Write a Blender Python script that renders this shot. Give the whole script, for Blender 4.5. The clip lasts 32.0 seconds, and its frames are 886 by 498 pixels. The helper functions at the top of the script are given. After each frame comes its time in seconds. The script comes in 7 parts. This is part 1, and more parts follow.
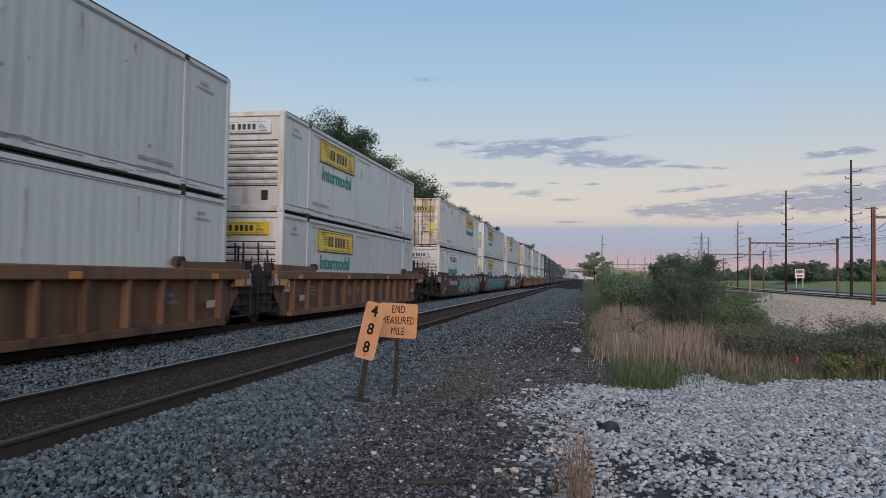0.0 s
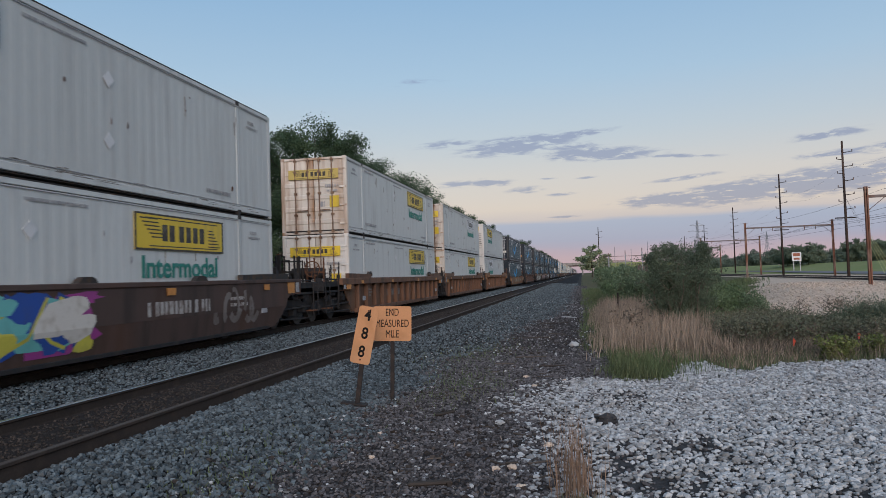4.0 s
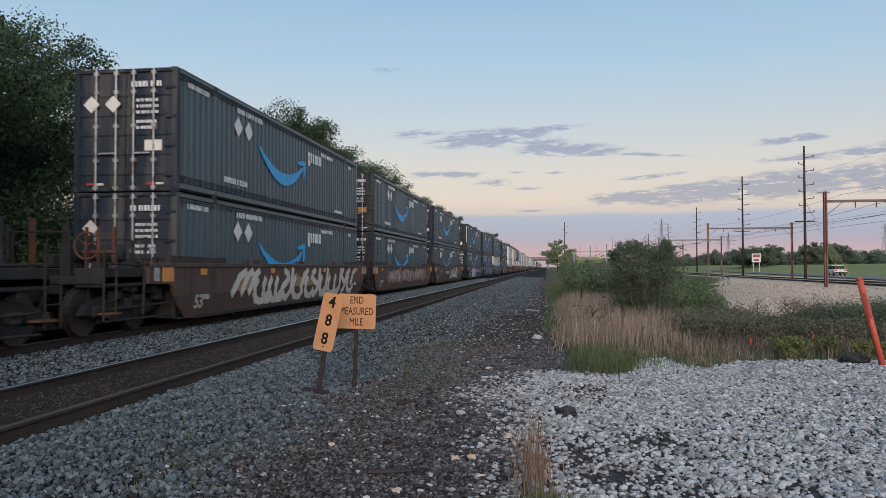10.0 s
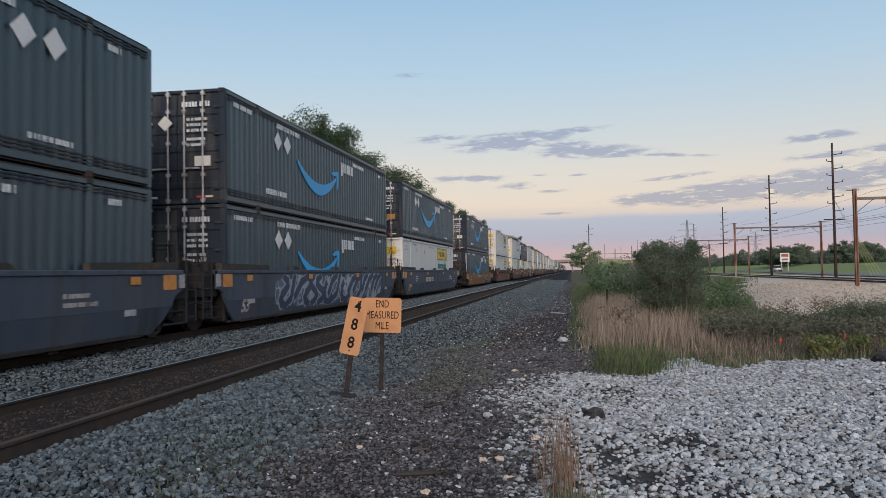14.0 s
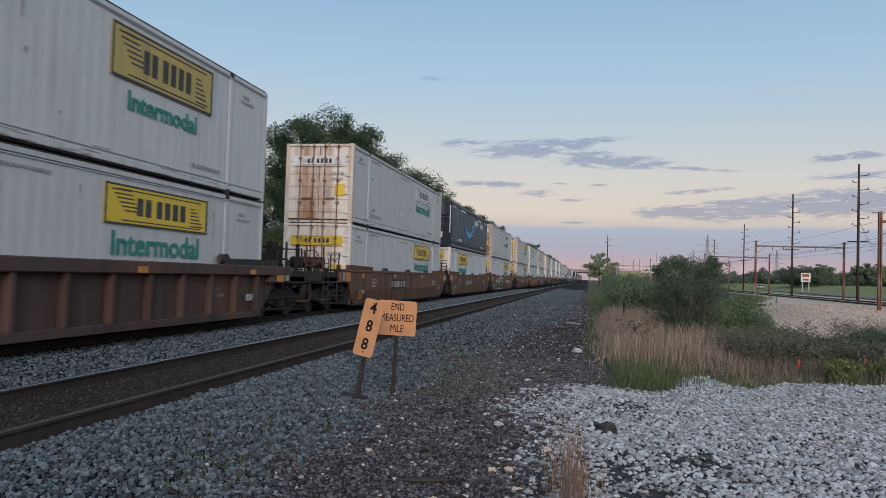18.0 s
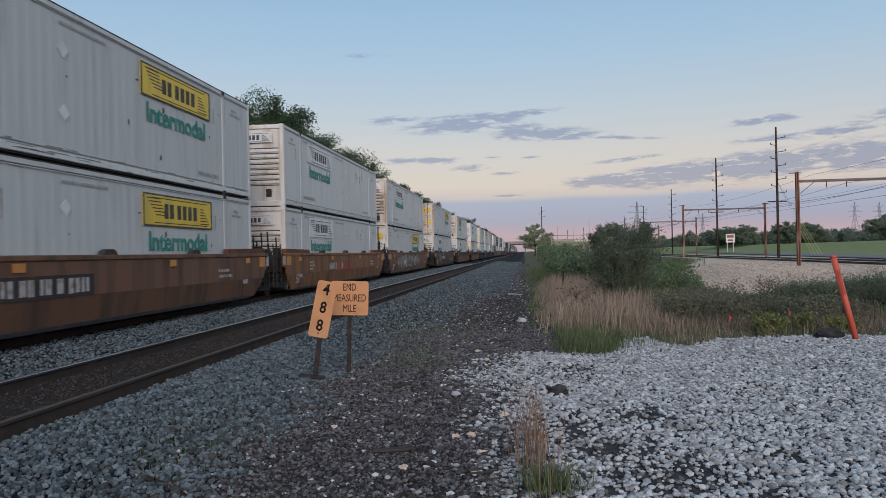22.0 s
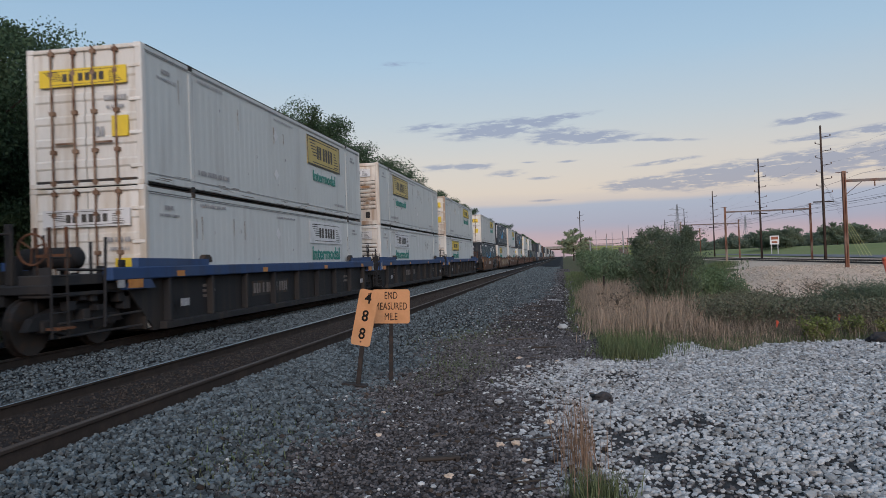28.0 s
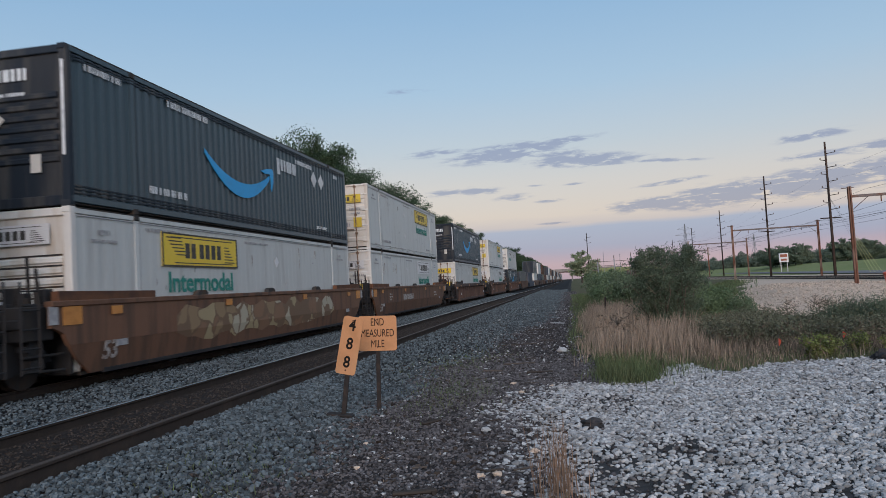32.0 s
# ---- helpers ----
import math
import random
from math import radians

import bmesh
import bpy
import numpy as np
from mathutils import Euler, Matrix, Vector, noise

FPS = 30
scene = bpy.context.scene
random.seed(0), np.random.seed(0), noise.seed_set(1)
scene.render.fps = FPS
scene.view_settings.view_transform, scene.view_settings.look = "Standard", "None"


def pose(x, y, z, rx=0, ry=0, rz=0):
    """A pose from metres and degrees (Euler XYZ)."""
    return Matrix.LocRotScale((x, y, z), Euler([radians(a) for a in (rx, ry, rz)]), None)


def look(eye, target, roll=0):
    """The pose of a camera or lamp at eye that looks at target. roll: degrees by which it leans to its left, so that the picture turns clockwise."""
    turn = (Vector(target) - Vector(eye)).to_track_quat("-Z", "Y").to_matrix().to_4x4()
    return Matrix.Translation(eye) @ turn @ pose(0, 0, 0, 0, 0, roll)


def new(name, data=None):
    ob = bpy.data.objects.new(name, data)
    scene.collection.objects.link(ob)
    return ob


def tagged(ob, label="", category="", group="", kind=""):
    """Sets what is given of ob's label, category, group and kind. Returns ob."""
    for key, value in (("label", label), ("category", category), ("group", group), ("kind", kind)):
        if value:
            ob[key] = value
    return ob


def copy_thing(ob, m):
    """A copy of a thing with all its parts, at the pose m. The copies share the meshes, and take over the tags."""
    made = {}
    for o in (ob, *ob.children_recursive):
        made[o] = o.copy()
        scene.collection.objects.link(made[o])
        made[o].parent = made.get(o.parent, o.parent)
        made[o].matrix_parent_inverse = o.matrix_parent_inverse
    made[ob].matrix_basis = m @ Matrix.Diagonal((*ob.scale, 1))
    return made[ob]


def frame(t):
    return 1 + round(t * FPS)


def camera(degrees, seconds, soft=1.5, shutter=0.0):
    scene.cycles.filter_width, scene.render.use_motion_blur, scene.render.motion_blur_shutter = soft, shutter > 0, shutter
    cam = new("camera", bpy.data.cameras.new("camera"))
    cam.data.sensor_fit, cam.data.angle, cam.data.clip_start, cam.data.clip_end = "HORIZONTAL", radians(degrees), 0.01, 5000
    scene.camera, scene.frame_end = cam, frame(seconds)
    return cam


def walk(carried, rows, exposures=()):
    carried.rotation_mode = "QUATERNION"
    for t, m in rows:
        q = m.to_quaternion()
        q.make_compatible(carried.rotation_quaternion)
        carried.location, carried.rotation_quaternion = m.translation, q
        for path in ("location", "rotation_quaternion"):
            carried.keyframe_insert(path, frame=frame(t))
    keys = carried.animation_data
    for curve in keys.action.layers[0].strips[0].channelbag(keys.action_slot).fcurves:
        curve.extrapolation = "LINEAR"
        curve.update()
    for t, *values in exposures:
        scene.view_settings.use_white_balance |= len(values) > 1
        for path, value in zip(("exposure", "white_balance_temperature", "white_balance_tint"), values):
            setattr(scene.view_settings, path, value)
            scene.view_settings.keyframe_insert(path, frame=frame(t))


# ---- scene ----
# Camera and its way: seconds, place, yaw to the left of the tracks, pitch, lean.
PATH = [
    (0, -0.071, -0.009, 0.007, 10.86, 2.15, 0.98),
    (0.5, -0.058, 0.012, 0.003, 12.02, 2.13, 0.19),
    (1, -0.041, 0.013, 0.007, 13.12, 2.32, -0.72),
    (1.5, -0.001, 0.006, 0.006, 13.67, 2.63, -1.56),
    (2, 0.002, -0.014, 0.002, 13.55, 2.79, -1.86),
    (2.5, -0.000, -0.015, 0.008, 13.12, 2.78, -2.11),
    (3, -0.002, -0.004, 0.004, 12.70, 2.60, -2.31),
    (3.5, 0.004, 0.001, -0.001, 11.78, 2.35, -2.36),
    (4, 0.012, 0.008, 0.003, 10.63, 2.21, -1.90),
    (4.5, 0.006, 0.023, 0.005, 9.76, 2.17, -1.50),
    (6.5, 0.014, 0.023, -0.003, 8.16, 2.10, -1.12),
    (7, 0.017, 0.017, 0.003, 7.95, 2.01, -0.97),
    (7.5, 0.017, 0.015, -0.001, 7.77, 1.96, -0.93),
    (8, 0.015, 0.009, -0.002, 7.70, 1.83, -0.67),
    (8.5, 0.015, 0.009, 0.003, 7.71, 1.73, -0.55),
    (9, 0.013, 0.016, 0.002, 7.84, 1.66, -0.43),
    (9.5, 0.012, 0.015, -0.002, 8.02, 1.54, -0.22),
    (10, 0.012, 0.015, -0.005, 8.06, 1.42, -0.09),
    (10.5, 0.011, 0.018, -0.007, 8.13, 1.33, 0.03),
    (11, 0.009, 0.021, -0.011, 8.18, 1.21, 0.14),
    (11.5, 0.006, 0.029, -0.014, 8.25, 1.03, 0.41),
    (12, -0.000, 0.035, -0.009, 8.29, 0.89, 0.25),
    (12.5, 0.008, 0.025, 0.002, 8.30, 0.80, -0.43),
    (13, 0.012, 0.013, -0.001, 8.52, 1.07, -1.41),
    (13.5, 0.009, -0.009, -0.005, 8.96, 1.47, -1.72),
    (14, 0.005, -0.003, -0.022, 9.90, 1.77, -0.89),
    (14.5, -0.005, 0.008, -0.015, 11.32, 1.70, 0.05),
    (16.5, -0.005, 0.012, -0.011, 12.48, 1.72, 0.56),
    (17, -0.003, 0.018, -0.012, 12.42, 1.72, 0.79),
    (17.5, -0.005, 0.024, -0.013, 12.21, 1.74, 1.73),
    (18, -0.008, 0.025, -0.002, 11.28, 2.05, 1.79),
    (18.5, 0.002, -0.017, -0.003, 10.55, 2.62, 1.23),
    (19, -0.047, -0.077, 0.011, 9.75, 2.92, 0.58),
    (19.5, -0.107, -0.146, 0.012, 9.12, 2.67, -0.06),
    (20, -0.144, -0.177, -0.003, 8.03, 2.30, -0.31),
    (20.5, -0.149, -0.187, 0.007, 7.36, 1.55, -0.64),
    (21, -0.123, -0.210, -0.005, 6.83, 1.01, -1.23),
    (21.5, -0.117, -0.207, -0.001, 6.43, 0.60, -1.25),
    (22, -0.125, -0.217, -0.006, 6.32, 0.32, -1.23),
    (22.5, -0.141, -0.222, 0.002, 6.17, 0.24, -1.07),
    (23, -0.148, -0.216, 0.009, 6.06, 0.41, -0.99),
    (23.5, -0.163, -0.213, 0.018, 6.16, 0.72, -0.91),
    (24, -0.166, -0.212, 0.021, 6.75, 1.17, -0.84),
    (24.5, -0.161, -0.210, 0.020, 7.33, 1.57, -1.02),
    (25, -0.157, -0.208, 0.033, 7.69, 1.91, -1.49),
    (25.5, -0.149, -0.205, 0.018, 8.14, 1.99, -2.34),
    (26, -0.148, -0.232, 0.017, 8.50, 1.84, -2.67),
    (26.5, -0.148, -0.238, 0.011, 8.65, 1.49, -2.55),
    (28.5, -0.163, -0.226, 0.015, 9.36, 0.84, -1.80),
    (29, -0.158, -0.223, 0.020, 9.41, 0.89, -1.70),
    (29.5, -0.148, -0.202, 0.018, 9.48, 0.95, -1.95),
    (30, -0.053, -0.141, 0.014, 9.53, 1.13, -2.90),
    (30.5, 0.064, -0.022, 0.009, 9.31, 1.49, -2.76),
    (31, 0.100, 0.010, -0.003, 9.30, 2.14, -2.67),
    (31.5, 0.104, 0.033, -0.011, 9.48, 2.66, -2.90),
    (32, 0.088, 0.024, -0.012, 9.78, 2.88, -3.25),
]

cam = camera(62.2, 32.0, soft=0.55, shutter=0.11)
walk(cam, [(t, pose(x, y, z, 90 + p, 0, w) @ pose(0, 0, 0, 0, 0, r)) for t, x, y, z, w, p, r in PATH],
     exposures=[(0, 0.05, 6000, 14), (7.5, 0.06, 6000, 14), (9, 0.13, 6080, 14), (10.5, 0.20, 6250, 14), (14, 0.23, 6300, 14), (17.1, 0.27, 6300, 14), (18, 0.08, 6080, 14), (20, 0.05, 6000, 14), (27, 0.06, 6000, 14), (30, 0.05, 6220, 14), (31.2, 0.05, 6200, 14), (32, 0.05, 5950, 14)])

# Levels: the eye is the origin.
RAIL = -1.328          # top of the rails
GROUND = -1.60         # the gravel lot
NEAR_X = -5.18         # centre of the empty track
TRAIN_X = -9.71        # centre of the train's track


def lin(r, g, b):
    """A colour as seen on a screen (0 to 255) in linear light."""
    return tuple((c / 255 / 12.92 if c <= 10 else ((c / 255 + 0.055) / 1.055) ** 2.4) for c in (r, g, b)) + (1.0,)


# ---- sky after sunset, the afterglow behind the camera ----
SUN_AZIMUTH = radians(166)      # clockwise from +y


def build_world():
    world = bpy.data.worlds.new("dusk")
    scene.world = world
    world.use_nodes = True
    nt = world.node_tree
    nt.nodes.clear()
    N, Lk = nt.nodes.new, nt.links.new

    def math_node(op, a, b=None, c=None):
        n = N("ShaderNodeMath")
        n.operation = op
        for k, v in enumerate((a, b, c)):
            if v is None:
                continue
            if isinstance(v, (int, float)):
                n.inputs[k].default_value = v
            else:
                Lk(v, n.inputs[k])
        return n.outputs[0]

    tc = N("ShaderNodeTexCoord")
    sep = N("ShaderNodeSeparateXYZ")
    Lk(tc.outputs["Generated"], sep.inputs[0])
    X, Y, Z = sep.outputs
    azimuth = math_node("MULTIPLY", math_node("ARCTAN2", X, Y), 57.2958)
    level = math_node("SQRT", math_node("ADD", math_node("MULTIPLY", X, X), math_node("MULTIPLY", Y, Y)))
    height = math_node("MULTIPLY", math_node("ARCTAN2", Z, level), 57.2958)

    flat = N("ShaderNodeCombineXYZ")
    Lk(math_node("MULTIPLY", azimuth, 0.26), flat.inputs[0])
    Lk(math_node("MULTIPLY", height, 1.35), flat.inputs[1])
    wisps = N("ShaderNodeTexNoise")
    wisps.inputs["Scale"].default_value, wisps.inputs["Detail"].default_value = 2.3, 10
    wisps.inputs["Roughness"].default_value = 0.62
    wisps.inputs["Distortion"].default_value = 0.4
    Lk(flat.outputs[0], wisps.inputs["Vector"])
    soft = N("ShaderNodeTexNoise")
    soft.inputs["Scale"].default_value, soft.inputs["Detail"].default_value = 0.7, 3
    Lk(flat.outputs[0], soft.inputs["Vector"])

    # elevation ramp, waved a little by the soft noise
    waved = math_node("ADD", height, math_node("MULTIPLY", math_node("SUBTRACT", soft.outputs[0], 0.5), 0.5))
    ramp = N("ShaderNodeValToRGB")
    Lk(math_node("DIVIDE", waved, 90), ramp.inputs[0])
    stops = [(0.0, (196, 176, 186)), (0.9, (206, 184, 192)), (1.75, (182, 175, 197)), (2.3, (160, 173, 204)), (3.85, (160, 176, 208)),
             (4.15, (206, 195, 199)), (5.0, (228, 211, 200)), (7.5, (222, 213, 206)), (10.5, (203, 211, 215)), (15.0, (179, 206, 224)),
             (21.0, (156, 193, 221)), (30.0, (154, 183, 207)), (90.0, (136, 160, 186))]
    e = ramp.color_ramp.elements
    e[0].position, e[0].color = 0.0, lin(*stops[0][1])
    e[1].position, e[1].color = 1.0, lin(*stops[-1][1])
    for deg, c in stops[1:-1]:
        e.new(deg / 90).color = lin(*c)

    # streaks of cloud: azimuth, height, half width, half height, weight, rise along the azimuth
    clouds = [(-4.6, 10.0, 4.0, 0.62, 1.5, 0.07), (-0.6, 10.5, 3.0, 0.26, 1.2, 0.09), (-0.3, 9.65, 2.2, 0.34, 1.0, 0.0), (1.6, 9.0, 3.8, 0.48, 1.5, -0.03),
              (7.6, 8.4, 3.2, 0.15, 0.9, -0.08), (-10.0, 10.3, 2.6, 0.35, 0.8, 0.05), (-6.7, 7.2, 1.6, 0.34, 1.1, 0.0), (-9.4, 7.2, 1.6, 0.3, 0.9, 0.05),
              (-4.1, 6.55, 1.3, 0.27, 1.05, 0.03), (-1.2, 6.15, 1.1, 0.18, 1.0, 0.03), (-2.4, 7.35, 0.8, 0.10, 0.8, 0.0), (0.6, 7.25, 0.9, 0.10, 0.8, 0.05),
              (7.0, 5.25, 3.6, 0.46, 1.6, 0.03), (11.8, 5.5, 4.4, 0.75, 1.8, 0.06), (17.5, 5.85, 4.8, 0.85, 1.7, 0.05), (23.5, 6.0, 4.4, 0.95, 1.5, 0.0), (31.0, 6.4, 6.0, 1.0, 1.0, 0.03),
              (7.9, 6.78, 2.4, 0.17, 1.0, 0.08), (17.4, 8.95, 2.3, 0.30, 1.1, 0.05), (17.8, 7.62, 2.6, 0.24, 1.0, 0.03), (22.0, 7.75, 2.8, 0.38, 1.1, 0.04), (26.5, 8.7, 3.4, 0.45, 1.0, 0.08),
              (-12.3, 15.1, 2.8, 0.35, 0.42, 0.04), (-1.0, 4.35, 1.3, 0.10, 0.8, 0.0), (60.0, 8.0, 12.0, 1.5, 0.9, 0.0), (-60.0, 9.0, 14.0, 1.5, 0.9, 0.0), (150.0, 7.0, 18.0, 1.5, 0.8, 0.0)]
    total = None
    for a, h, wa, wh, k, rise in clouds:
        off = math_node("SUBTRACT", azimuth, a)
        da = math_node("DIVIDE", off, wa)
        dh = math_node("DIVIDE", math_node("SUBTRACT", height, math_node("MULTIPLY_ADD", off, rise, h)), wh)
        d2 = math_node("ADD", math_node("MULTIPLY", da, da), math_node("MULTIPLY", dh, dh))
        g = math_node("MULTIPLY", math_node("EXPONENT", math_node("MULTIPLY", d2, -1.0)), k)
        total = g if total is None else math_node("MAXIMUM", total, g)
    torn = math_node("MULTIPLY", total, math_node("MULTIPLY_ADD", wisps.outputs[0], 5.0, -1.6))
    cover = N("ShaderNodeMapRange")
    cover.interpolation_type = "SMOOTHSTEP"
    Lk(torn, cover.inputs[0])
    cover.inputs[1].default_value, cover.inputs[2].default_value, cover.inputs[4].default_value = 0.14, 0.95, 0.82
    mixed = N("ShaderNodeMix")
    mixed.data_type = "RGBA"
    Lk(cover.outputs[0], mixed.inputs["Factor"])
    Lk(ramp.outputs[0], mixed.inputs["A"])
    mixed.inputs["B"].default_value = lin(138, 145, 180)

    sky = N("ShaderNodeTexSky")
    sky.sky_type, sky.sun_disc = "NISHITA", False
    sky.sun_elevation, sky.sun_rotation = radians(3.0), SUN_AZIMUTH
    glow = N("ShaderNodeBackground")
    glow.inputs["Strength"].default_value = 0.055
    Lk(sky.outputs[0], glow.inputs["Color"])
    dome = N("ShaderNodeBackground")
    dome.inputs["Strength"].default_value = 0.69
    Lk(mixed.outputs["Result"], dome.inputs["Color"])
    both = N("ShaderNodeAddShader")
    Lk(glow.outputs[0], both.inputs[0])
    Lk(dome.outputs[0], both.inputs[1])
    out = N("ShaderNodeOutputWorld")
    Lk(both.outputs[0], out.inputs["Surface"])


build_world()
sun_data = bpy.data.lights.new("sun", "SUN")
sun_data.energy, sun_data.angle, sun_data.color = 1.95, radians(35), (1.0, 0.88, 0.78)
sun = new("sun", sun_data)
sun.matrix_world = look((60 * math.sin(SUN_AZIMUTH), 60 * math.cos(SUN_AZIMUTH), 24), (0, 0, 0))

# ---- materials ----
def material(name, base, rough=0.7, metal=0.0, second=None, amount=0.5, scale=2.0, stretch=(1, 1, 1), grain=40.0, bump=0.15,
             third=None, third_scale=0.6, third_amount=0.4, vary=0.06, island=False, spec=0.5, see_through=0.0):
    """A worn surface: base colour, a second colour in blotches or streaks (stretch), a third in large stains, fine relief."""
    m = bpy.data.materials.new(name)
    m.use_nodes = True
    nt = m.node_tree
    N, Lk = nt.nodes.new, nt.links.new
    b = nt.nodes["Principled BSDF"]
    b.inputs["Roughness"].default_value, b.inputs["Metallic"].default_value = rough, metal
    b.inputs["Specular IOR Level"].default_value = spec if rough < 0.6 or metal else spec * (0.4 if rough < 0.84 else 0.12)
    tc = N("ShaderNodeTexCoord")
    mp = N("ShaderNodeMapping")
    mp.inputs["Scale"].default_value = stretch
    Lk(tc.outputs["Object"], mp.inputs["Vector"])
    info = N("ShaderNodeObjectInfo")
    geo = N("ShaderNodeNewGeometry")
    chance = geo.outputs["Random Per Island"] if island else info.outputs["Random"]
    shift = N("ShaderNodeVectorMath")
    shift.operation = "ADD"
    away = N("ShaderNodeMath")
    away.operation = "MULTIPLY"
    away.inputs[1].default_value = 37.0
    Lk(info.outputs["Random"], away.inputs[0])
    Lk(mp.outputs[0], shift.inputs[0])
    Lk(away.outputs[0], shift.inputs[1])

    def noise_node(s, detail=6):
        n = N("ShaderNodeTexNoise")
        n.inputs["Scale"].default_value, n.inputs["Detail"].default_value = s, detail
        Lk(shift.outputs[0], n.inputs["Vector"])
        return n.outputs[0]

    def blend(fac, a, c, lo, hi, most):
        r = N("ShaderNodeMapRange")
        Lk(fac, r.inputs[0])
        r.inputs[1].default_value, r.inputs[2].default_value, r.inputs[4].default_value = lo, hi, most
        x = N("ShaderNodeMix")
        x.data_type = "RGBA"
        Lk(r.outputs[0], x.inputs["Factor"])
        Lk(a, x.inputs["A"])
        x.inputs["B"].default_value = (*c, 1)
        return x.outputs["Result"]

    rgb = N("ShaderNodeRGB")
    rgb.outputs[0].default_value = (*base, 1)
    col = rgb.outputs[0]
    if second:
        col = blend(noise_node(scale), col, second, 0.62 - 0.3 * amount, 0.78 - 0.2 * amount, 1.0)
    if third:
        col = blend(noise_node(third_scale, 4), col, third, 0.5, 0.72, third_amount)
    fine = noise_node(grain, 3)
    hsv = N("ShaderNodeHueSaturation")
    Lk(col, hsv.inputs["Color"])
    v1 = N("ShaderNodeMapRange")
    Lk(chance, v1.inputs[0])
    v1.inputs[3].default_value, v1.inputs[4].default_value = 1 - vary, 1 + vary
    v2 = N("ShaderNodeMath")
    v2.operation = "MULTIPLY_ADD"
    Lk(fine, v2.inputs[0])
    v2.inputs[1].default_value, v2.inputs[2].default_value = 0.24, 0.88
    v3 = N("ShaderNodeMath")
    v3.operation = "MULTIPLY"
    Lk(v1.outputs[0], v3.inputs[0])
    Lk(v2.outputs[0], v3.inputs[1])
    Lk(v3.outputs[0], hsv.inputs["Value"])
    Lk(hsv.outputs[0], b.inputs["Base Color"])
    if bump:
        bp = N("ShaderNodeBump")
        bp.inputs["Strength"].default_value, bp.inputs["Distance"].default_value = bump, 0.02
        Lk(fine, bp.inputs["Height"])
        Lk(bp.outputs[0], b.inputs["Normal"])
    if see_through:
        tr = N("ShaderNodeBsdfTranslucent")
        Lk(hsv.outputs[0], tr.inputs["Color"])
        mx = N("ShaderNodeMixShader")
        mx.inputs[0].default_value = see_through
        Lk(b.outputs[0], mx.inputs[1])
        Lk(tr.outputs[0], mx.inputs[2])
        Lk(mx.outputs[0], nt.nodes["Material Output"].inputs["Surface"])
    return m


M = {}
STREAK = (1.6, 1.6, 0.16)
M["white"] = material("white_paint", (0.555, 0.572, 0.555), 0.55, second=(0.46, 0.465, 0.45), amount=0.35, scale=2.2, stretch=STREAK, third=(0.49, 0.50, 0.48), third_scale=0.25, third_amount=0.5, vary=0.10, bump=0.05)
M["white_end"] = material("white_end_paint", (0.70, 0.68, 0.64), 0.6, second=(0.50, 0.43, 0.35), amount=0.42, scale=1.7, stretch=STREAK, third=(0.58, 0.52, 0.44), third_scale=0.5, third_amount=0.6, vary=0.08, bump=0.08)
M["rusty_end"] = material("rust_streaked_white_paint", (0.66, 0.61, 0.54), 0.65, second=(0.30, 0.17, 0.09), amount=0.55, scale=1.6, stretch=STREAK, third=(0.42, 0.28, 0.18), third_scale=0.9, third_amount=0.7, vary=0.08, bump=0.1)
M["navy"] = material("navy_paint", (0.030, 0.056, 0.073), 0.36, second=(0.043, 0.071, 0.090), amount=0.4, scale=2.0, stretch=STREAK, third=(0.040, 0.056, 0.070), third_scale=0.3, third_amount=0.5, vary=0.16, bump=0.05)
M["navy_end"] = material("dusty_navy_paint", (0.020, 0.028, 0.040), 0.6, second=(0.09, 0.085, 0.08), amount=0.45, scale=1.6, stretch=STREAK, third=(0.07, 0.065, 0.06), third_scale=0.6, third_amount=0.5, vary=0.12, bump=0.06)
# Also colours the strips that stand for shade between the end ribs.
M["seam"] = material("dark_seam_and_shade", (0.042, 0.040, 0.039), 0.8, second=(0.08, 0.05, 0.03), amount=0.4, scale=5, bump=0.1)
M["rod"] = material("galvanised_rod", (0.38, 0.38, 0.38), 0.5, metal=0.4, second=(0.2, 0.13, 0.09), amount=0.4, scale=5, bump=0.05)
M["rust_rod"] = material("rusted_rod", (0.24, 0.16, 0.11), 0.75, second=(0.12, 0.06, 0.035), amount=0.6, scale=4, bump=0.1)
M["yellow"] = material("yellow_vinyl", (0.70, 0.50, 0.03), 0.5, second=(0.55, 0.40, 0.06), amount=0.3, scale=2, stretch=STREAK, vary=0.08, bump=0.0)
M["gold"] = material("faded_gold_vinyl", (0.50, 0.38, 0.10), 0.55, second=(0.38, 0.30, 0.12), amount=0.4, scale=2, stretch=STREAK, vary=0.08, bump=0.0)
M["label_white"] = material("white_vinyl", (0.66, 0.66, 0.66), 0.55, second=(0.52, 0.52, 0.52), amount=0.3, scale=2, vary=0.04, bump=0.0)
M["dark_mark"] = material("black_lettering", (0.06, 0.055, 0.05), 0.6, second=(0.12, 0.11, 0.09), amount=0.35, scale=6, bump=0.0)
M["grey_mark"] = material("faded_grey_lettering", (0.30, 0.30, 0.31), 0.6, second=(0.45, 0.45, 0.45), amount=0.4, scale=9, bump=0.0)
M["faded_mark"] = material("faded_pale_lettering", (0.40, 0.38, 0.36), 0.6, second=(0.20, 0.16, 0.14), amount=0.5, scale=7, bump=0.0)
M["green_mark"] = material("teal_green_lettering", (0.012, 0.20, 0.16), 0.55, second=(0.06, 0.26, 0.22), amount=0.35, scale=3, bump=0.0)
M["pale_mark"] = material("pale_lettering", (0.66, 0.68, 0.69), 0.6, second=(0.40, 0.42, 0.44), amount=0.4, scale=8, bump=0.0)
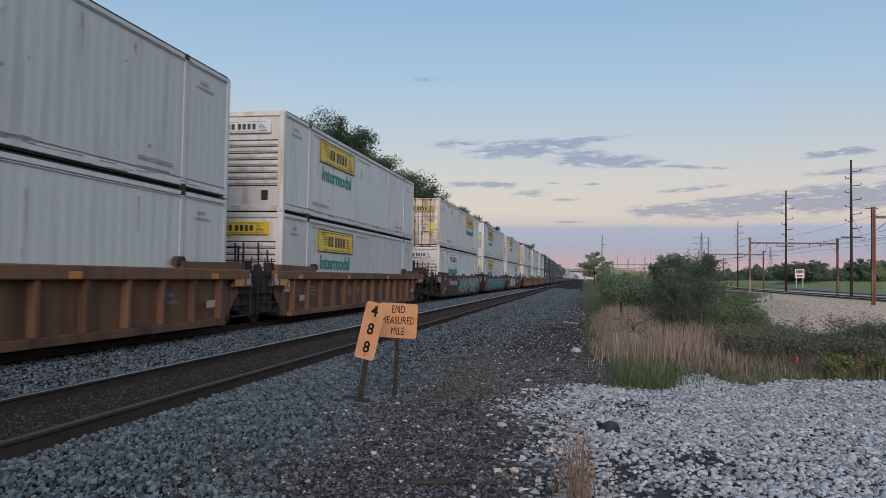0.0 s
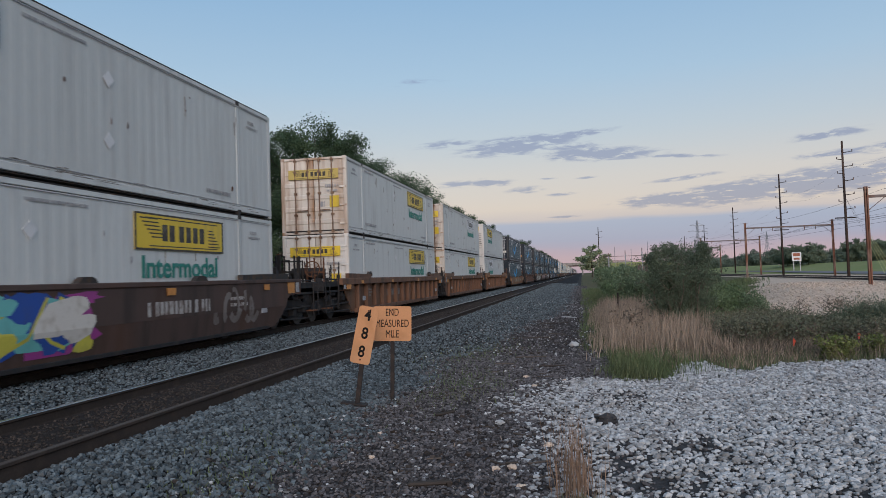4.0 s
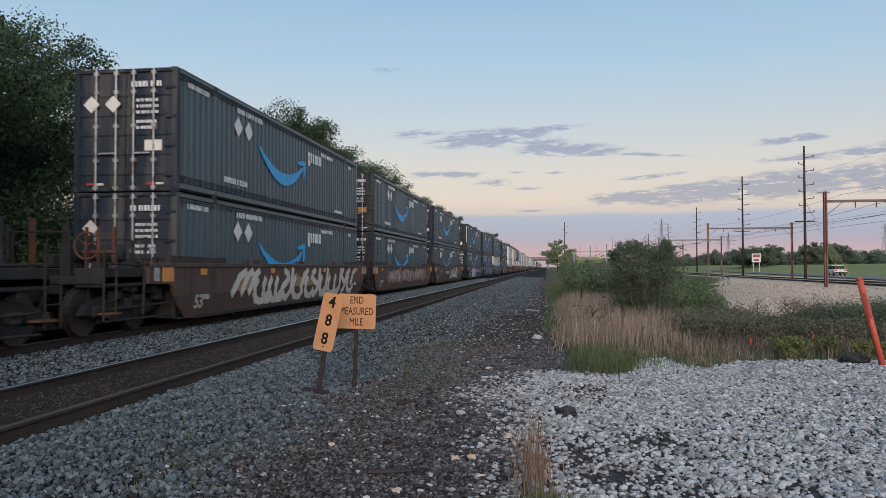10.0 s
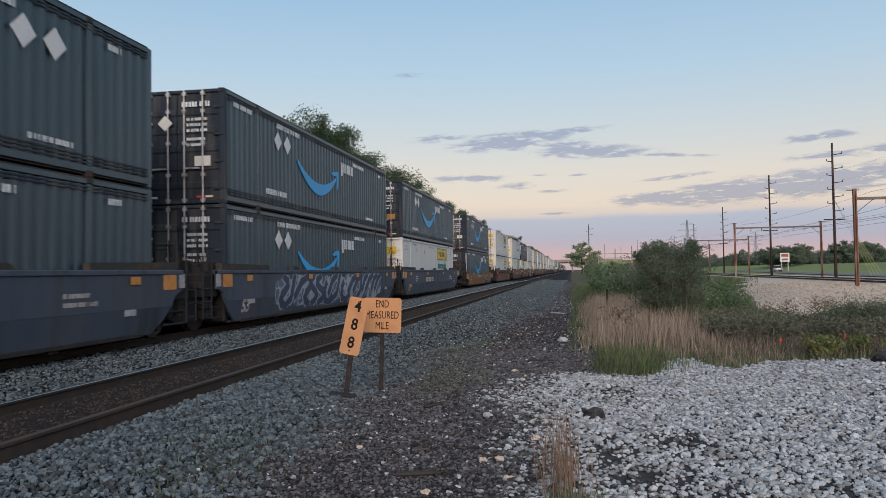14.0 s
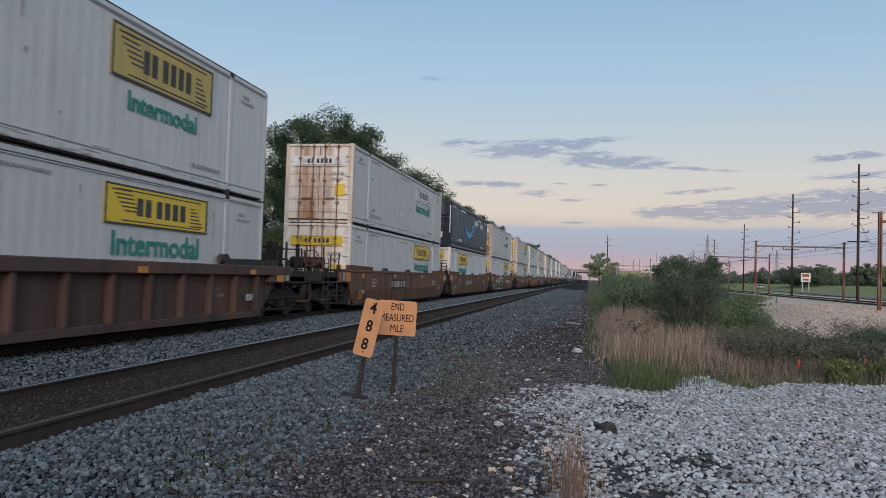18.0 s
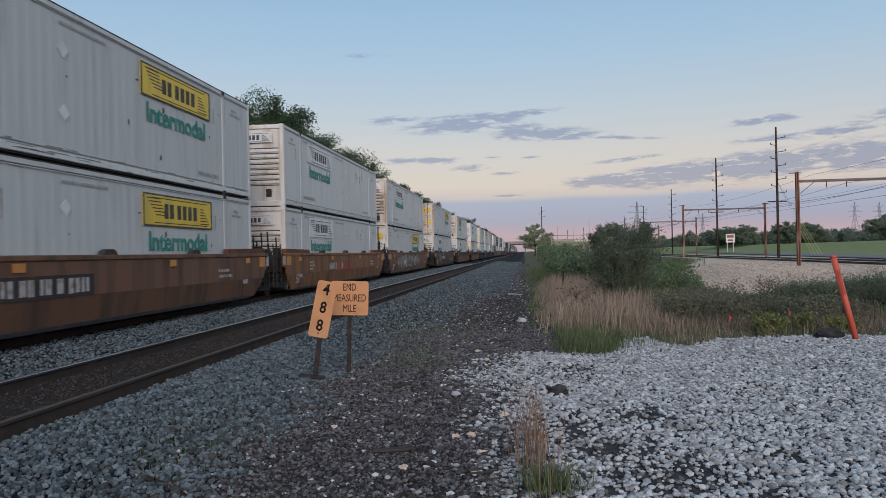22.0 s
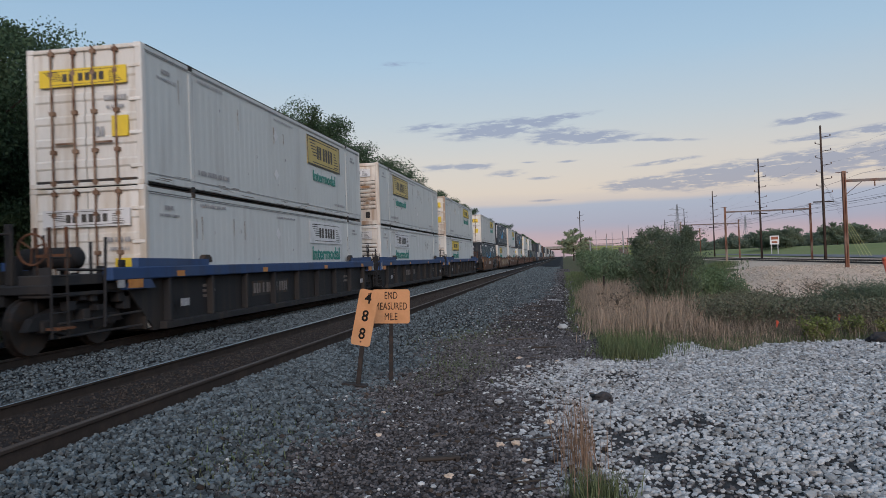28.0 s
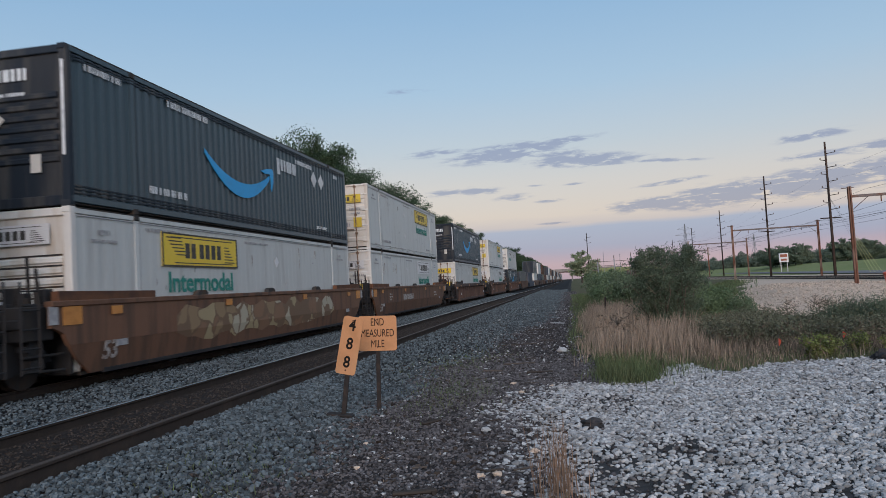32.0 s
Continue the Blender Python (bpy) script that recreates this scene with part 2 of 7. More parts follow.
M["scrape"] = material("grey_scrapes", (0.22, 0.20, 0.18), 0.7, second=(0.36, 0.34, 0.32), amount=0.5, scale=7, bump=0.0)
M["smile"] = material("bright_blue_vinyl", (0.015, 0.33, 0.70), 0.5, second=(0.02, 0.28, 0.60), amount=0.3, scale=2, bump=0.0)
M["faded_red"] = material("faded_red_paint", (0.26, 0.065, 0.045), 0.65, second=(0.24, 0.10, 0.05), amount=0.45, scale=3, stretch=STREAK, bump=0.05)
M["dust_mark"] = material("faded_spray_paint", (0.20, 0.175, 0.16), 0.7, second=(0.14, 0.115, 0.10), amount=0.5, scale=3, bump=0.0)
M["placard"] = material("white_placard", (0.68, 0.64, 0.58), 0.5, second=(0.5, 0.45, 0.38), amount=0.35, scale=5, vary=0.1, bump=0.0)
M["reflector"] = material("orange_plate", (0.52, 0.22, 0.045), 0.5, second=(0.4, 0.16, 0.03), amount=0.4, scale=6, bump=0.0)
M["red_tape"] = material("red_tape", (0.45, 0.05, 0.04), 0.5, bump=0.0)
M["brown"] = material("brown_wagon_paint", (0.150, 0.080, 0.050), 0.65, second=(0.070, 0.045, 0.033), amount=0.5, scale=1.6, stretch=STREAK, third=(0.18, 0.10, 0.06), third_scale=0.4, third_amount=0.6, vary=0.12, bump=0.15)
M["orange_brown"] = material("orange_brown_wagon_paint", (0.25, 0.122, 0.056), 0.65, second=(0.12, 0.068, 0.04), amount=0.55, scale=1.6, stretch=STREAK, third=(0.15, 0.085, 0.05), third_scale=0.9, third_amount=0.6, vary=0.1, bump=0.15)
M["red_brown"] = material("red_brown_wagon_paint", (0.086, 0.058, 0.050), 0.7, second=(0.052, 0.040, 0.035), amount=0.5, scale=1.6, stretch=STREAK, third=(0.16, 0.075, 0.045), third_scale=0.4, third_amount=0.5, vary=0.12, bump=0.15)
M["slate"] = material("slate_blue_wagon_paint", (0.060, 0.075, 0.105), 0.65, second=(0.04, 0.045, 0.055), amount=0.45, scale=1.6, stretch=STREAK, third=(0.09, 0.095, 0.11), third_scale=0.4, third_amount=0.6, vary=0.1, bump=0.12)
M["royal"] = material("blue_wagon_paint", (0.030, 0.065, 0.16), 0.6, second=(0.03, 0.045, 0.09), amount=0.45, scale=1.6, stretch=STREAK, third=(0.06, 0.09, 0.16), third_scale=0.4, third_amount=0.6, vary=0.1, bump=0.12)
M["sooty"] = material("sooty_black_steel", (0.026, 0.026, 0.028), 0.75, second=(0.044, 0.037, 0.032), amount=0.5, scale=2.2, stretch=STREAK, vary=0.1, bump=0.15)
M["wheel"] = material("worn_wheel_steel", (0.035, 0.030, 0.027), 0.6, metal=0.2, second=(0.055, 0.035, 0.025), amount=0.5, scale=7, bump=0.1)
M["rust"] = material("rusted_steel", (0.13, 0.062, 0.035), 0.8, second=(0.07, 0.04, 0.03), amount=0.55, scale=4, third=(0.20, 0.09, 0.045), third_scale=1.2, third_amount=0.5, vary=0.1, bump=0.25)
M["portal"] = material("rust_red_steel", (0.21, 0.095, 0.060), 0.8, second=(0.34, 0.26, 0.21), amount=0.5, scale=1.2, stretch=(1, 1, 0.5), third=(0.12, 0.055, 0.035), third_scale=0.8, third_amount=0.6, vary=0.1, bump=0.2)
M["portal_grey"] = material("grey_girder_steel", (0.17, 0.14, 0.13), 0.75, second=(0.16, 0.08, 0.05), amount=0.4, scale=1.5, bump=0.15)
M["rail_head"] = material("polished_rail_steel", (0.55, 0.54, 0.53), 0.28, metal=1.0, second=(0.38, 0.36, 0.34), amount=0.4, scale=6, stretch=(1, 0.1, 1), bump=0.02)
M["rail_dull"] = material("dull_rail_steel", (0.16, 0.125, 0.10), 0.45, metal=0.8, second=(0.16, 0.10, 0.07), amount=0.5, scale=6, stretch=(1, 0.1, 1), bump=0.05)
M["rail_brown"] = material("rust_filmed_rail_top", (0.080, 0.064, 0.054), 0.6, second=(0.07, 0.05, 0.04), amount=0.5, scale=6, stretch=(1, 0.1, 1), bump=0.05)
M["rail_web"] = material("rail_rust", (0.046, 0.038, 0.034), 0.9, second=(0.060, 0.047, 0.040), amount=0.5, scale=5, bump=0.2)
M["tie"] = material("weathered_tie_wood", (0.05, 0.040, 0.035), 0.9, second=(0.04, 0.032, 0.028), amount=0.5, scale=3, stretch=(0.3, 4, 4), vary=0.25, bump=0.4)
M["grey_tie"] = material("sun_bleached_tie_wood", (0.20, 0.175, 0.15), 0.9, second=(0.14, 0.12, 0.105), amount=0.5, scale=3, bump=0.2)
M["grey_wood"] = material("weathered_grey_wood", (0.085, 0.072, 0.062), 0.9, second=(0.055, 0.045, 0.04), amount=0.5, scale=4, stretch=(0.3, 4, 4), vary=0.35, bump=0.3)
# Bed under the grey ballast, near black: shade between stones put into the colour.
M["ballast"] = material("shaded_ballast_bed", (0.024, 0.026, 0.029), 0.9, second=(0.018, 0.018, 0.019), amount=0.5, scale=9, third=(0.045, 0.043, 0.042), third_scale=0.5, third_amount=0.5, grain=60, bump=0.8, vary=0.0)
# Dark cinders, deepened further for the shaded gaps between loose pieces.
M["cinder"] = material("dark_cinder_ground", (0.042, 0.040, 0.042), 0.95, second=(0.07, 0.066, 0.066), amount=0.45, scale=7, third=(0.065, 0.058, 0.053), third_scale=0.5, third_amount=0.5, grain=60, bump=0.8, vary=0.0)
# Dark soil under pale limestone; its colour also holds the shade between stones.
M["gravel"] = material("shaded_gravel_bed", (0.070, 0.069, 0.070), 0.95, second=(0.038, 0.036, 0.035), amount=0.5, scale=9, third=(0.055, 0.052, 0.05), third_scale=0.5, third_amount=0.5, grain=70, bump=0.8, vary=0.0)
M["track_dirt"] = material("oily_track_bed", (0.034, 0.029, 0.027), 0.95, second=(0.055, 0.047, 0.043), amount=0.4, scale=6, third=(0.035, 0.03, 0.03), third_scale=1.0, third_amount=0.6, grain=50, bump=0.8, vary=0.0)
M["soil"] = material("weedy_soil", (0.124, 0.111, 0.065), 0.95, second=(0.078, 0.098, 0.046), amount=0.55, scale=1.5, third=(0.156, 0.130, 0.085), third_scale=0.25, third_amount=0.6, grain=40, bump=0.6, vary=0.0)
M["meadow"] = material("mown_grass", (0.215, 0.240, 0.100), 0.95, second=(0.245, 0.255, 0.125), amount=0.5, scale=0.35, third=(0.17, 0.22, 0.08), third_scale=0.05, third_amount=0.6, grain=12, bump=0.3, vary=0.0)
M["bank"] = material("stony_bank", (0.60, 0.475, 0.37), 0.95, second=(0.44, 0.35, 0.275), amount=0.5, scale=2.5, third=(0.50, 0.40, 0.315), third_scale=0.2, third_amount=0.5, grain=30, bump=0.7, vary=0.0)
M["asphalt"] = material("grey_asphalt", (0.20, 0.20, 0.205), 0.9, second=(0.16, 0.16, 0.165), amount=0.5, scale=0.8, grain=30, bump=0.2, vary=0.0)
M["stone_grey"] = material("grey_stones", (0.108, 0.131, 0.143), 0.85, second=(0.066, 0.074, 0.080), amount=0.5, scale=6, vary=0.6, island=True, grain=60, bump=0.3)
M["stone_dark"] = material("dark_stones", (0.112, 0.107, 0.111), 0.85, second=(0.050, 0.047, 0.048), amount=0.5, scale=6, vary=0.65, island=True, grain=60, bump=0.3)
M["stone_white"] = material("white_limestone", (0.392, 0.402, 0.407), 0.85, second=(0.28, 0.278, 0.272), amount=0.45, scale=4, vary=0.42, island=True, grain=60, bump=0.3)
M["stone_bank"] = material("beige_stones", (0.54, 0.44, 0.355), 0.85, second=(0.36, 0.295, 0.24), amount=0.5, scale=4, vary=0.4, island=True, grain=40, bump=0.3)
M["stone_brown"] = material("brown_stones", (0.060, 0.050, 0.044), 0.85, second=(0.036, 0.031, 0.028), amount=0.5, scale=6, vary=0.4, island=True, grain=60, bump=0.3)
M["black_rock"] = material("black_slag", (0.03, 0.03, 0.032), 0.8, second=(0.06, 0.055, 0.055), amount=0.4, scale=9, grain=50, bump=0.5)
M["sign"] = material("aged_orange_sign", (0.53, 0.265, 0.125), 0.6, second=(0.43, 0.21, 0.09), amount=0.4, scale=5, third=(0.49, 0.28, 0.15), third_scale=2.5, third_amount=0.5, vary=0.03, bump=0.03)
M["post"] = material("rusted_post_steel", (0.030, 0.026, 0.025), 0.8, second=(0.055, 0.040, 0.033), amount=0.5, scale=8, bump=0.25)
M["stake"] = material("faded_orange_plastic", (0.54, 0.10, 0.055), 0.5, second=(0.48, 0.085, 0.04), amount=0.4, scale=4, bump=0.03)
M["pole"] = material("dark_pole", (0.034, 0.027, 0.025), 0.85, second=(0.075, 0.052, 0.042), amount=0.5, scale=1.5, stretch=(2, 2, 0.1), bump=0.3)
M["wire"] = material("aged_wire", (0.10, 0.10, 0.105), 0.7, bump=0.0)
M["guard"] = material("yellow_guy_guard", (0.42, 0.42, 0.16), 0.5, bump=0.0)
M["bark"] = material("grey_brown_bark", (0.075, 0.062, 0.05), 0.95, second=(0.045, 0.038, 0.032), amount=0.5, scale=4, stretch=(2, 2, 0.4), bump=0.6)
M["leaf_dark"] = material("deep_green_leaves", (0.064, 0.101, 0.054), 0.6, second=(0.082, 0.122, 0.060), amount=0.5, scale=0.35, vary=0.45, island=True, bump=0.0, see_through=0.38)
M["leaf_mid"] = material("fresh_green_leaves", (0.115, 0.168, 0.085), 0.6, second=(0.14, 0.185, 0.095), amount=0.5, scale=0.4, vary=0.35, island=True, bump=0.0, see_through=0.25)
M["leaf_bush"] = material("grey_green_leaves", (0.128, 0.175, 0.10), 0.6, second=(0.155, 0.20, 0.12), amount=0.5, scale=0.8, vary=0.4, island=True, bump=0.0, see_through=0.2)
M["leaf_olive"] = material("dark_olive_leaves", (0.098, 0.130, 0.086), 0.65, second=(0.125, 0.155, 0.10), amount=0.5, scale=0.9, vary=0.25, island=True, bump=0.0, see_through=0.2)
M["leaf_scrub"] = material("brownish_olive_leaves", (0.125, 0.135, 0.090), 0.7, second=(0.15, 0.145, 0.10), amount=0.5, scale=0.9, vary=0.3, island=True, bump=0.0, see_through=0.2)
# Paler, greyer green: the haze of distance is put into this leaf colour.
M["leaf_far"] = material("haze_tinted_far_leaves", (0.145, 0.185, 0.130), 0.7, second=(0.165, 0.20, 0.135), amount=0.5, scale=0.2, vary=0.3, island=True, bump=0.0, see_through=0.2)
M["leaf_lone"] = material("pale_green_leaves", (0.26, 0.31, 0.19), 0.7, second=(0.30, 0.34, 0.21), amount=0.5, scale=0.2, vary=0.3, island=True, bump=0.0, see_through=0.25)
# Bluish pale green that carries the air's haze over the far woods.
M["leaf_woods"] = material("haze_tinted_woodland_leaves", (0.145, 0.185, 0.145), 0.7, second=(0.165, 0.20, 0.15), amount=0.5, scale=0.05, vary=0.2, island=True, bump=0.0, see_through=0.3)
M["black_paint"] = material("black_paint", (0.014, 0.013, 0.012), 0.7, spec=0.2, bump=0.0)
M["leaf_yellow"] = material("yellow_green_leaves", (0.185, 0.205, 0.070), 0.6, second=(0.13, 0.165, 0.055), amount=0.5, scale=1.2, vary=0.35, island=True, bump=0.0, see_through=0.25)
M["straw"] = material("dry_straw", (0.36, 0.285, 0.22), 0.85, second=(0.27, 0.21, 0.16), amount=0.5, scale=1.5, vary=0.35, island=True, bump=0.0, see_through=0.2)
M["grass"] = material("green_grass_blades", (0.100, 0.135, 0.062), 0.75, second=(0.145, 0.155, 0.082), amount=0.5, scale=1.0, vary=0.45, island=True, bump=0.0, see_through=0.2)
M["red_straw"] = material("reddish_dry_stalks", (0.27, 0.185, 0.13), 0.85, second=(0.19, 0.12, 0.08), amount=0.5, scale=1.5, vary=0.4, island=True, bump=0.0, see_through=0.2)
M["twig"] = material("brown_twigs", (0.135, 0.110, 0.088), 0.9, second=(0.19, 0.155, 0.12), amount=0.5, scale=2, vary=0.4, island=True, bump=0.0)
M["concrete"] = material("grey_concrete", (0.30, 0.275, 0.255), 0.9, second=(0.22, 0.19, 0.17), amount=0.5, scale=0.6, stretch=STREAK, bump=0.15)
M["car_white"] = material("white_car_paint", (0.72, 0.73, 0.74), 0.3, bump=0.0, vary=0.02)
M["car_glass"] = material("dark_car_glass", (0.015, 0.017, 0.02), 0.08, bump=0.0, vary=0.0)
M["tyre"] = material("black_rubber", (0.02, 0.02, 0.02), 0.85, bump=0.05, vary=0.0)
M["house_wall"] = material("pale_siding", (0.50, 0.50, 0.50), 0.8, second=(0.42, 0.42, 0.42), amount=0.4, scale=1, bump=0.05, vary=0.15)
M["house_roof"] = material("grey_shingles", (0.13, 0.13, 0.14), 0.9, second=(0.09, 0.09, 0.1), amount=0.5, scale=2, bump=0.2, vary=0.2)
M["galv"] = material("galvanised_lattice", (0.26, 0.27, 0.29), 0.6, metal=0.2, bump=0.0)
M["billboard"] = material("red_brown_board", (0.30, 0.11, 0.07), 0.6, second=(0.40, 0.22, 0.15), amount=0.4, scale=1.5, bump=0.0)


def graffiti(name, colours, scale=1.6):
    """Sprayed paint: rounded cells of several colours with dark outlines."""
    m = bpy.data.materials.new(name)
    m.use_nodes = True
    nt = m.node_tree
    N, Lk = nt.nodes.new, nt.links.new
    b = nt.nodes["Principled BSDF"]
    b.inputs["Roughness"].default_value = 0.6
    tc = N("ShaderNodeTexCoord")
    wob = N("ShaderNodeTexNoise")
    wob.inputs["Scale"].default_value = 1.3
    Lk(tc.outputs["Object"], wob.inputs["Vector"])
    add = N("ShaderNodeVectorMath")
    add.operation = "MULTIPLY_ADD"
    Lk(wob.outputs["Color"], add.inputs[0])
    add.inputs[1].default_value = (0.9, 0.9, 0.9)
    Lk(tc.outputs["Object"], add.inputs[2])
    cell = N("ShaderNodeTexVoronoi")
    cell.inputs["Scale"].default_value = scale
    Lk(add.outputs[0], cell.inputs["Vector"])
    edge = N("ShaderNodeTexVoronoi")
    edge.feature = "DISTANCE_TO_EDGE"
    edge.inputs["Scale"].default_value = scale
    Lk(add.outputs[0], edge.inputs["Vector"])
    pick = N("ShaderNodeSeparateColor")
    Lk(cell.outputs["Color"], pick.inputs[0])
    ramp = N("ShaderNodeValToRGB")
    ramp.color_ramp.interpolation = "CONSTANT"
    Lk(pick.outputs[0], ramp.inputs[0])
    e = ramp.color_ramp.elements
    e[0].position, e[0].color = 0.0, (*colours[0], 1)
    e[1].position, e[1].color = 1.0 / len(colours), (*colours[1], 1)
    for k, c in enumerate(colours[2:]):
        e.new((k + 2) / len(colours)).color = (*c, 1)
    line = N("ShaderNodeMapRange")
    Lk(edge.outputs["Distance"], line.inputs[0])
    line.inputs[1].default_value, line.inputs[2].default_value = 0.03, 0.06
    mix = N("ShaderNodeMix")
    mix.data_type = "RGBA"
    Lk(line.outputs[0], mix.inputs["Factor"])
    mix.inputs["A"].default_value = (*colours[-1], 1)
    Lk(ramp.outputs[0], mix.inputs["B"])
    Lk(mix.outputs["Result"], b.inputs["Base Color"])
    return m


M["spray_teal"] = graffiti("teal_spray_paint", [(0.05, 0.30, 0.30), (0.10, 0.38, 0.32), (0.30, 0.12, 0.05), (0.06, 0.18, 0.25), (0.45, 0.50, 0.48), (0.03, 0.05, 0.06)])
M["spray_green"] = graffiti("green_purple_spray_paint", [(0.04, 0.21, 0.09), (0.03, 0.24, 0.15), (0.11, 0.26, 0.04), (0.09, 0.06, 0.22), (0.42, 0.12, 0.05), (0.04, 0.20, 0.08), (0.40, 0.34, 0.04), (0.05, 0.05, 0.16)], 2.2)
M["spray_grey"] = graffiti("grey_white_spray_paint", [(0.45, 0.44, 0.42), (0.30, 0.29, 0.28), (0.14, 0.08, 0.06), (0.50, 0.49, 0.47), (0.10, 0.07, 0.06)], 2.0)
M["spray_cream"] = graffiti("cream_tan_spray_paint", [(0.34, 0.27, 0.15), (0.25, 0.17, 0.09), (0.20, 0.11, 0.06), (0.40, 0.36, 0.27), (0.15, 0.09, 0.05)], 1.8)
M["spray_rose"] = graffiti("dusty_rose_spray_paint", [(0.30, 0.20, 0.19), (0.22, 0.13, 0.12), (0.34, 0.27, 0.26), (0.14, 0.08, 0.07)], 2.4)
M["spray_blue"] = graffiti("pale_blue_spray_paint", [(0.07, 0.09, 0.13), (0.08, 0.11, 0.16), (0.06, 0.08, 0.11), (0.30, 0.34, 0.38)], 1.9)

for key, name, rgb in (("spray_mint", "mint_green_spray", (0.03, 0.26, 0.16)), ("spray_ash", "ash_grey_spray", (0.27, 0.26, 0.26)), ("spray_violet", "violet_spray", (0.10, 0.06, 0.22)),
                       ("spray_leaf", "leaf_green_spray", (0.05, 0.24, 0.08)), ("spray_sky", "sky_blue_spray", (0.06, 0.20, 0.32)), ("spray_fire", "orange_red_spray", (0.42, 0.12, 0.04)),
                       ("spray_rosy", "magenta_spray", (0.34, 0.06, 0.26)), ("spray_aqua", "aqua_spray", (0.16, 0.46, 0.44)), ("spray_cobalt", "cobalt_spray", (0.03, 0.08, 0.32)),
                       ("spray_lemon", "lemon_spray", (0.55, 0.50, 0.08)), ("spray_pale", "pale_blue_outline_spray", (0.27, 0.31, 0.36)), ("spray_navy", "dark_blue_fill_spray", (0.045, 0.06, 0.10)),
                       ("spray_cream_white", "cream_white_spray", (0.50, 0.48, 0.43)), ("spray_tan", "tan_spray", (0.26, 0.17, 0.09)),
                       ("spray_soot", "soot_brown_spray", (0.05, 0.036, 0.03)), ("spray_khaki", "khaki_spray", (0.19, 0.14, 0.09))):
    M[key] = material(name, rgb, 0.6, second=tuple(0.72 * c + 0.02 for c in rgb), amount=0.45, scale=3.0, third=tuple(0.85 * c + 0.01 for c in rgb), third_scale=1.0, third_amount=0.5, bump=0.0)

# ---- mesh helpers ----
class Shape:
    """Collects corners and faces of one mesh."""

    def __init__(self):
        self.v, self.f = [], []

    def add(self, verts, faces):
        n = len(self.v)
        self.v += [tuple(p) for p in verts]
        self.f += [tuple(i + n for i in q) for q in faces]
        return self

    def box(self, x0, x1, y0, y1, z0, z1, c=0.0):
        """A block; c: the width of its chamfered edges."""
        if not c:
            v = [(x, y, z) for x in (x0, x1) for y in (y0, y1) for z in (z0, z1)]
            return self.add(v, [(0, 1, 3, 2), (4, 6, 7, 5), (0, 4, 5, 1), (2, 3, 7, 6), (0, 2, 6, 4), (1, 5, 7, 3)])
        lo, hi = (x0, y0, z0), (x1, y1, z1)
        v, index = [], {}
        for sx in (0, 1):
            for sy in (0, 1):
                for sz in (0, 1):
                    s = (sx, sy, sz)
                    for a in range(3):
                        p = [hi[k] if s[k] else lo[k] for k in range(3)]
                        for k in range(3):
                            if k != a:
                                p[k] += -c if s[k] else c
                        index[s, a] = len(v)
                        v.append(p)
        f = []
        for a in range(3):
            b, d = (a + 1) % 3, (a + 2) % 3
            for sa in (0, 1):
                ring = []
                for sb, sd in ((0, 0), (1, 0), (1, 1), (0, 1)):
                    s = [0, 0, 0]
                    s[a], s[b], s[d] = sa, sb, sd
                    ring.append(index[tuple(s), a])
                f.append(ring if sa else ring[::-1])
            for sb in (0, 1):
                for sd in (0, 1):
                    s0, s1 = [0, 0, 0], [0, 0, 0]
                    s0[b] = s1[b] = sb
                    s0[d] = s1[d] = sd
                    s1[a] = 1
                    s0, s1 = tuple(s0), tuple(s1)
                    q = [index[s0, b], index[s1, b], index[s1, d], index[s0, d]]
                    f.append(q if sb == sd else q[::-1])
        for s in [(i, j, k) for i in (0, 1) for j in (0, 1) for k in (0, 1)]:
            q = [index[s, 0], index[s, 1], index[s, 2]]
            f.append(q if sum(s) % 2 else q[::-1])
        return self.add(v, f)

    def prism(self, poly, x0, x1):
        """A polygon in (y, z), from x0 to x1."""
        n = len(poly)
        v = [(x0, y, z) for y, z in poly] + [(x1, y, z) for y, z in poly]
        f = [tuple(range(n))[::-1], tuple(range(n, 2 * n))] + [(i, (i + 1) % n, n + (i + 1) % n, n + i) for i in range(n)]
        return self.add(v, f)

    def along(self, poly, y0, y1):
        """A polygon in (x, z), from y0 to y1."""
        n = len(poly)
        v = [(x, y0, z) for x, z in poly] + [(x, y1, z) for x, z in poly]
        f = [tuple(range(n)), tuple(range(n, 2 * n))[::-1]] + [(i, n + i, n + (i + 1) % n, (i + 1) % n) for i in range(n)]
        return self.add(v, f)

    def tube(self, p, q, r0, r1=None, n=8):
        p, q = Vector(p), Vector(q)
        r1 = r0 if r1 is None else r1
        w = (q - p).normalized()
        u = w.orthogonal().normalized()
        t = w.cross(u)
        v = [o + (u * math.cos(a) + t * math.sin(a)) * r for o, r in ((p, r0), (q, r1)) for a in (2 * math.pi * k / n for k in range(n))]
        f = [(k, (k + 1) % n, n + (k + 1) % n, n + k) for k in range(n)] + [tuple(range(n))[::-1], tuple(range(n, 2 * n))]
        return self.add(v, f)

    def mesh(self, name, mat, smooth=False):
        me = bpy.data.meshes.new(name)
        me.from_pydata(self.v, [], self.f)
        bm = bmesh.new()
        bm.from_mesh(me)
        bmesh.ops.recalc_face_normals(bm, faces=bm.faces)
        bm.to_mesh(me)
        bm.free()
        me.materials.append(mat)
        if smooth:
            me.polygons.foreach_set("use_smooth", [True] * len(me.polygons))
        return me


def part(name, shape, mat, parent, label="", smooth=False):
    """One mesh under a thing or a part."""
    ob = new(name, shape if isinstance(shape, bpy.types.Mesh) else shape.mesh(name, mat, smooth))
    ob.parent = parent
    if label:
        ob["label"] = label
    return ob


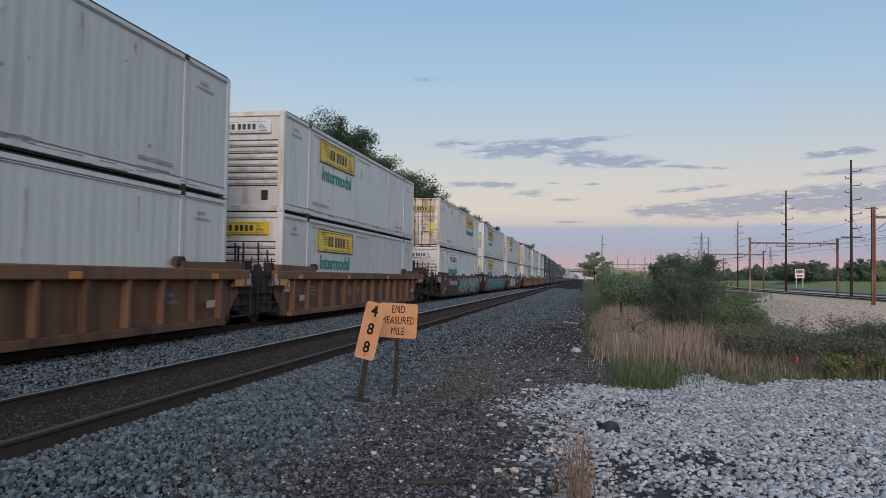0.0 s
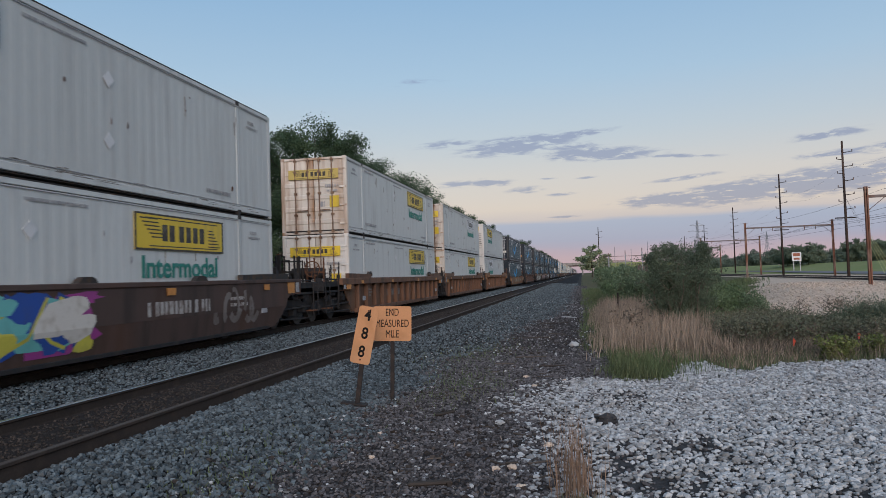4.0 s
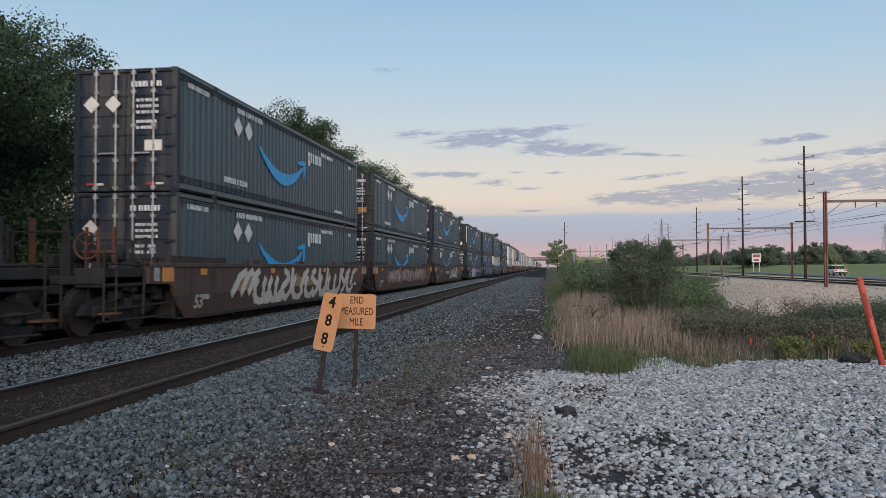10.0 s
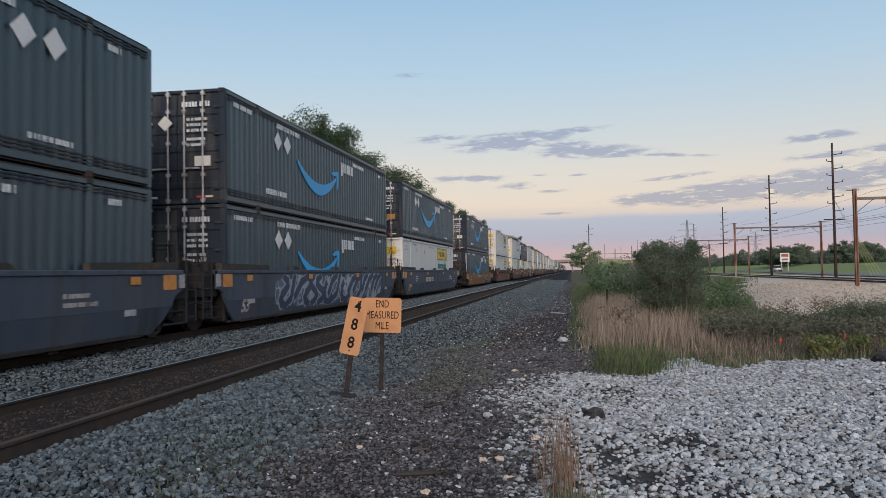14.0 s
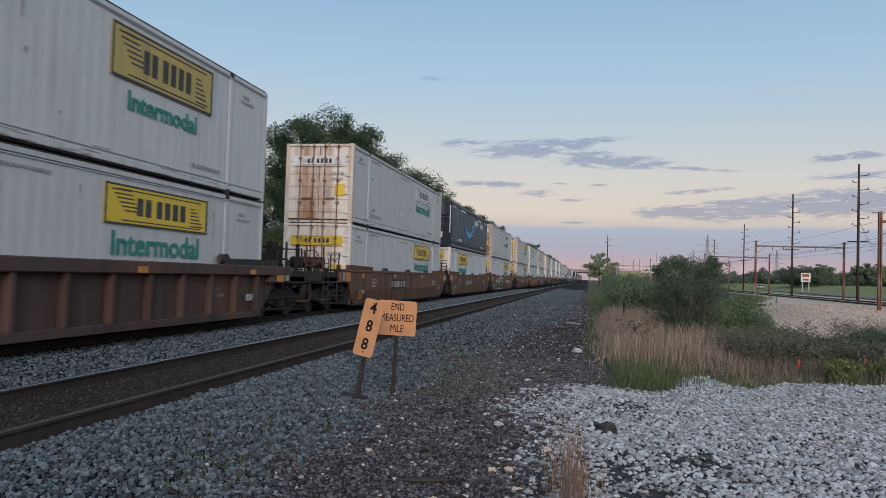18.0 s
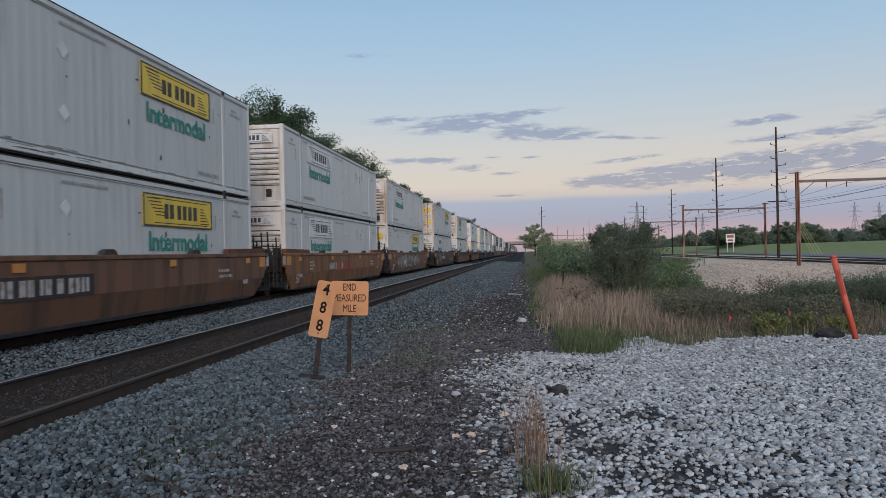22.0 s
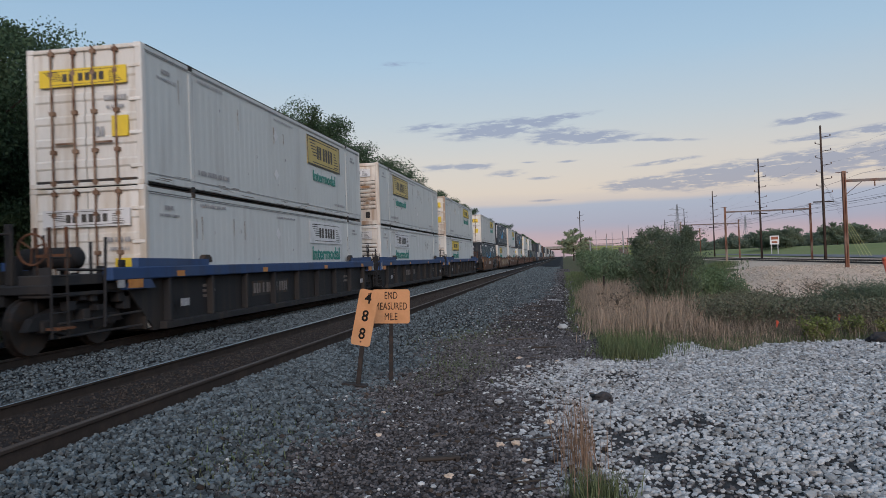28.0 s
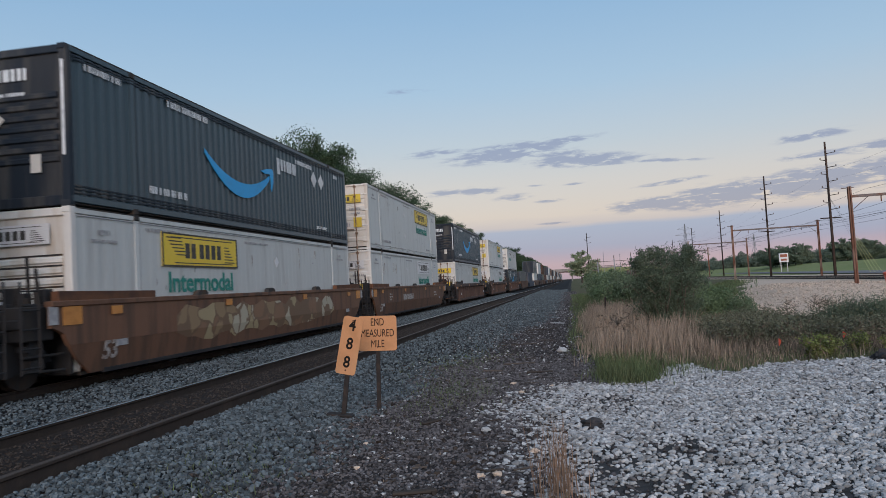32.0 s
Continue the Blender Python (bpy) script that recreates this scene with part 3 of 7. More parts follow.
def stuff_part(*a, **k):
    """Marks too small to pick apart."""
    return tagged(part(*a, **k), kind="stuff")


def thing(name, label, category, group="", kind="", m=None):
    ob = new(name)
    ob.empty_display_size = 0.2
    if m is not None:
        ob.matrix_world = m
    return tagged(ob, label, category, group, kind)


def solid(name, shape, mat, label, category, group="", kind="", smooth=False, m=None):
    """A thing of one mesh."""
    ob = new(name, shape if isinstance(shape, bpy.types.Mesh) else shape.mesh(name, mat, smooth))
    if m is not None:
        ob.matrix_world = m
    return tagged(ob, label, category, group, kind)


def fast_mesh(name, verts, faces, mats, index=None, smooth=False):
    """A mesh from arrays; faces are all of one size."""
    me = bpy.data.meshes.new(name)
    n, k = faces.shape
    me.vertices.add(len(verts))
    me.vertices.foreach_set("co", np.ascontiguousarray(verts, dtype=np.float32).ravel())
    me.loops.add(n * k)
    me.loops.foreach_set("vertex_index", np.ascontiguousarray(faces, dtype=np.int32).ravel())
    me.polygons.add(n)
    me.polygons.foreach_set("loop_start", np.arange(0, n * k, k, dtype=np.int32))
    me.polygons.foreach_set("loop_total", np.full(n, k, dtype=np.int32))
    for m in mats:
        me.materials.append(m)
    if index is not None:
        me.polygons.foreach_set("material_index", np.asarray(index, dtype=np.int32))
    me.polygons.foreach_set("use_smooth", np.full(n, smooth))
    me.update(calc_edges=True)
    return me


LETTERS = {}


def lettering(text, size, mat, bold=0.0, stretch=1.0):
    """A flat text mesh in the plane x = 0 that reads along +y with z up, centred."""
    key = (text, size, mat.name, bold, stretch)
    if key not in LETTERS:
        cu = bpy.data.curves.new("letters", "FONT")
        cu.body, cu.size, cu.extrude, cu.offset = text, size, 0.004, bold
        cu.align_x, cu.align_y, cu.resolution_u = "CENTER", "CENTER", 3
        ob = bpy.data.objects.new("letters", cu)
        scene.collection.objects.link(ob)
        me = bpy.data.meshes.new_from_object(ob.evaluated_get(bpy.context.evaluated_depsgraph_get()))
        bpy.data.objects.remove(ob)
        bpy.data.curves.remove(cu)
        me.transform(Matrix(((0, 0, 1, 0), (stretch, 0, 0, 0), (0, 1, 0, 0), (0, 0, 0, 1))))
        me.materials.clear()
        me.materials.append(mat)
        LETTERS[key] = me
    return LETTERS[key]

# ---- ground ----
def fbm(x, y, s, seed=0.0):
    """Smooth noise on arrays, about -1 to 1."""
    out, amp = np.zeros_like(x, dtype=float), 1.0
    for k in range(4):
        f = s * 1.9 ** k
        a, b = 1.3 * k + seed, 2.1 * k + 0.7 * seed
        out += amp * (np.sin(x * f + a + 1.7 * np.sin(y * f * 0.7 + b)) * np.cos(y * f * 1.1 - a + 1.3 * np.sin(x * f * 0.6 - b)))
        amp *= 0.55
    return out / 1.9


def step01(v, a, b):
    t = np.clip((v - a) / (b - a), 0, 1)
    return t * t * (3 - 2 * t)


def plateau(x, y):
    """1 on the level of the electric line, 0 in the ditch before it."""
    edge = 10.2 + 0.105 * (y - 43) + 0.5 * fbm(x, y, 0.35, 6.0)
    return np.maximum(step01(x, edge - 0.4, edge + 4.6) * step01(y, 41.0, 60.0), step01(x, 19, 24))


def ground_z(x, y):
    x, y = np.asarray(x, float), np.asarray(y, float)
    z = np.full(np.broadcast(x, y).shape, GROUND)
    bed = step01(x, -2.2, -3.5) * step01(x, -14.5, -12.2)          # ballast bed of the two tracks
    z = z + bed * 0.128
    z = z - 0.5 * step01(x, -12.5, -15.5)
    right = step01(x, 3.5, 10.0) * step01(y, 15.5, 30.0)
    z = z - 1.25 * right * (1 - plateau(x, y))                     # ditch before the bank
    z = z + 2.3 * step01(x, 66, 84) * (1 - 0.55 * step01(x, 95, 140)) * step01(y, 20, 60)   # grassy berm beyond the road
    far = step01(np.hypot(x, y), 3, 9)
    z = z + 0.03 * fbm(x, y, 1.1) * (1 - bed) * far + 0.25 * fbm(x, y, 0.13, 2.0) * step01(x, 20, 60) * (1 - step01(x, 20, 36) + step01(x, 62, 72)) * 0.5
    return z


def shoulder(y):
    """Where the grey ballast meets the cinders: further from the rails in the distance."""
    return -2.55 + 1.75 * step01(np.asarray(y, float), 9.0, 36.0)


def lot_side(x, y):
    """Where the cinders meet the pale gravel: a spill of stones runs out beyond the near edge."""
    return -0.34 - 0.5 * np.exp(-((y - 9.3) / 1.6) ** 2) + 0.3 * fbm(x, y, 1.3, 5.0)


def lot_end(x, y):
    """The far edge of the pale gravel, with a bay of grass at its corner."""
    return 11.2 + 1.75 * step01(x, 1.0, 1.9) - 1.0 * np.exp(-((x - 2.5) / 0.42) ** 2) + 0.05 * x + 0.35 * fbm(x, y, 1.3, 5.0)


def axis(*spans):
    out = []
    for a, b, d in spans:
        out += list(np.arange(a, b, d))
    return np.array(out + [spans[-1][1]])


def build_ground():
    xs = axis((-4000, -600, 680), (-600, -60, 60), (-60, -14, 3), (-14, 14, 0.22), (14, 60, 1.5), (60, 200, 5), (200, 700, 50), (700, 4000, 660))
    ys = axis((-3000, -300, 540), (-300, -10, 29), (-10, 3, 1.5), (3, 30, 0.22), (30, 70, 0.8), (70, 200, 3), (200, 900, 35), (900, 5000, 820))
    gx, gy = np.meshgrid(xs, ys, indexing="ij")
    v = np.stack([gx, gy, ground_z(gx, gy)], -1).reshape(-1, 3)
    i, j = np.meshgrid(np.arange(len(xs) - 1), np.arange(len(ys) - 1), indexing="ij")
    a = (i * len(ys) + j).ravel()
    faces = np.stack([a, a + len(ys), a + len(ys) + 1, a + 1], 1)
    cx, cy = v[faces].mean(1)[:, 0], v[faces].mean(1)[:, 1]
    n = fbm(cx, cy, 1.3, 5.0)
    zone = np.full(len(cx), 5)                                      # soil
    zone[(cx < shoulder(cy) + 0.35 * n) & (cx > -13.2 + 0.4 * n)] = 0      # ballast
    zone[(cx > NEAR_X - 1.3) & (cx < NEAR_X + 1.3)] = 3
    zone[(cx > TRAIN_X - 1.3) & (cx < TRAIN_X + 1.3)] = 3
    zone[(cx >= shoulder(cy) + 0.35 * n) & (cx < -0.1 + 0.3 * n)] = 1      # cinders
    lot = (cx > lot_side(cx, cy)) & (cy < lot_end(cx, cy)) & (cx < 60)
    zone[lot] = 2
    zone[(plateau(cx, cy) > 0.03) & (cx > 0.215 * cy + 0.6 * n) & (cx > 8) & (cx < 40) & (cy > 14)] = 6
    zone[(cx >= 40 + n) & (cy > 10)] = 4
    me = fast_mesh("ground", v, faces, [M[k] for k in ("ballast", "cinder", "gravel", "track_dirt", "meadow", "soil", "bank")], zone, True)
    tagged(new("ground", me), "trackside ground of ballast, cinders, limestone gravel and rough grass", "ground", kind="structure")


build_ground()

def rough_block(level=0):
    """A lump whose corners are then moved at random: a chipped block (0) or a rounder cobble (1)."""
    if not level:
        v = np.array([(x, y, z) for x in (-1, 1) for y in (-1, 1) for z in (-1, 1)], float) * 0.66
        q = [(0, 1, 3, 2), (4, 6, 7, 5), (0, 4, 5, 1), (2, 3, 7, 6), (0, 2, 6, 4), (1, 5, 7, 3)]
        return v, np.array([t for a, b, c, d in q for t in ((a, b, c), (a, c, d))])
    g = (1 + 5 ** 0.5) / 2
    v = np.array([(0, a, b * g) for a in (-1, 1) for b in (-1, 1)] + [(a, b * g, 0) for a in (-1, 1) for b in (-1, 1)] + [(b * g, 0, a) for a in (-1, 1) for b in (-1, 1)], float)
    near = [(a, b, c) for a in range(12) for b in range(a + 1, 12) for c in range(b + 1, 12)
            if max(np.linalg.norm(v[a] - v[b]), np.linalg.norm(v[b] - v[c]), np.linalg.norm(v[a] - v[c])) < 2.1]
    f = [(a, b, c) if np.dot(np.cross(v[b] - v[a], v[c] - v[a]), v[a]) > 0 else (a, c, b) for a, b, c in near]
    return v * 0.54, np.array(f)


def spin(rng, n):
    """Random rotation matrices."""
    q = rng.normal(size=(n, 4))
    q /= np.linalg.norm(q, axis=1, keepdims=True)
    w, x, y, z = q.T
    return np.stack([np.stack([1 - 2 * (y * y + z * z), 2 * (x * y - z * w), 2 * (x * z + y * w)], -1),
                     np.stack([2 * (x * y + z * w), 1 - 2 * (x * x + z * z), 2 * (y * z - x * w)], -1),
                     np.stack([2 * (x * z - y * w), 2 * (y * z + x * w), 1 - 2 * (x * x + y * y)], -1)], 1)


def stones(name, label, mat, x, y, size, rng, sink=0.25, level=0, flat=0.72):
    """Broken stones, joined: lumps of given half sizes, lying on the ground."""
    base, tri = rough_block(level)
    n = len(x)
    loose = 0.30 if level else 0.26
    v = base[None] * (1 + rng.uniform(-loose, loose, (n, len(base), 3))) + rng.uniform(-0.5 * loose, 0.5 * loose, (n, len(base), 3))
    v = v * rng.uniform(0.66, 1.25, (n, 1, 3))
    v = np.einsum("nij,nkj->nki", spin(rng, n), v) * np.asarray(size)[:, None, None] * np.array([1, 1, flat])
    low = -v[:, :, 2].min(1)
    z = ground_z(x, y) + low * (1 - sink)
    v += np.stack([x, y, z], -1)[:, None]
    f = tri[None] + (np.arange(n) * len(base))[:, None, None]
    me = fast_mesh(name, v.reshape(-1, 3), f.reshape(-1, 3), [mat])
    return tagged(new(name, me), label, "stones", kind="stuff")


def build_stones():
    rng = np.random.default_rng(4)

    def scatter(n, x0, x1, y0, y1, power=2.0):
        """Denser near the camera."""
        y = y0 + (y1 - y0) * rng.uniform(0, 1, n) ** power
        return rng.uniform(x0, x1, n), y

    def bare(x, y):
        """Trodden places where dark soil shows between the stones."""
        spots = ((0.26, 6.3, 0.34, 0.55), (0.55, 5.75, 0.40, 0.5), (1.0, 6.95, 0.55, 0.42), (0.9, 5.0, 0.5, 0.5), (0.5, 9.6, 0.4, 0.5))
        return np.max([np.exp(-((x - a) / c) ** 2 - ((y - b) / d) ** 2) for a, b, c, d in spots], axis=0)

    # limestone lot
    for y0, y1, count, level in ((3.4, 8.0, 52000, 1), (8.0, 15.0, 78000, 0), (-4.0, 3.4, 30000, 0)):
        x, y = scatter(count, -1.4, 12.0, y0, y1, 1.0)
        keep = (x > lot_side(x, y) + rng.normal(0, 0.22, len(x))) & (y < lot_end(x, y) + rng.normal(0, 0.12, len(x))) & (x < np.where(y < 3.4, 5.0, 0.78 * y + 1.5))
        keep &= rng.uniform(0, 1, len(x)) > 0.80 * bare(x, y)
        keep &= rng.uniform(0, 1, len(x)) > 0.35 * step01(x, 0.4, -0.7)
        x, y = x[keep], y[keep]
        big = np.where(rng.uniform(0, 1, len(x)) > 0.92, 1.4, 1.0)
        stones("limestone_gravel", "loose pale grey limestone gravel on the lot", M["stone_white"], x, y, rng.uniform(0.012, 0.029, len(x)) * big, rng, level=level, flat=0.62)
    x, y = scatter(13000, -0.6, 9, 3.4, 13, 1.2)
    keep = (x < 0.7 * y + 1.5) & (y < lot_end(x, y)) & (rng.uniform(0, 1, len(x)) < 0.25 + 0.9 * bare(x, y) + 0.3 * step01(fbm(x, y, 0.7, 3.0), 0.1, 0.6))
    stones("dark_gravel", "dark stones mixed into the pale gravel", M["stone_dark"], x[keep], y[keep], rng.uniform(0.010, 0.024, keep.sum()), rng, level=1)
    # cinder strip
    for y0, y1, count, power in ((3.2, 14.0, 48000, 1.0), (14.0, 90.0, 22000, 1.9), (-4.0, 3.2, 18000, 1.0)):
        x, y = scatter(count, -3.0, 0.5, y0, y1, power)
        keep = (x > shoulder(y) - 0.2 + 0.4 * fbm(x, y, 1.3, 5.0)) & ((x < lot_side(x, y) + 0.3) | (y > 11.2))
        stones("cinder_stones", "loose dark cinders and crushed slag", M["stone_dark"], x[keep], y[keep], rng.uniform(0.006, 0.0165, keep.sum()) * (1 + 0.03 * np.abs(y[keep])), rng)
    x, y = scatter(2600, -3.0, 0.3, 3.4, 46, 1.6)
    stones("pale_pebbles", "pale pebbles strewn over the dark cinders", M["stone_white"], x, y, rng.uniform(0.008, 0.024, len(x)) * (1 + 0.012 * y), rng, level=1, flat=0.6)
    x, y = scatter(2200, -3.2, 0.2, 3.4, 30, 1.5)
    stones("brown_pebbles", "brown stones strewn over the dark cinders", M["stone_brown"], x, y, rng.uniform(0.01, 0.03, len(x)), rng)
    # stones on the bank before the electric line
    y = rng.uniform(40.5, 74, 7000)
    x = y * np.tan(np.radians(rng.uniform(11.0, 25.0, len(y))))
    keep = (plateau(x, y) > 0.05) & (x > 0.205 * y)
    stones("bank_stones", "coarse pale stones on the face of the bank", M["stone_bank"], x[keep], y[keep], rng.uniform(0.02, 0.07, keep.sum()), rng, 0.5)
    # ballast
    for y0, y1, count, power, level in ((3.0, 11.0, 30000, 1.0, 0), (11.0, 110, 36000, 1.9, 0), (-4.0, 3.0, 14000, 1.0, 0)):
        x, y = scatter(count, -4.36, -0.4, y0, y1, power)
        keep = x < shoulder(y) + 0.05 + 0.42 * fbm(x, y, 1.3, 5.0) + rng.normal(0, 0.16, len(x))
        x, y = x[keep], y[keep]
        stones("ballast_stones", "grey crushed granite ballast on the track shoulder", M["stone_grey"], x, y, rng.uniform(0.011, 0.025, len(x)) * (1 + 0.012 * y), rng, 0.15, level, 0.85)
    x, y = scatter(38000, -8.75, -6.0, 4.0, 95, 1.8)
    stones("ballast_stones", "grey crushed granite ballast between the tracks", M["stone_grey"], x, y, rng.uniform(0.013, 0.026, len(x)) * (1 + 0.008 * y), rng)
    x, y = scatter(16000, NEAR_X - 0.70, NEAR_X + 0.68, 3.0, 60, 1.7)
    stones("bed_stones", "oily brown ballast between the rails", M["stone_brown"], x, y, rng.uniform(0.008, 0.018, len(x)), rng, 0.55)


# ---- tracks ----
def build_track(name, cx, label, head):
    track = thing(name, label, "railway track", group="main line tracks", kind="structure", m=pose(cx, 0, RAIL))
    near_line = head == "rail_head"
    for side in (-1, 1):
        c = side * 0.755
        up = 0.016 if near_line and side > 0 else 0.0              # the outer rail lies a little higher
        web = [(c - 0.07, -0.18), (c + 0.07, -0.18), (c + 0.07, -0.165), (c + 0.012, -0.135), (c + 0.012, up - 0.045), (c + 0.036, up - 0.03), (c + 0.036, up - 0.006),
               (c - 0.036, up - 0.006), (c - 0.036, up - 0.03), (c - 0.012, up - 0.045), (c - 0.012, -0.135), (c - 0.07, -0.165)]
        part("rail", Shape().along(web, -40, 900), M["rail_web"], track, "rusty steel rail")
        top = [(c - 0.034, up - 0.0055), (c + 0.034, up - 0.0055), (c + 0.03, up), (c - 0.03, up)]
        polished = near_line and side < 0
        part("rail_head", Shape().along(top, -40, 900), M["rail_head" if polished else "rail_brown" if near_line else "rail_dull"], track, "worn bright running surface" if polished else "rust-filmed running surface")
    tie = Shape().box(-1.3, 1.3, -0.115, 0.115, -0.33, -0.155, 0.012).mesh("tie", M["tie"])
    near = 110 if near_line else 24
    for k in range(near):
        t = part("tie", tie, None, track)
        t.location = (random.uniform(-0.04, 0.04), 2.0 + k * 0.52, random.uniform(-0.02, 0.004))
        t.rotation_euler = (0, 0, random.uniform(-0.01, 0.01))
    rest = Shape()
    for k in range(near, 420):
        y = 2.0 + k * 0.52
        rest.box(-1.3, 1.3, y - 0.115, y + 0.115, -0.33, -0.155)
    tagged(part("far_ties", rest, M["tie"], track), kind="stuff")
    return track


build_track("near_track", NEAR_X, "empty main track with bright-topped rails on dark ties", "rail_head")
build_track("train_track", TRAIN_X, "main track under the passing train, on grey ballast", "rail_dull")
build_stones()

# ---- containers ----
CL, CW, CH = 16.154, 1.295, 2.896       # length, half width, height
POSTS = (1.98, CL - 1.98)


def folded_side(pitch, depth, slope, y0, y1, x):
    """Plan of a folded steel side, from y0 to y1."""
    out, y = [], y0
    flat = (pitch - 2 * slope) / 2
    while y < y1 - pitch:
        out += [(x, y), (x, y + flat), (x - depth, y + flat + slope), (x - depth, y + 2 * flat + slope)]
        y += pitch
    return out + [(x, y), (x, y1)]


def bars(rows, x, seed, up=True):
    """Writing too small to read: a row of short blocks for each (y, z, length, height)."""
    rng = random.Random(seed)
    s = Shape()
    for y, z, length, h in rows:
        c = y
        while c < y + length:
            w = min(rng.uniform(0.3, 0.62) * h, y + length - c)
            s.box(x, x + 0.003, c, c + w, z + rng.uniform(0, 0.06) * h, z + h)
            c += w + rng.choice((0.16, 0.16, 0.2, 0.55)) * h
    return s


def end_bars(rows, y, seed):
    """The same on an end, facing -y."""
    rng = random.Random(seed)
    s = Shape()
    for x, z, length, h in rows:
        c = x
        while c < x + length:
            w = min(rng.uniform(0.3, 0.62) * h, x + length - c)
            s.box(c, c + w, y - 0.003, y, z, z + h)
            c += w + rng.choice((0.16, 0.16, 0.2, 0.55)) * h
    return s


def diamond(y, z, r, x):
    return Shape().prism([(y - r, z), (y, z - r), (y + r, z), (y, z + r)], x, x + 0.006)


def brand_panel(box, panel, x0, z0, w, h, on_end, frame_dark):
    """A maker's panel without lettering: a plate with fine lines and blocks."""
    if on_end:
        def slab(a, b, lo, hi, d0, d1):
            return Shape().box(x0 + a, x0 + b, -d1, -d0, z0 + lo, z0 + hi)
    else:
        def slab(a, b, lo, hi, d0, d1):
            return Shape().box(CW + d0, CW + d1, x0 + a, x0 + b, z0 + lo, z0 + hi)
    d = 0.016 if not on_end else 0.03
    plate = part("brand_panel", slab(0, w, 0, h, d - 0.012, d), M[panel], box)
    marks = Shape()

    def add(a, b, lo, hi):
        s = slab(a * w, b * w, lo * h, hi * h, d, d + 0.003)
        marks.add(s.v, s.f)

    if frame_dark:
        for q in ((0, 1, 0, 0.05), (0, 1, 0.95, 1), (0, 0.018, 0.05, 0.95), (0.982, 1, 0.05, 0.95)):
            add(*q)
    for k in range(6):                                  # fine lines that taper inwards at both sides
        z = 0.84 - 0.1 * k
        add(0.05 + 0.022 * k, 0.22 + 0.012 * k, z, z + 0.035)
        z = 0.16 + 0.1 * k
        add(0.80, 0.95 - 0.018 * k, z, z + 0.035)
    add(0.10, 0.92, 0.86, 0.89)
    add(0.14, 0.92, 0.10, 0.13)
    for a in (0.27, 0.345, 0.45, 0.53, 0.61, 0.69):     # solid blocks in the middle
        add(a, a + 0.055, 0.26, 0.72)
    stuff_part("mark", marks, M["dark_mark"], plate)
    return plate


def smile_shape():
    """A curved stroke, thick in the middle, with an arrow point at its end."""
    s, n = Shape(), 24
    up, low = [], []
    for k in range(n + 1):
        t = k / n
        y = 4.88 + 3.85 * t
        mid = 1.82 - 2.62 * t * (1 - t) - 0.16 * t
        w = 0.06 + 0.33 * math.sin(math.pi * min(1, t * 0.92 + 0.03)) ** 0.9
        up.append((y, mid + w * 0.5))
        low.append((y, mid - w * 0.5))
    x0, x1 = CW + 0.002, CW + 0.014
    m = n + 1
    s.add([(x, y, z) for x in (x0, x1) for row in (low, up) for y, z in row],
          [(2 * m + k, 2 * m + k + 1, 3 * m + k + 1, 3 * m + k) for k in range(n)] + [(k, k + 1, 2 * m + k + 1, 2 * m + k) for k in range(n)] + [(3 * m + k, 3 * m + k + 1, m + k + 1, m + k) for k in range(n)])
    s.prism([(8.14, 1.79), (8.55, 1.90), (8.94, 1.95), (9.02, 1.86), (8.84, 1.78), (8.42, 1.74)], x0, x1 + 0.002)
    s.prism([(8.76, 1.86), (8.94, 1.95), (9.03, 1.86), (8.99, 1.52), (8.87, 1.27), (8.82, 1.32), (8.84, 1.55)], x0, x1 + 0.001)
    return s


def plain_container(colour):
    """A box far up the train: walls, frame and doors only."""
    names = {"white": "white", "navy": "navy", "rust": "rust-red", "slate": "slate blue", "brown": "brown"}
    box = thing("container", "%s container far up the train" % names[colour], "container", group="containers of the train")
    part("side_wall", Shape().box(-CW + 0.03, CW - 0.03, 0.05, CL - 0.05, 0.05, CH - 0.05), M[colour], box)
    rails = Shape().box(CW - 0.1, CW, 0, CL, CH - 0.14, CH).box(CW - 0.1, CW, 0, CL, 0, 0.18)
    for x in (-CW, CW - 0.14):
        rails.box(x, x + 0.14, 0, 0.16, 0.18, CH - 0.14)
    part("frame", rails, M[colour], box)
    for s in (-1, 1):
        part("door", Shape().box(*sorted((s * 0.02, s * (CW - 0.15))), -0.01, 0.05, 0.12, CH - 0.12), M["white_end"] if colour == "white" else M["navy_end"], box)
    return box


def plain_car(colour):
    car = thing("well_car", "%s well car far up the train" % colour.replace("_", "-"), "rail car", group="well cars of the train")
    for s in (-1, 1):
        part("side", Shape().prism([(-2.9, 1.0), (-0.7, 0.98), (0.4, 0.24), (CL - 0.4, 0.24), (CL + 0.7, 0.98), (CL + 2.9, 1.0), (CL + 2.9, 1.42), (-2.9, 1.42)], *sorted((s * 1.4, s * 1.5))), M[colour], car)
    part("floor", Shape().box(-1.4, 1.4, 0.1, CL - 0.1, 0.1, 0.185), M["sooty"], car)
    for y in (-1.85, CL + 1.85):
        part("end_platform", Shape().box(-1.4, 1.4, y - 1.1, y + 1.1, 1.0, 1.16), M[colour], car)
        low = Shape().box(-1.1, 1.1, y - 1.25, y + 1.25, 0.35, 0.75)
        for c in (-0.89, 0.89):
            low.tube((-0.8, y + c, 0.46), (0.8, y + c, 0.46), 0.46, n=12)
        part("truck", low, M["sooty"], car)
    return car


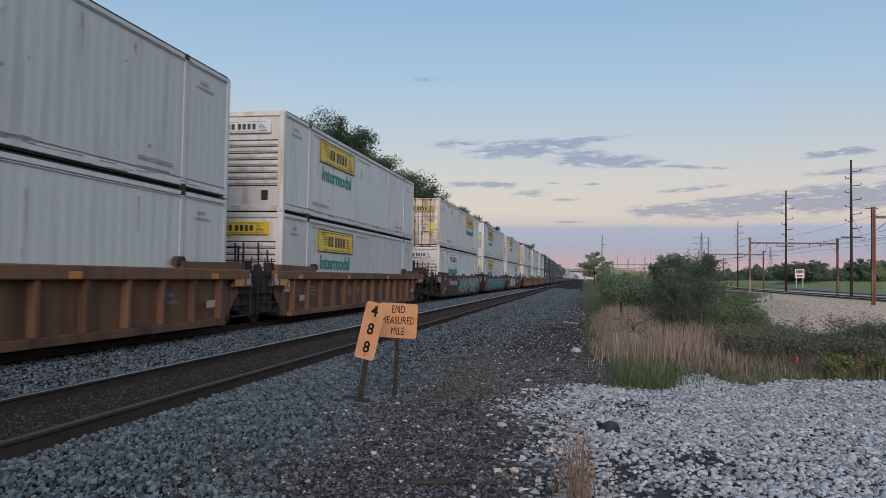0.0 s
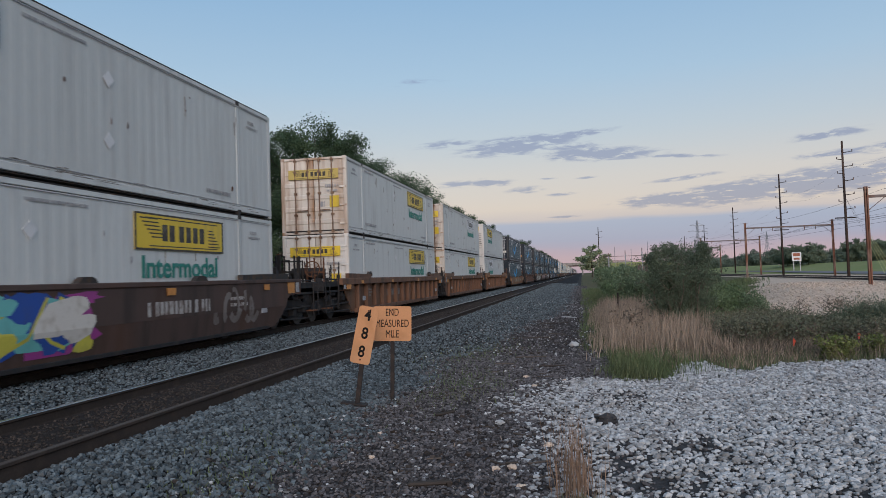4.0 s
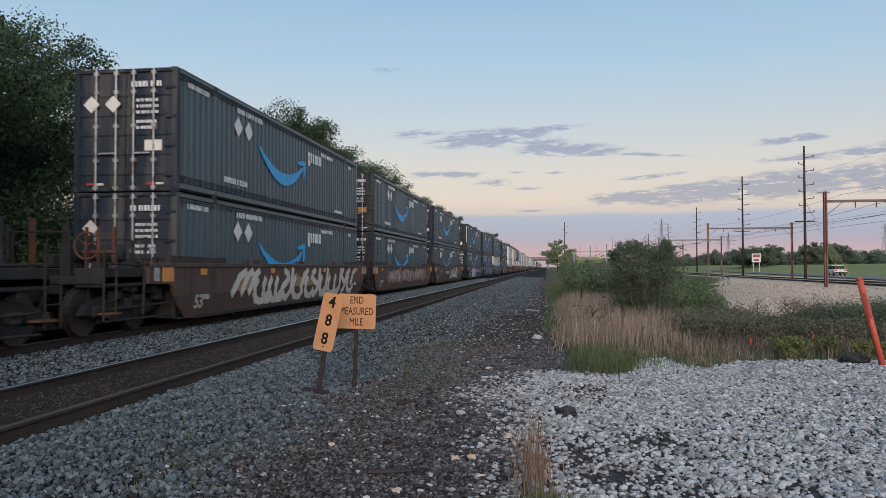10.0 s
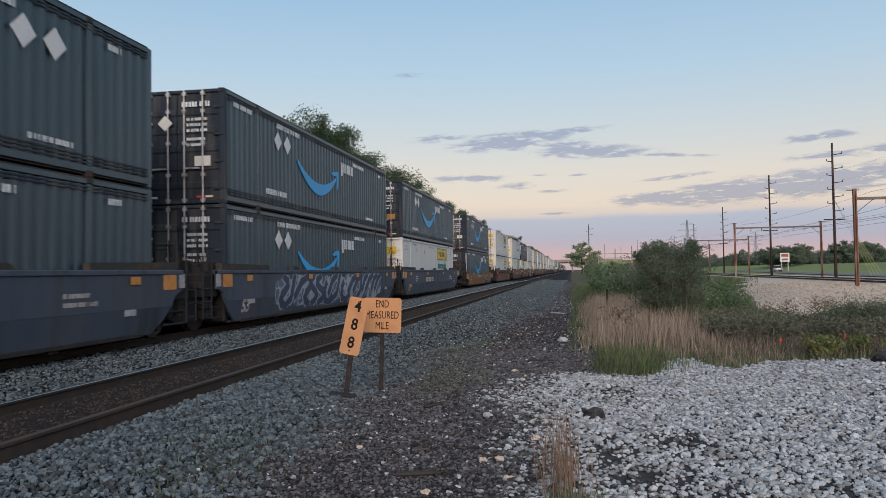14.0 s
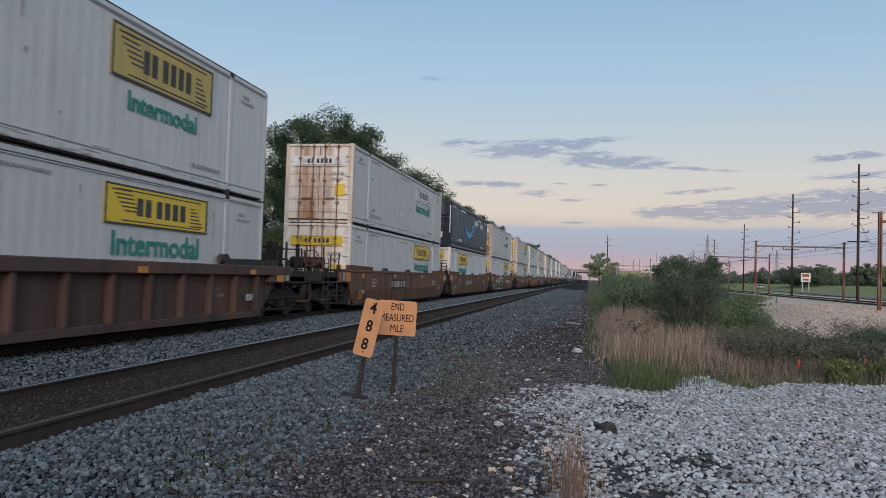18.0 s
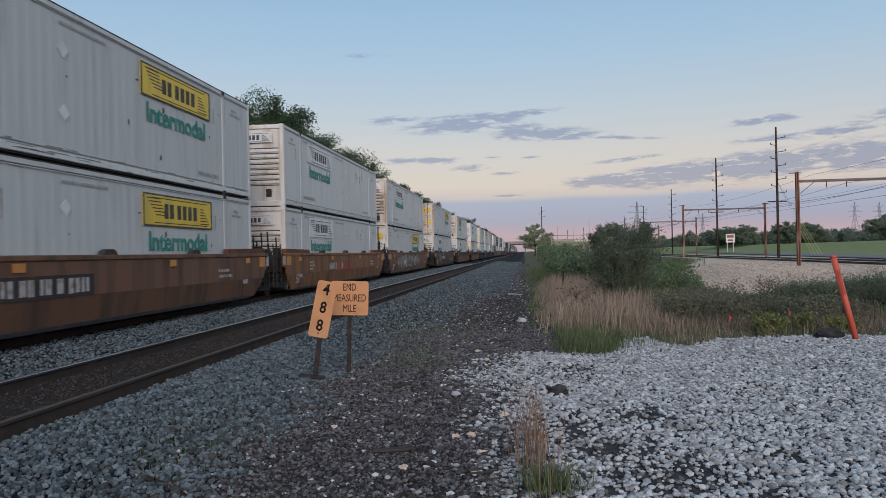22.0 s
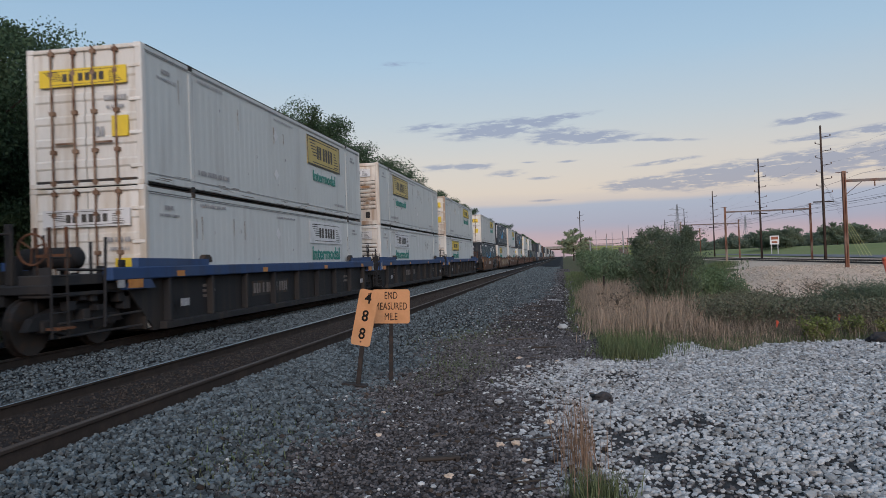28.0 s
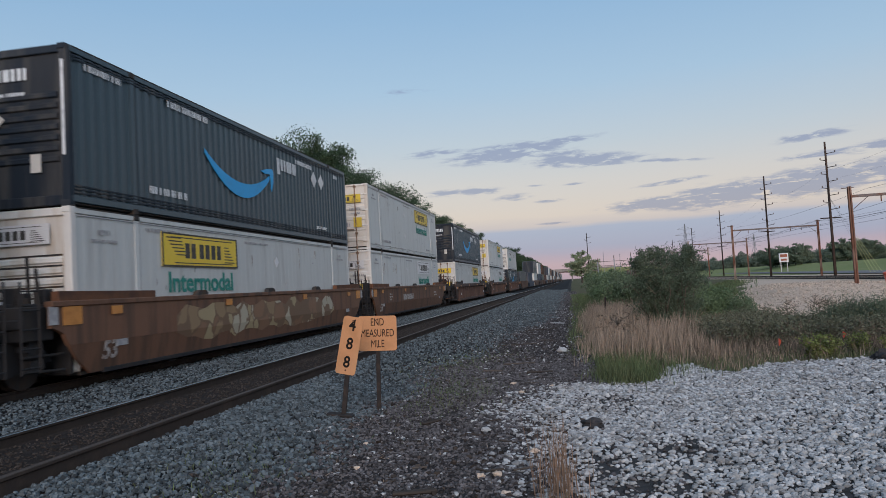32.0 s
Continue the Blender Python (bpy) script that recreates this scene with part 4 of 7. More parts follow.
def container(colour, nose_near, panel, end_panel, rust, seed):
    """A 53-foot box. colour: white or navy; nose_near: its plain end faces -y, else its doors."""
    white = colour == "white"
    side = M[colour]
    end = M[("rusty_end" if rust else "white_end") if white else "navy_end"]
    if white:
        label = ("%s white 53-foot container with %s panel and green lettering" % ("rust-streaked" if rust else "clean", {"yellow": "yellow", "gold": "gold", "label_white": "white"}[panel]))
    else:
        label = "navy 53-foot container with a bright blue curved stroke, corrugated sides"
    box = thing("container", label, "container", group="containers of the train")
    pitch, depth, slope = (0.30, 0.0034, 0.02) if white else (0.30, 0.036, 0.055)
    plan = folded_side(pitch, depth, slope, 0.06, CL - 0.06, CW - 0.012)
    body = Shape()
    n = len(plan)
    body.v = [(x, y, z) for z in (0.17, CH - 0.14) for x, y in plan] + [(-CW + 0.03, y, z) for z in (0.17, CH - 0.14) for y in (0.06, CL - 0.06)]
    body.f = [(k, k + 1, n + k + 1, n + k) for k in range(n - 1)] + [(2 * n, 2 * n + 2, 2 * n + 3, 2 * n + 1)]
    part("side_wall", body, side, box)
    part("roof", Shape().box(-CW + 0.03, CW - 0.03, 0.03, CL - 0.03, CH - 0.05, CH - 0.012, 0.01), side, box)
    part("floor", Shape().box(-CW + 0.04, CW - 0.04, 0.03, CL - 0.03, 0.045, 0.16), M["seam"], box)
    for s in (-1, 1):
        a, b = sorted((s * (CW - 0.075), s * CW))
        part("top_rail", Shape().box(a, b, 0.1, CL - 0.1, CH - 0.13, CH - 0.012, 0.012), side, box)
        part("bottom_rail", Shape().box(a, b, 0.1, CL - 0.1, 0.075, 0.21, 0.012), side, box)
        for y in (0.0, CL - 0.16):
            part("corner_post", Shape().box(*sorted((s * (CW - 0.15), s * (CW - 0.002))), y + 0.004, y + 0.156, 0.02, CH - 0.02, 0.015), end if y == 0 else side, box)
    line = Shape()
    for z in ((0.235, 0.30, 0.36, CH - 0.19, CH - 0.25) if not white else (0.245, CH - 0.17)):
        line.box(CW - 0.01, CW + 0.004, 0.17, CL - 0.17, z, z + (0.028 if not white else 0.014))
    part("rail_seam", line, M["navy_end"] if not white else M["grey_mark"], box)
    part("roof_gasket", Shape().box(CW - 0.03, CW + 0.003, 0.17, CL - 0.17, CH - 0.034, CH - 0.008), M["seam"], box, "dark gasket along the roof edge")
    for y in POSTS:
        part("stacking_post", Shape().box(CW - 0.05, CW + 0.0015, y - 0.07, y + 0.07, 0.21, CH - 0.13, 0.003), side, box)
        part("post_seam", Shape().box(CW - 0.02, CW + 0.003, y + 0.071, y + 0.083, 0.22, CH - 0.14), M["grey_mark"] if white else M["navy_end"], box)
        for z in (0.0, CH - 0.12):
            part("corner_casting", Shape().box(CW - 0.14, CW + 0.014, y - 0.09, y + 0.09, z, z + 0.12, 0.012), M["seam"], box, "dark steel casting")
    for x in (-CW + 0.01, CW - 0.17):
        for z in (0.0, CH - 0.11):
            part("corner_casting", Shape().box(x, x + 0.16, -0.006, 0.17, z, z + 0.11, 0.012), end, box)
    # near end
    if nose_near:
        part("end_wall", Shape().box(-CW + 0.15, CW - 0.15, 0.05, 0.09, 0.05, CH - 0.05), end, box)
        part("end_header", Shape().box(-CW + 0.15, CW - 0.15, 0.0, 0.08, CH - 0.16, CH - 0.02, 0.012), end, box)
        part("end_sill", Shape().box(-CW + 0.15, CW - 0.15, 0.0, 0.08, 0.02, 0.2, 0.012), end, box)
        top = 1.95 if white else 1.98
        for k in range(7):
            z = 0.78 + k * (top - 0.78) / 6.3
            rib = Shape().prism([(0.055, z), (0.012, z + 0.03), (0.012, z + 0.10), (0.055, z + 0.13)], -CW + 0.2, CW - 0.2)
            part("end_rib", rib, end, box)
        if white:
            # Dark strips set between the ribs in place of the shade there.
            gap = Shape()
            for k in range(8):
                z = 0.74 + k * (top - 0.78) / 6.3
                gap.box(-CW + 0.2, CW - 0.2, 0.046, 0.052, z - 0.008, z + 0.026)
            stuff_part("panel_seam", gap, M["seam"], box)
            brand_panel(box, end_panel, -0.95 if end_panel != "gold" else -0.55, 2.25, 1.85 if end_panel != "gold" else 1.1, 0.36, True, False)
            part("hatch", Shape().box(0.62, 0.82, 0.02, 0.06, 0.34, 0.62, 0.01), M["seam"], box)
        else:
            stuff_part("brand_block", end_bars([(-0.55, 2.30, 1.05, 0.22), (-0.3, 2.02, 0.75, 0.07)], 0.02, seed), M["pale_mark"], box)
            for k, x in enumerate((-0.75, -0.2)):
                part("placard", Shape().add([(x - 0.24, 0.004, 1.62), (x, 0.004, 1.38), (x + 0.24, 0.004, 1.62), (x, 0.004, 1.86)], [(0, 1, 2, 3)]).add([(x - 0.24, 0.01, 1.62), (x, 0.01, 1.38), (x + 0.24, 0.01, 1.62), (x, 0.01, 1.86)], [(3, 2, 1, 0)]), M["placard"], box, "white diamond placard")
            part("notice", Shape().box(0.55, 0.75, 0.0, 0.02, 0.62, 0.95), M["placard"], box, "small white notice")
            part("post_marking", Shape().box(CW - 0.11, CW - 0.05, -0.004, 0.004, 0.9, 2.6), M["pale_mark"], box)
    else:
        for s in (-1, 1):
            face = [(0.10, CH - 0.10), (0.10, 0.10), (0.05, 0.10)]
            for k in range(5):                          # five pressed ribs across the leaf
                z = 0.38 + 0.46 * k
                face += [(0.05, z), (0.025, z + 0.04), (0.025, z + 0.16), (0.05, z + 0.20)]
            door = Shape().prism(face + [(0.05, CH - 0.10)], *sorted((s * 0.012, s * (CW - 0.15))))
            leaf = part("door", door, end, box)
            for k in range(4):
                z = 0.35 + 0.68 * k
                s > 0 and part("hinge", Shape().box(*sorted((s * (CW - 0.30), s * (CW - 0.02))), -0.01, 0.05, z, z + 0.07, 0.01), end, leaf)
            for x in (0.22, 0.72):
                rod = M["rod"] if not white else (M["rust_rod"])
                keep = Shape().tube((s * x, -0.02, 0.03), (s * x, -0.02, CH - 0.03), 0.024, n=8)
                for z in (0.06, 0.7, 1.5, 2.3, CH - 0.16):
                    keep.box(s * x - 0.055, s * x + 0.055, -0.035, 0.05, z, z + 0.08)
                part("lock_rod", keep, rod, leaf)
                x < 0.5 and part("door_handle", Shape().box(*sorted((s * x, s * (x + 0.42))), -0.05, -0.03, 0.88, 0.92), rod, leaf)
        part("end_header", Shape().box(-CW + 0.15, CW - 0.15, 0.0, 0.09, CH - 0.10, CH - 0.015, 0.012), end, box)
        part("end_sill", Shape().box(-CW + 0.15, CW - 0.15, 0.0, 0.09, 0.015, 0.10, 0.012), end, box)
        if white:
            brand_panel(box, end_panel, -0.98, 2.08, 1.96, 0.36, True, False)
            part("notice", Shape().box(0.62, 0.98, -0.02, 0.02, 1.0, 1.42), M["yellow"], box, "yellow data plate")
            stuff_part("marking", end_bars([(0.45, 1.75, 0.5, 0.10), (0.5, 1.58, 0.42, 0.07), (0.25, 1.02, 0.18, 0.2)], 0.0, seed), M["grey_mark"], box)
        else:
            stuff_part("marking", end_bars([(0.15, 2.45, 0.75, 0.13), (0.28, 2.1, 0.55, 0.07), (0.28, 1.96, 0.55, 0.07), (0.28, 1.82, 0.55, 0.07), (0.28, 1.60, 0.5, 0.07), (0.28, 1.46, 0.5, 0.07)], 0.0, seed), M["pale_mark"], box)
            for x in ((-0.82, -0.28) if seed % 2 else (-0.82,)):
                for z in ((2.05,) if seed % 2 else (2.05, 1.15)):
                    part("placard", Shape().add([(x - 0.2, -0.05, z), (x, -0.05, z - 0.2), (x + 0.2, -0.05, z), (x, -0.05, z + 0.2)], [(0, 1, 2, 3)]).add([(x - 0.2, -0.042, z), (x, -0.042, z - 0.2), (x + 0.2, -0.042, z), (x, -0.042, z + 0.2)], [(3, 2, 1, 0)]), M["placard"], box, "white diamond placard")
            part("notice", Shape().box(0.50, 0.92, -0.02, 0.02, 0.95, 1.2), M["placard"] if seed % 2 else M["reflector"], box, "small data plate")
            for x in (-0.95, 0.55):
                part("tape", Shape().box(x, x + 0.22, -0.012, 0.02, 0.16, 0.21), M["red_tape"], box)
                part("tape", Shape().box(x + 0.23, x + 0.42, -0.012, 0.02, 0.16, 0.21), M["placard"], box)
    # long side towards the camera
    if white:
        framed = panel == "gold"
        h = 0.98 if framed else 0.74
        y0 = 2.85 if nose_near else CL - 6.45
        brand_panel(box, panel, y0, 2.62 - h, 3.55, h, False, framed or panel == "yellow")
        text = lettering("Intermodal", 0.62 if not framed else 0.5, M["green_mark"], bold=0.012, stretch=1.12)
        word = part("lettering", text, None, box, "green lettering")
        word.location = (CW + 0.006, y0 + 1.75, 2.62 - h - 0.36)
        small = [(0.75, 2.42, 0.35, 0.1), (0.55, 2.28, 0.8, 0.06), (2.3, 2.58, 1.3, 0.08), (6.9, 2.55, 1.5, 0.06), (CL - 1.4, 2.42, 0.35, 0.08), (CL - 1.5, 2.3, 0.7, 0.06), (2.25, 0.42, 1.6, 0.12), (CL - 3.6, 0.40, 1.2, 0.09)]
        stuff_part("marking", bars(small, CW + 0.001, seed), M["grey_mark"], box)
        y = 9.0 if nose_near else 7.0
        for z in (0.95, 2.1):
            part("placard_holder", diamond(y, z, 0.16, CW + 0.001), M["label_white"], box)
        rng = random.Random(seed)
        scuff, scrape = Shape(), Shape()
        for k in range(34):
            y, w = rng.uniform(0.3, CL - 1.2), rng.uniform(0.08, 0.8)
            z, h = rng.choice((0.085, 0.13, 0.17, 0.20, 0.27)) + rng.uniform(-0.01, 0.01), rng.uniform(0.008, 0.028)
            scrape.prism([(y, z), (y + w, z + rng.uniform(-0.006, 0.006)), (y + 0.9 * w, z + h), (y + 0.1 * w, z + 0.7 * h)], CW - 0.004, CW + 0.002)
        for k in range(5):
            y, z, w = rng.uniform(1.0, CL - 2), rng.uniform(2.2, 2.6), rng.uniform(0.015, 0.05)
            scrape.prism([(y, z), (y + w, z), (y + 0.7 * w, z - rng.uniform(0.2, 0.7)), (y + 0.3 * w, z - 0.15)], CW - 0.012, CW + 0.001)
        for k in range(9):
            y, z = rng.uniform(2.4, CL - 2), rng.uniform(0.4, 2.4)
            w, hh = rng.uniform(0.03, 0.12), rng.uniform(0.04, 0.16)
            scuff.prism([(y, z), (y + w, z + 0.3 * hh), (y + 0.8 * w, z + hh), (y + 0.2 * w, z + 0.8 * hh)], CW - 0.004, CW + 0.001)
        stuff_part("rail_scuff", scrape, M["scrape"], box, "dark scrapes along the bottom rail")
        stuff_part("scuff", scuff, M["rust"] if rust else M["grey_mark"], box, "small rust scars" if rust else "")
    else:
        part("curved_stroke", smile_shape(), M["smile"], box, "bright blue curved stroke")
        mark = Shape()
        for y, w, lo, hi in ((9.36, 0.22, 1.88, 2.37), (9.66, 0.16, 2.02, 2.37), (9.90, 0.14, 2.02, 2.37), (10.12, 0.40, 2.02, 2.37), (10.60, 0.30, 2.02, 2.37)):
            mark.box(CW + 0.001, CW + 0.004, y, y + w, lo, hi)
        stuff_part("brand_block", mark, M["pale_mark"], box)
        rows = [(0.5, 2.52, 1.1, 0.13), (3.3, 2.50, 1.8, 0.15), (10.9, 2.42, 1.5, 0.13), (CL - 1.45, 2.45, 0.4, 0.12), (2.5, 0.50, 1.5, 0.16), (CL - 3.5, 0.44, 1.1, 0.10)]
        stuff_part("marking", bars(rows, CW + 0.001, seed), M["pale_mark"], box)
        for k in (0, 1):
            y = (3.38 if not nose_near else 12.55) + 0.72 * k
            part("placard", diamond(y, 2.12, 0.28, CW + 0.001), M["label_white"], box, "white diamond placard")
    return box


# ---- well cars ----
WHEEL_R = 0.46


def truck(parent, y):
    t = part("truck", Shape().box(-0.95, 0.95, y - 0.2, y + 0.2, 0.42, 0.72, 0.02), M["sooty"], parent, "sooty cast truck")
    for s in (-1, 1):
        frame_poly = [(y - 1.3, 0.42), (y - 1.15, 0.62), (y - 0.4, 0.80), (y + 0.4, 0.80), (y + 1.15, 0.62), (y + 1.3, 0.42), (y + 0.75, 0.40), (y + 0.35, 0.26), (y - 0.35, 0.26), (y - 0.75, 0.40)]
        s > 0 and part("side_frame", Shape().prism(frame_poly, *sorted((s * 0.96, s * 1.10))), M["sooty"], t)
        for c in (-0.89, 0.89):
            wh = Shape()
            rim = [(0.0, 0.46), (0.11, 0.455), (0.125, 0.49), (0.15, 0.49), (0.15, 0.36), (0.08, 0.30), (0.08, 0.12), (0.16, 0.10), (0.16, 0.0)]
            n, base = 20, []
            for x, r in rim:
                base.append([(s * (0.86 - x), y + c + r * math.cos(2 * math.pi * k / n), 0.46 + r * math.sin(2 * math.pi * k / n)) for k in range(n)])
            v = [p for ring in base for p in ring]
            f = [(a * n + k, a * n + (k + 1) % n, (a + 1) * n + (k + 1) % n, (a + 1) * n + k) for a in range(len(rim) - 1) for k in range(n)]
            f.append(tuple(range(n)))
            wh.add(v, f)
            part("wheel", wh, M["wheel"], t)
            s > 0 and part("bearing", Shape().box(*sorted((s * 0.98, s * 1.16)), y + c - 0.11, y + c + 0.11, 0.36, 0.58, 0.03), M["sooty"], t)
        for k in (-0.16, 0.16):
            s > 0 and part("spring", Shape().tube((s * 1.03, y + k, 0.30), (s * 1.03, y + k, 0.55), 0.06, n=8), M["wheel"], t)
    return t


FOLD = 0.68                 # height of the crease along a smooth side


def side_x(z):
    """How far out a smooth side lies at a height: upright above the crease, leaning in below."""
    return 1.50 - max(0.0, FOLD - z) * 0.17


def on_side(s, poly, proud):
    """A painted patch on a smooth side, bent at the crease."""
    def cut(points, keep):
        out = []
        for (y0, z0), (y1, z1) in zip(points, points[1:] + points[:1]):
            a, b = keep * (z0 - FOLD) >= 0, keep * (z1 - FOLD) >= 0
            if a:
                out.append((y0, z0))
            if a != b:
                q = (FOLD - z0) / (z1 - z0)
                out.append((y0 + q * (y1 - y0), FOLD))
        return out

    for keep in (1, -1):
        c = cut(list(poly), keep)
        if len(c) > 2:
            s.add([(side_x(z) + proud, y, z) for y, z in c], [tuple(range(len(c)))])
    return s


def machinery(car, y, d, kind, paint, drop=0.0):
    """Brake gear, reservoirs, stands and plates at one end of a well."""
    rng = random.Random(int(y) * 3 + (kind == "end") + (d > 0) * 7)
    reach = 1.25 if kind == "joint" else 2.7
    gear = Shape()
    for k in range(9 if kind == "end" else 6):
        c = y + d * rng.uniform(0.35, reach)
        x = rng.uniform(-0.3, 1.2)
        w, h = rng.uniform(0.05, 0.2), rng.uniform(0.15, 0.55)
        gear.box(x, x + rng.uniform(0.06, 0.25), c - w / 2, c + w / 2, 1.16, 1.16 + h, 0.01)
    if kind == "end":                                   # deep end sill under the platform
        gear.prism([(y + d * 0.2, 0.55), (y + d * 0.2, 1.0), (y + d * 2.9, 1.0), (y + d * 2.9, 0.82)], -0.5, 0.5)
        gear.box(0.75, 1.36, *sorted((y + d * 1.5, y + d * 2.9)), 0.94, 1.32, 0.02)
    else:
        gear.box(0.5, 1.38, *sorted((y + d * 0.6, y + d * 1.3)), 0.80, 1.36, 0.02)
    for k in range(7 if kind == "end" else 4):
        c = y + d * rng.uniform(0.3, reach)
        z = rng.uniform(0.3, 0.9)
        gear.box(1.12, 1.30, c - 0.1, c + 0.1, z, z + rng.uniform(0.1, 0.3), 0.01)
    for k in range(4):
        c, x = y + d * rng.uniform(0.3, reach), rng.uniform(0.2, 1.38)
        gear.tube((x, c, 0.35), (x + rng.uniform(-0.1, 0.1), c, rng.uniform(1.7, 2.2)), 0.028, n=6)
    for z in (1.35, 0.55, 0.28):
        gear.tube((1.33, y + d * 0.3, z), (1.33, y + d * reach, z + rng.uniform(-0.08, 0.08)), 0.025, n=6)
    stuff_part("brake_gear", gear, M["sooty"], car, "sooty brake gear and pipes")
    if kind == "end":
        c = y + d * 1.35
        part("air_reservoir", Shape().tube((-0.35, c, 1.62), (0.75, c, 1.62), 0.20, n=14).tube((-0.42, c, 1.62), (-0.35, c, 1.62), 0.12, 0.20, n=14).tube((0.75, c, 1.62), (0.82, c, 1.62), 0.20, 0.12, n=14), M["sooty"], car, "sooty air reservoir", smooth=True)
        stand = Shape()
        for x in (0.45, 0.72, 1.05):
            stand.box(x, x + 0.045, y + d * 2.1 - 0.03, y + d * 2.1 + 0.03, 1.16, 2.15)
        stand.box(0.40, 1.12, y + d * 2.1 - 0.035, y + d * 2.1 + 0.035, 1.62, 1.68)
        part("stand", stand, M["rust"] if d < 0 else M["sooty"], car, "upright steel stand")
    e = y + d * (0.30 if kind == "joint" else 0.75)
    x = 1.506 if paint else 1.516
    part("warning_plate", Shape().box(x, x + 0.008, e - 0.24, e + 0.24, 1.02 - drop, 1.34 - drop), M["reflector"], car, "orange square warning plate")
    part("notice", Shape().box(x, x + 0.008, *sorted((e + d * 0.36, e + d * 0.58)), 1.04 - drop, 1.34 - drop), M["grey_mark"], car, "pale notice plate")
    part("notice", Shape().box(side_x(0.6) if paint else 1.51, (side_x(0.6) if paint else 1.51) + 0.012, *sorted((y - d * 0.9, y - d * 1.25)), 0.56, 0.72), M["grey_mark"], car, "dull data plate")


def well_car(style, colour, near, far):
    """One well. style: smooth or ribbed; near, far: 'joint' (shared truck) or 'end' (coupler)."""
    words = {"brown": "brown", "orange_brown": "orange-brown", "red_brown": "dark red-brown", "slate": "slate blue", "royal": "blue and black"}[colour]
    car = thing("well_car", "%s steel well car with %s sides" % (words, style), "rail car", group="well cars of the train")
    paint = M[colour]
    low = M["sooty"] if colour == "royal" else M["brown"] if (style, colour) == ("ribbed", "orange_brown") else paint
    ya = 0.80 if near == "joint" else 1.50
    yb = CL + (0.80 if far == "joint" else 1.50)
    low_side = (style, colour, near, far) == ("smooth", "orange_brown", "end", "end")
    Z0, Z1 = 0.15, 1.03 if low_side else 1.42
    sill = 0.30 if low_side else 0.0                        # how much deeper the end sills reach down
    for s in (-1, 1):
        if style == "smooth":
            top = Shape().prism([(-ya, 0.99 - sill), (-0.70, 0.97 - sill), (-0.5, max(0.88 - sill, FOLD + 0.004)), (-0.38, FOLD), (CL + 0.38, FOLD), (CL + 0.5, max(0.88 - sill, FOLD + 0.004)), (CL + 0.70, 0.97 - sill), (yb, 0.99 - sill), (yb, Z1), (-ya, Z1)], *sorted((s * 1.42, s * 1.50)))
            side = part("side", top, paint, car)
            skirt = Shape()
            ends = [(-0.38, FOLD, 1.495), (CL + 0.38, FOLD, 1.495), (CL + 0.14, 0.42, side_x(0.42)), (CL - 0.25, Z0, side_x(Z0)), (0.25, Z0, side_x(Z0)), (-0.14, 0.42, side_x(0.42))]
            skirt.add([(s * x, y, z) for y, z, x in ends] + [(s * (x - 0.06), y, z) for y, z, x in ends],
                      [(0, 1, 2, 3, 4, 5), (11, 10, 9, 8, 7, 6)] + [(k, (k + 1) % 6, 6 + (k + 1) % 6, 6 + k) for k in range(6)])
            part("lower_side", skirt, paint, side)
            part("top_chord", Shape().box(*sorted((s * 1.36, s * 1.53)), -ya, yb, Z1 - 0.09, Z1 + 0.01, 0.015), paint, side)
            part("bottom_chord", Shape().box(*sorted((s * 1.30, s * 1.43)), 0.6, CL - 0.6, Z0 - 0.04, Z0 + 0.05, 0.015), M["sooty"], side)
            for y in (4.2, 8.1, 11.9) if s > 0 else ():
                part("lug", Shape().prism([(y - 0.26, Z1), (y + 0.26, Z1), (y + 0.20, Z1 + 0.08), (y + 0.10, Z1 + 0.12), (y - 0.10, Z1 + 0.12), (y - 0.20, Z1 + 0.08)], 1.37, 1.50), M["seam"], side, "dark rounded lug")
        else:
            poly = [(-ya, 0.98), (-0.72, 0.96), (0.15, Z0), (CL - 0.15, Z0), (CL + 0.72, 0.96), (yb, 0.98), (yb, Z1), (-ya, Z1)]
            side = part("side", Shape().prism(poly, *sorted((s * 1.30, s * 1.34))), low, car)
            part("top_chord", Shape().box(*sorted((s * 1.31, s * 1.535)), -ya, yb, Z1 - 0.24, Z1, 0.02), paint, side)
            part("bottom_chord", Shape().box(*sorted((s * 1.31, s * 1.50)), 0.35, CL - 0.35, Z0 - 0.02, Z0 + 0.14, 0.015), low, side)
            ribs = 9 if colour == "royal" else 14
            for k in range(ribs if s > 0 else 0):
                y = 0.55 + k * (CL - 1.1) / (ribs - 1)
                part("rib", Shape().box(*sorted((s * 1.34, s * 1.50)), y - 0.055, y + 0.055, Z0 + 0.14, Z1 - 0.24, 0.01), low, side)
            for y in (-0.55, CL + 0.55):
                part("end_brace", Shape().prism([(y - 0.5, 1.0), (y + 0.5, 1.0), (y + 0.35, 1.18), (y - 0.35, 1.18)], *sorted((s * 1.38, s * 1.51))), paint, side)
        for y, d in ((0.0, 1), (CL, -1)):
            guide = Shape().prism([(y - d * 0.6, Z1), (y + d * 2.25, Z1), (y + d * 2.25, Z1 + 0.14), (y - d * 0.6, Z1 + 0.17)], *sorted((s * 1.345, s * 1.49)))
            g = part("guide_rail", guide, paint if style == "ribbed" and colour != "red_brown" else M["seam"] if colour in ("red_brown", "slate", "royal") else M["rust"], car)
            s > 0 and style == "ribbed" and part("guide_ear", Shape().prism([(y + d * 2.05, Z1 + 0.14), (y + d * 2.45, Z1 + 0.06), (y + d * 2.45, Z1 + 0.16), (y + d * 2.34, Z1 + 0.24), (y + d * 2.15, Z1 + 0.24)], *sorted((s * 1.35, s * 1.47))), M["seam"], g)
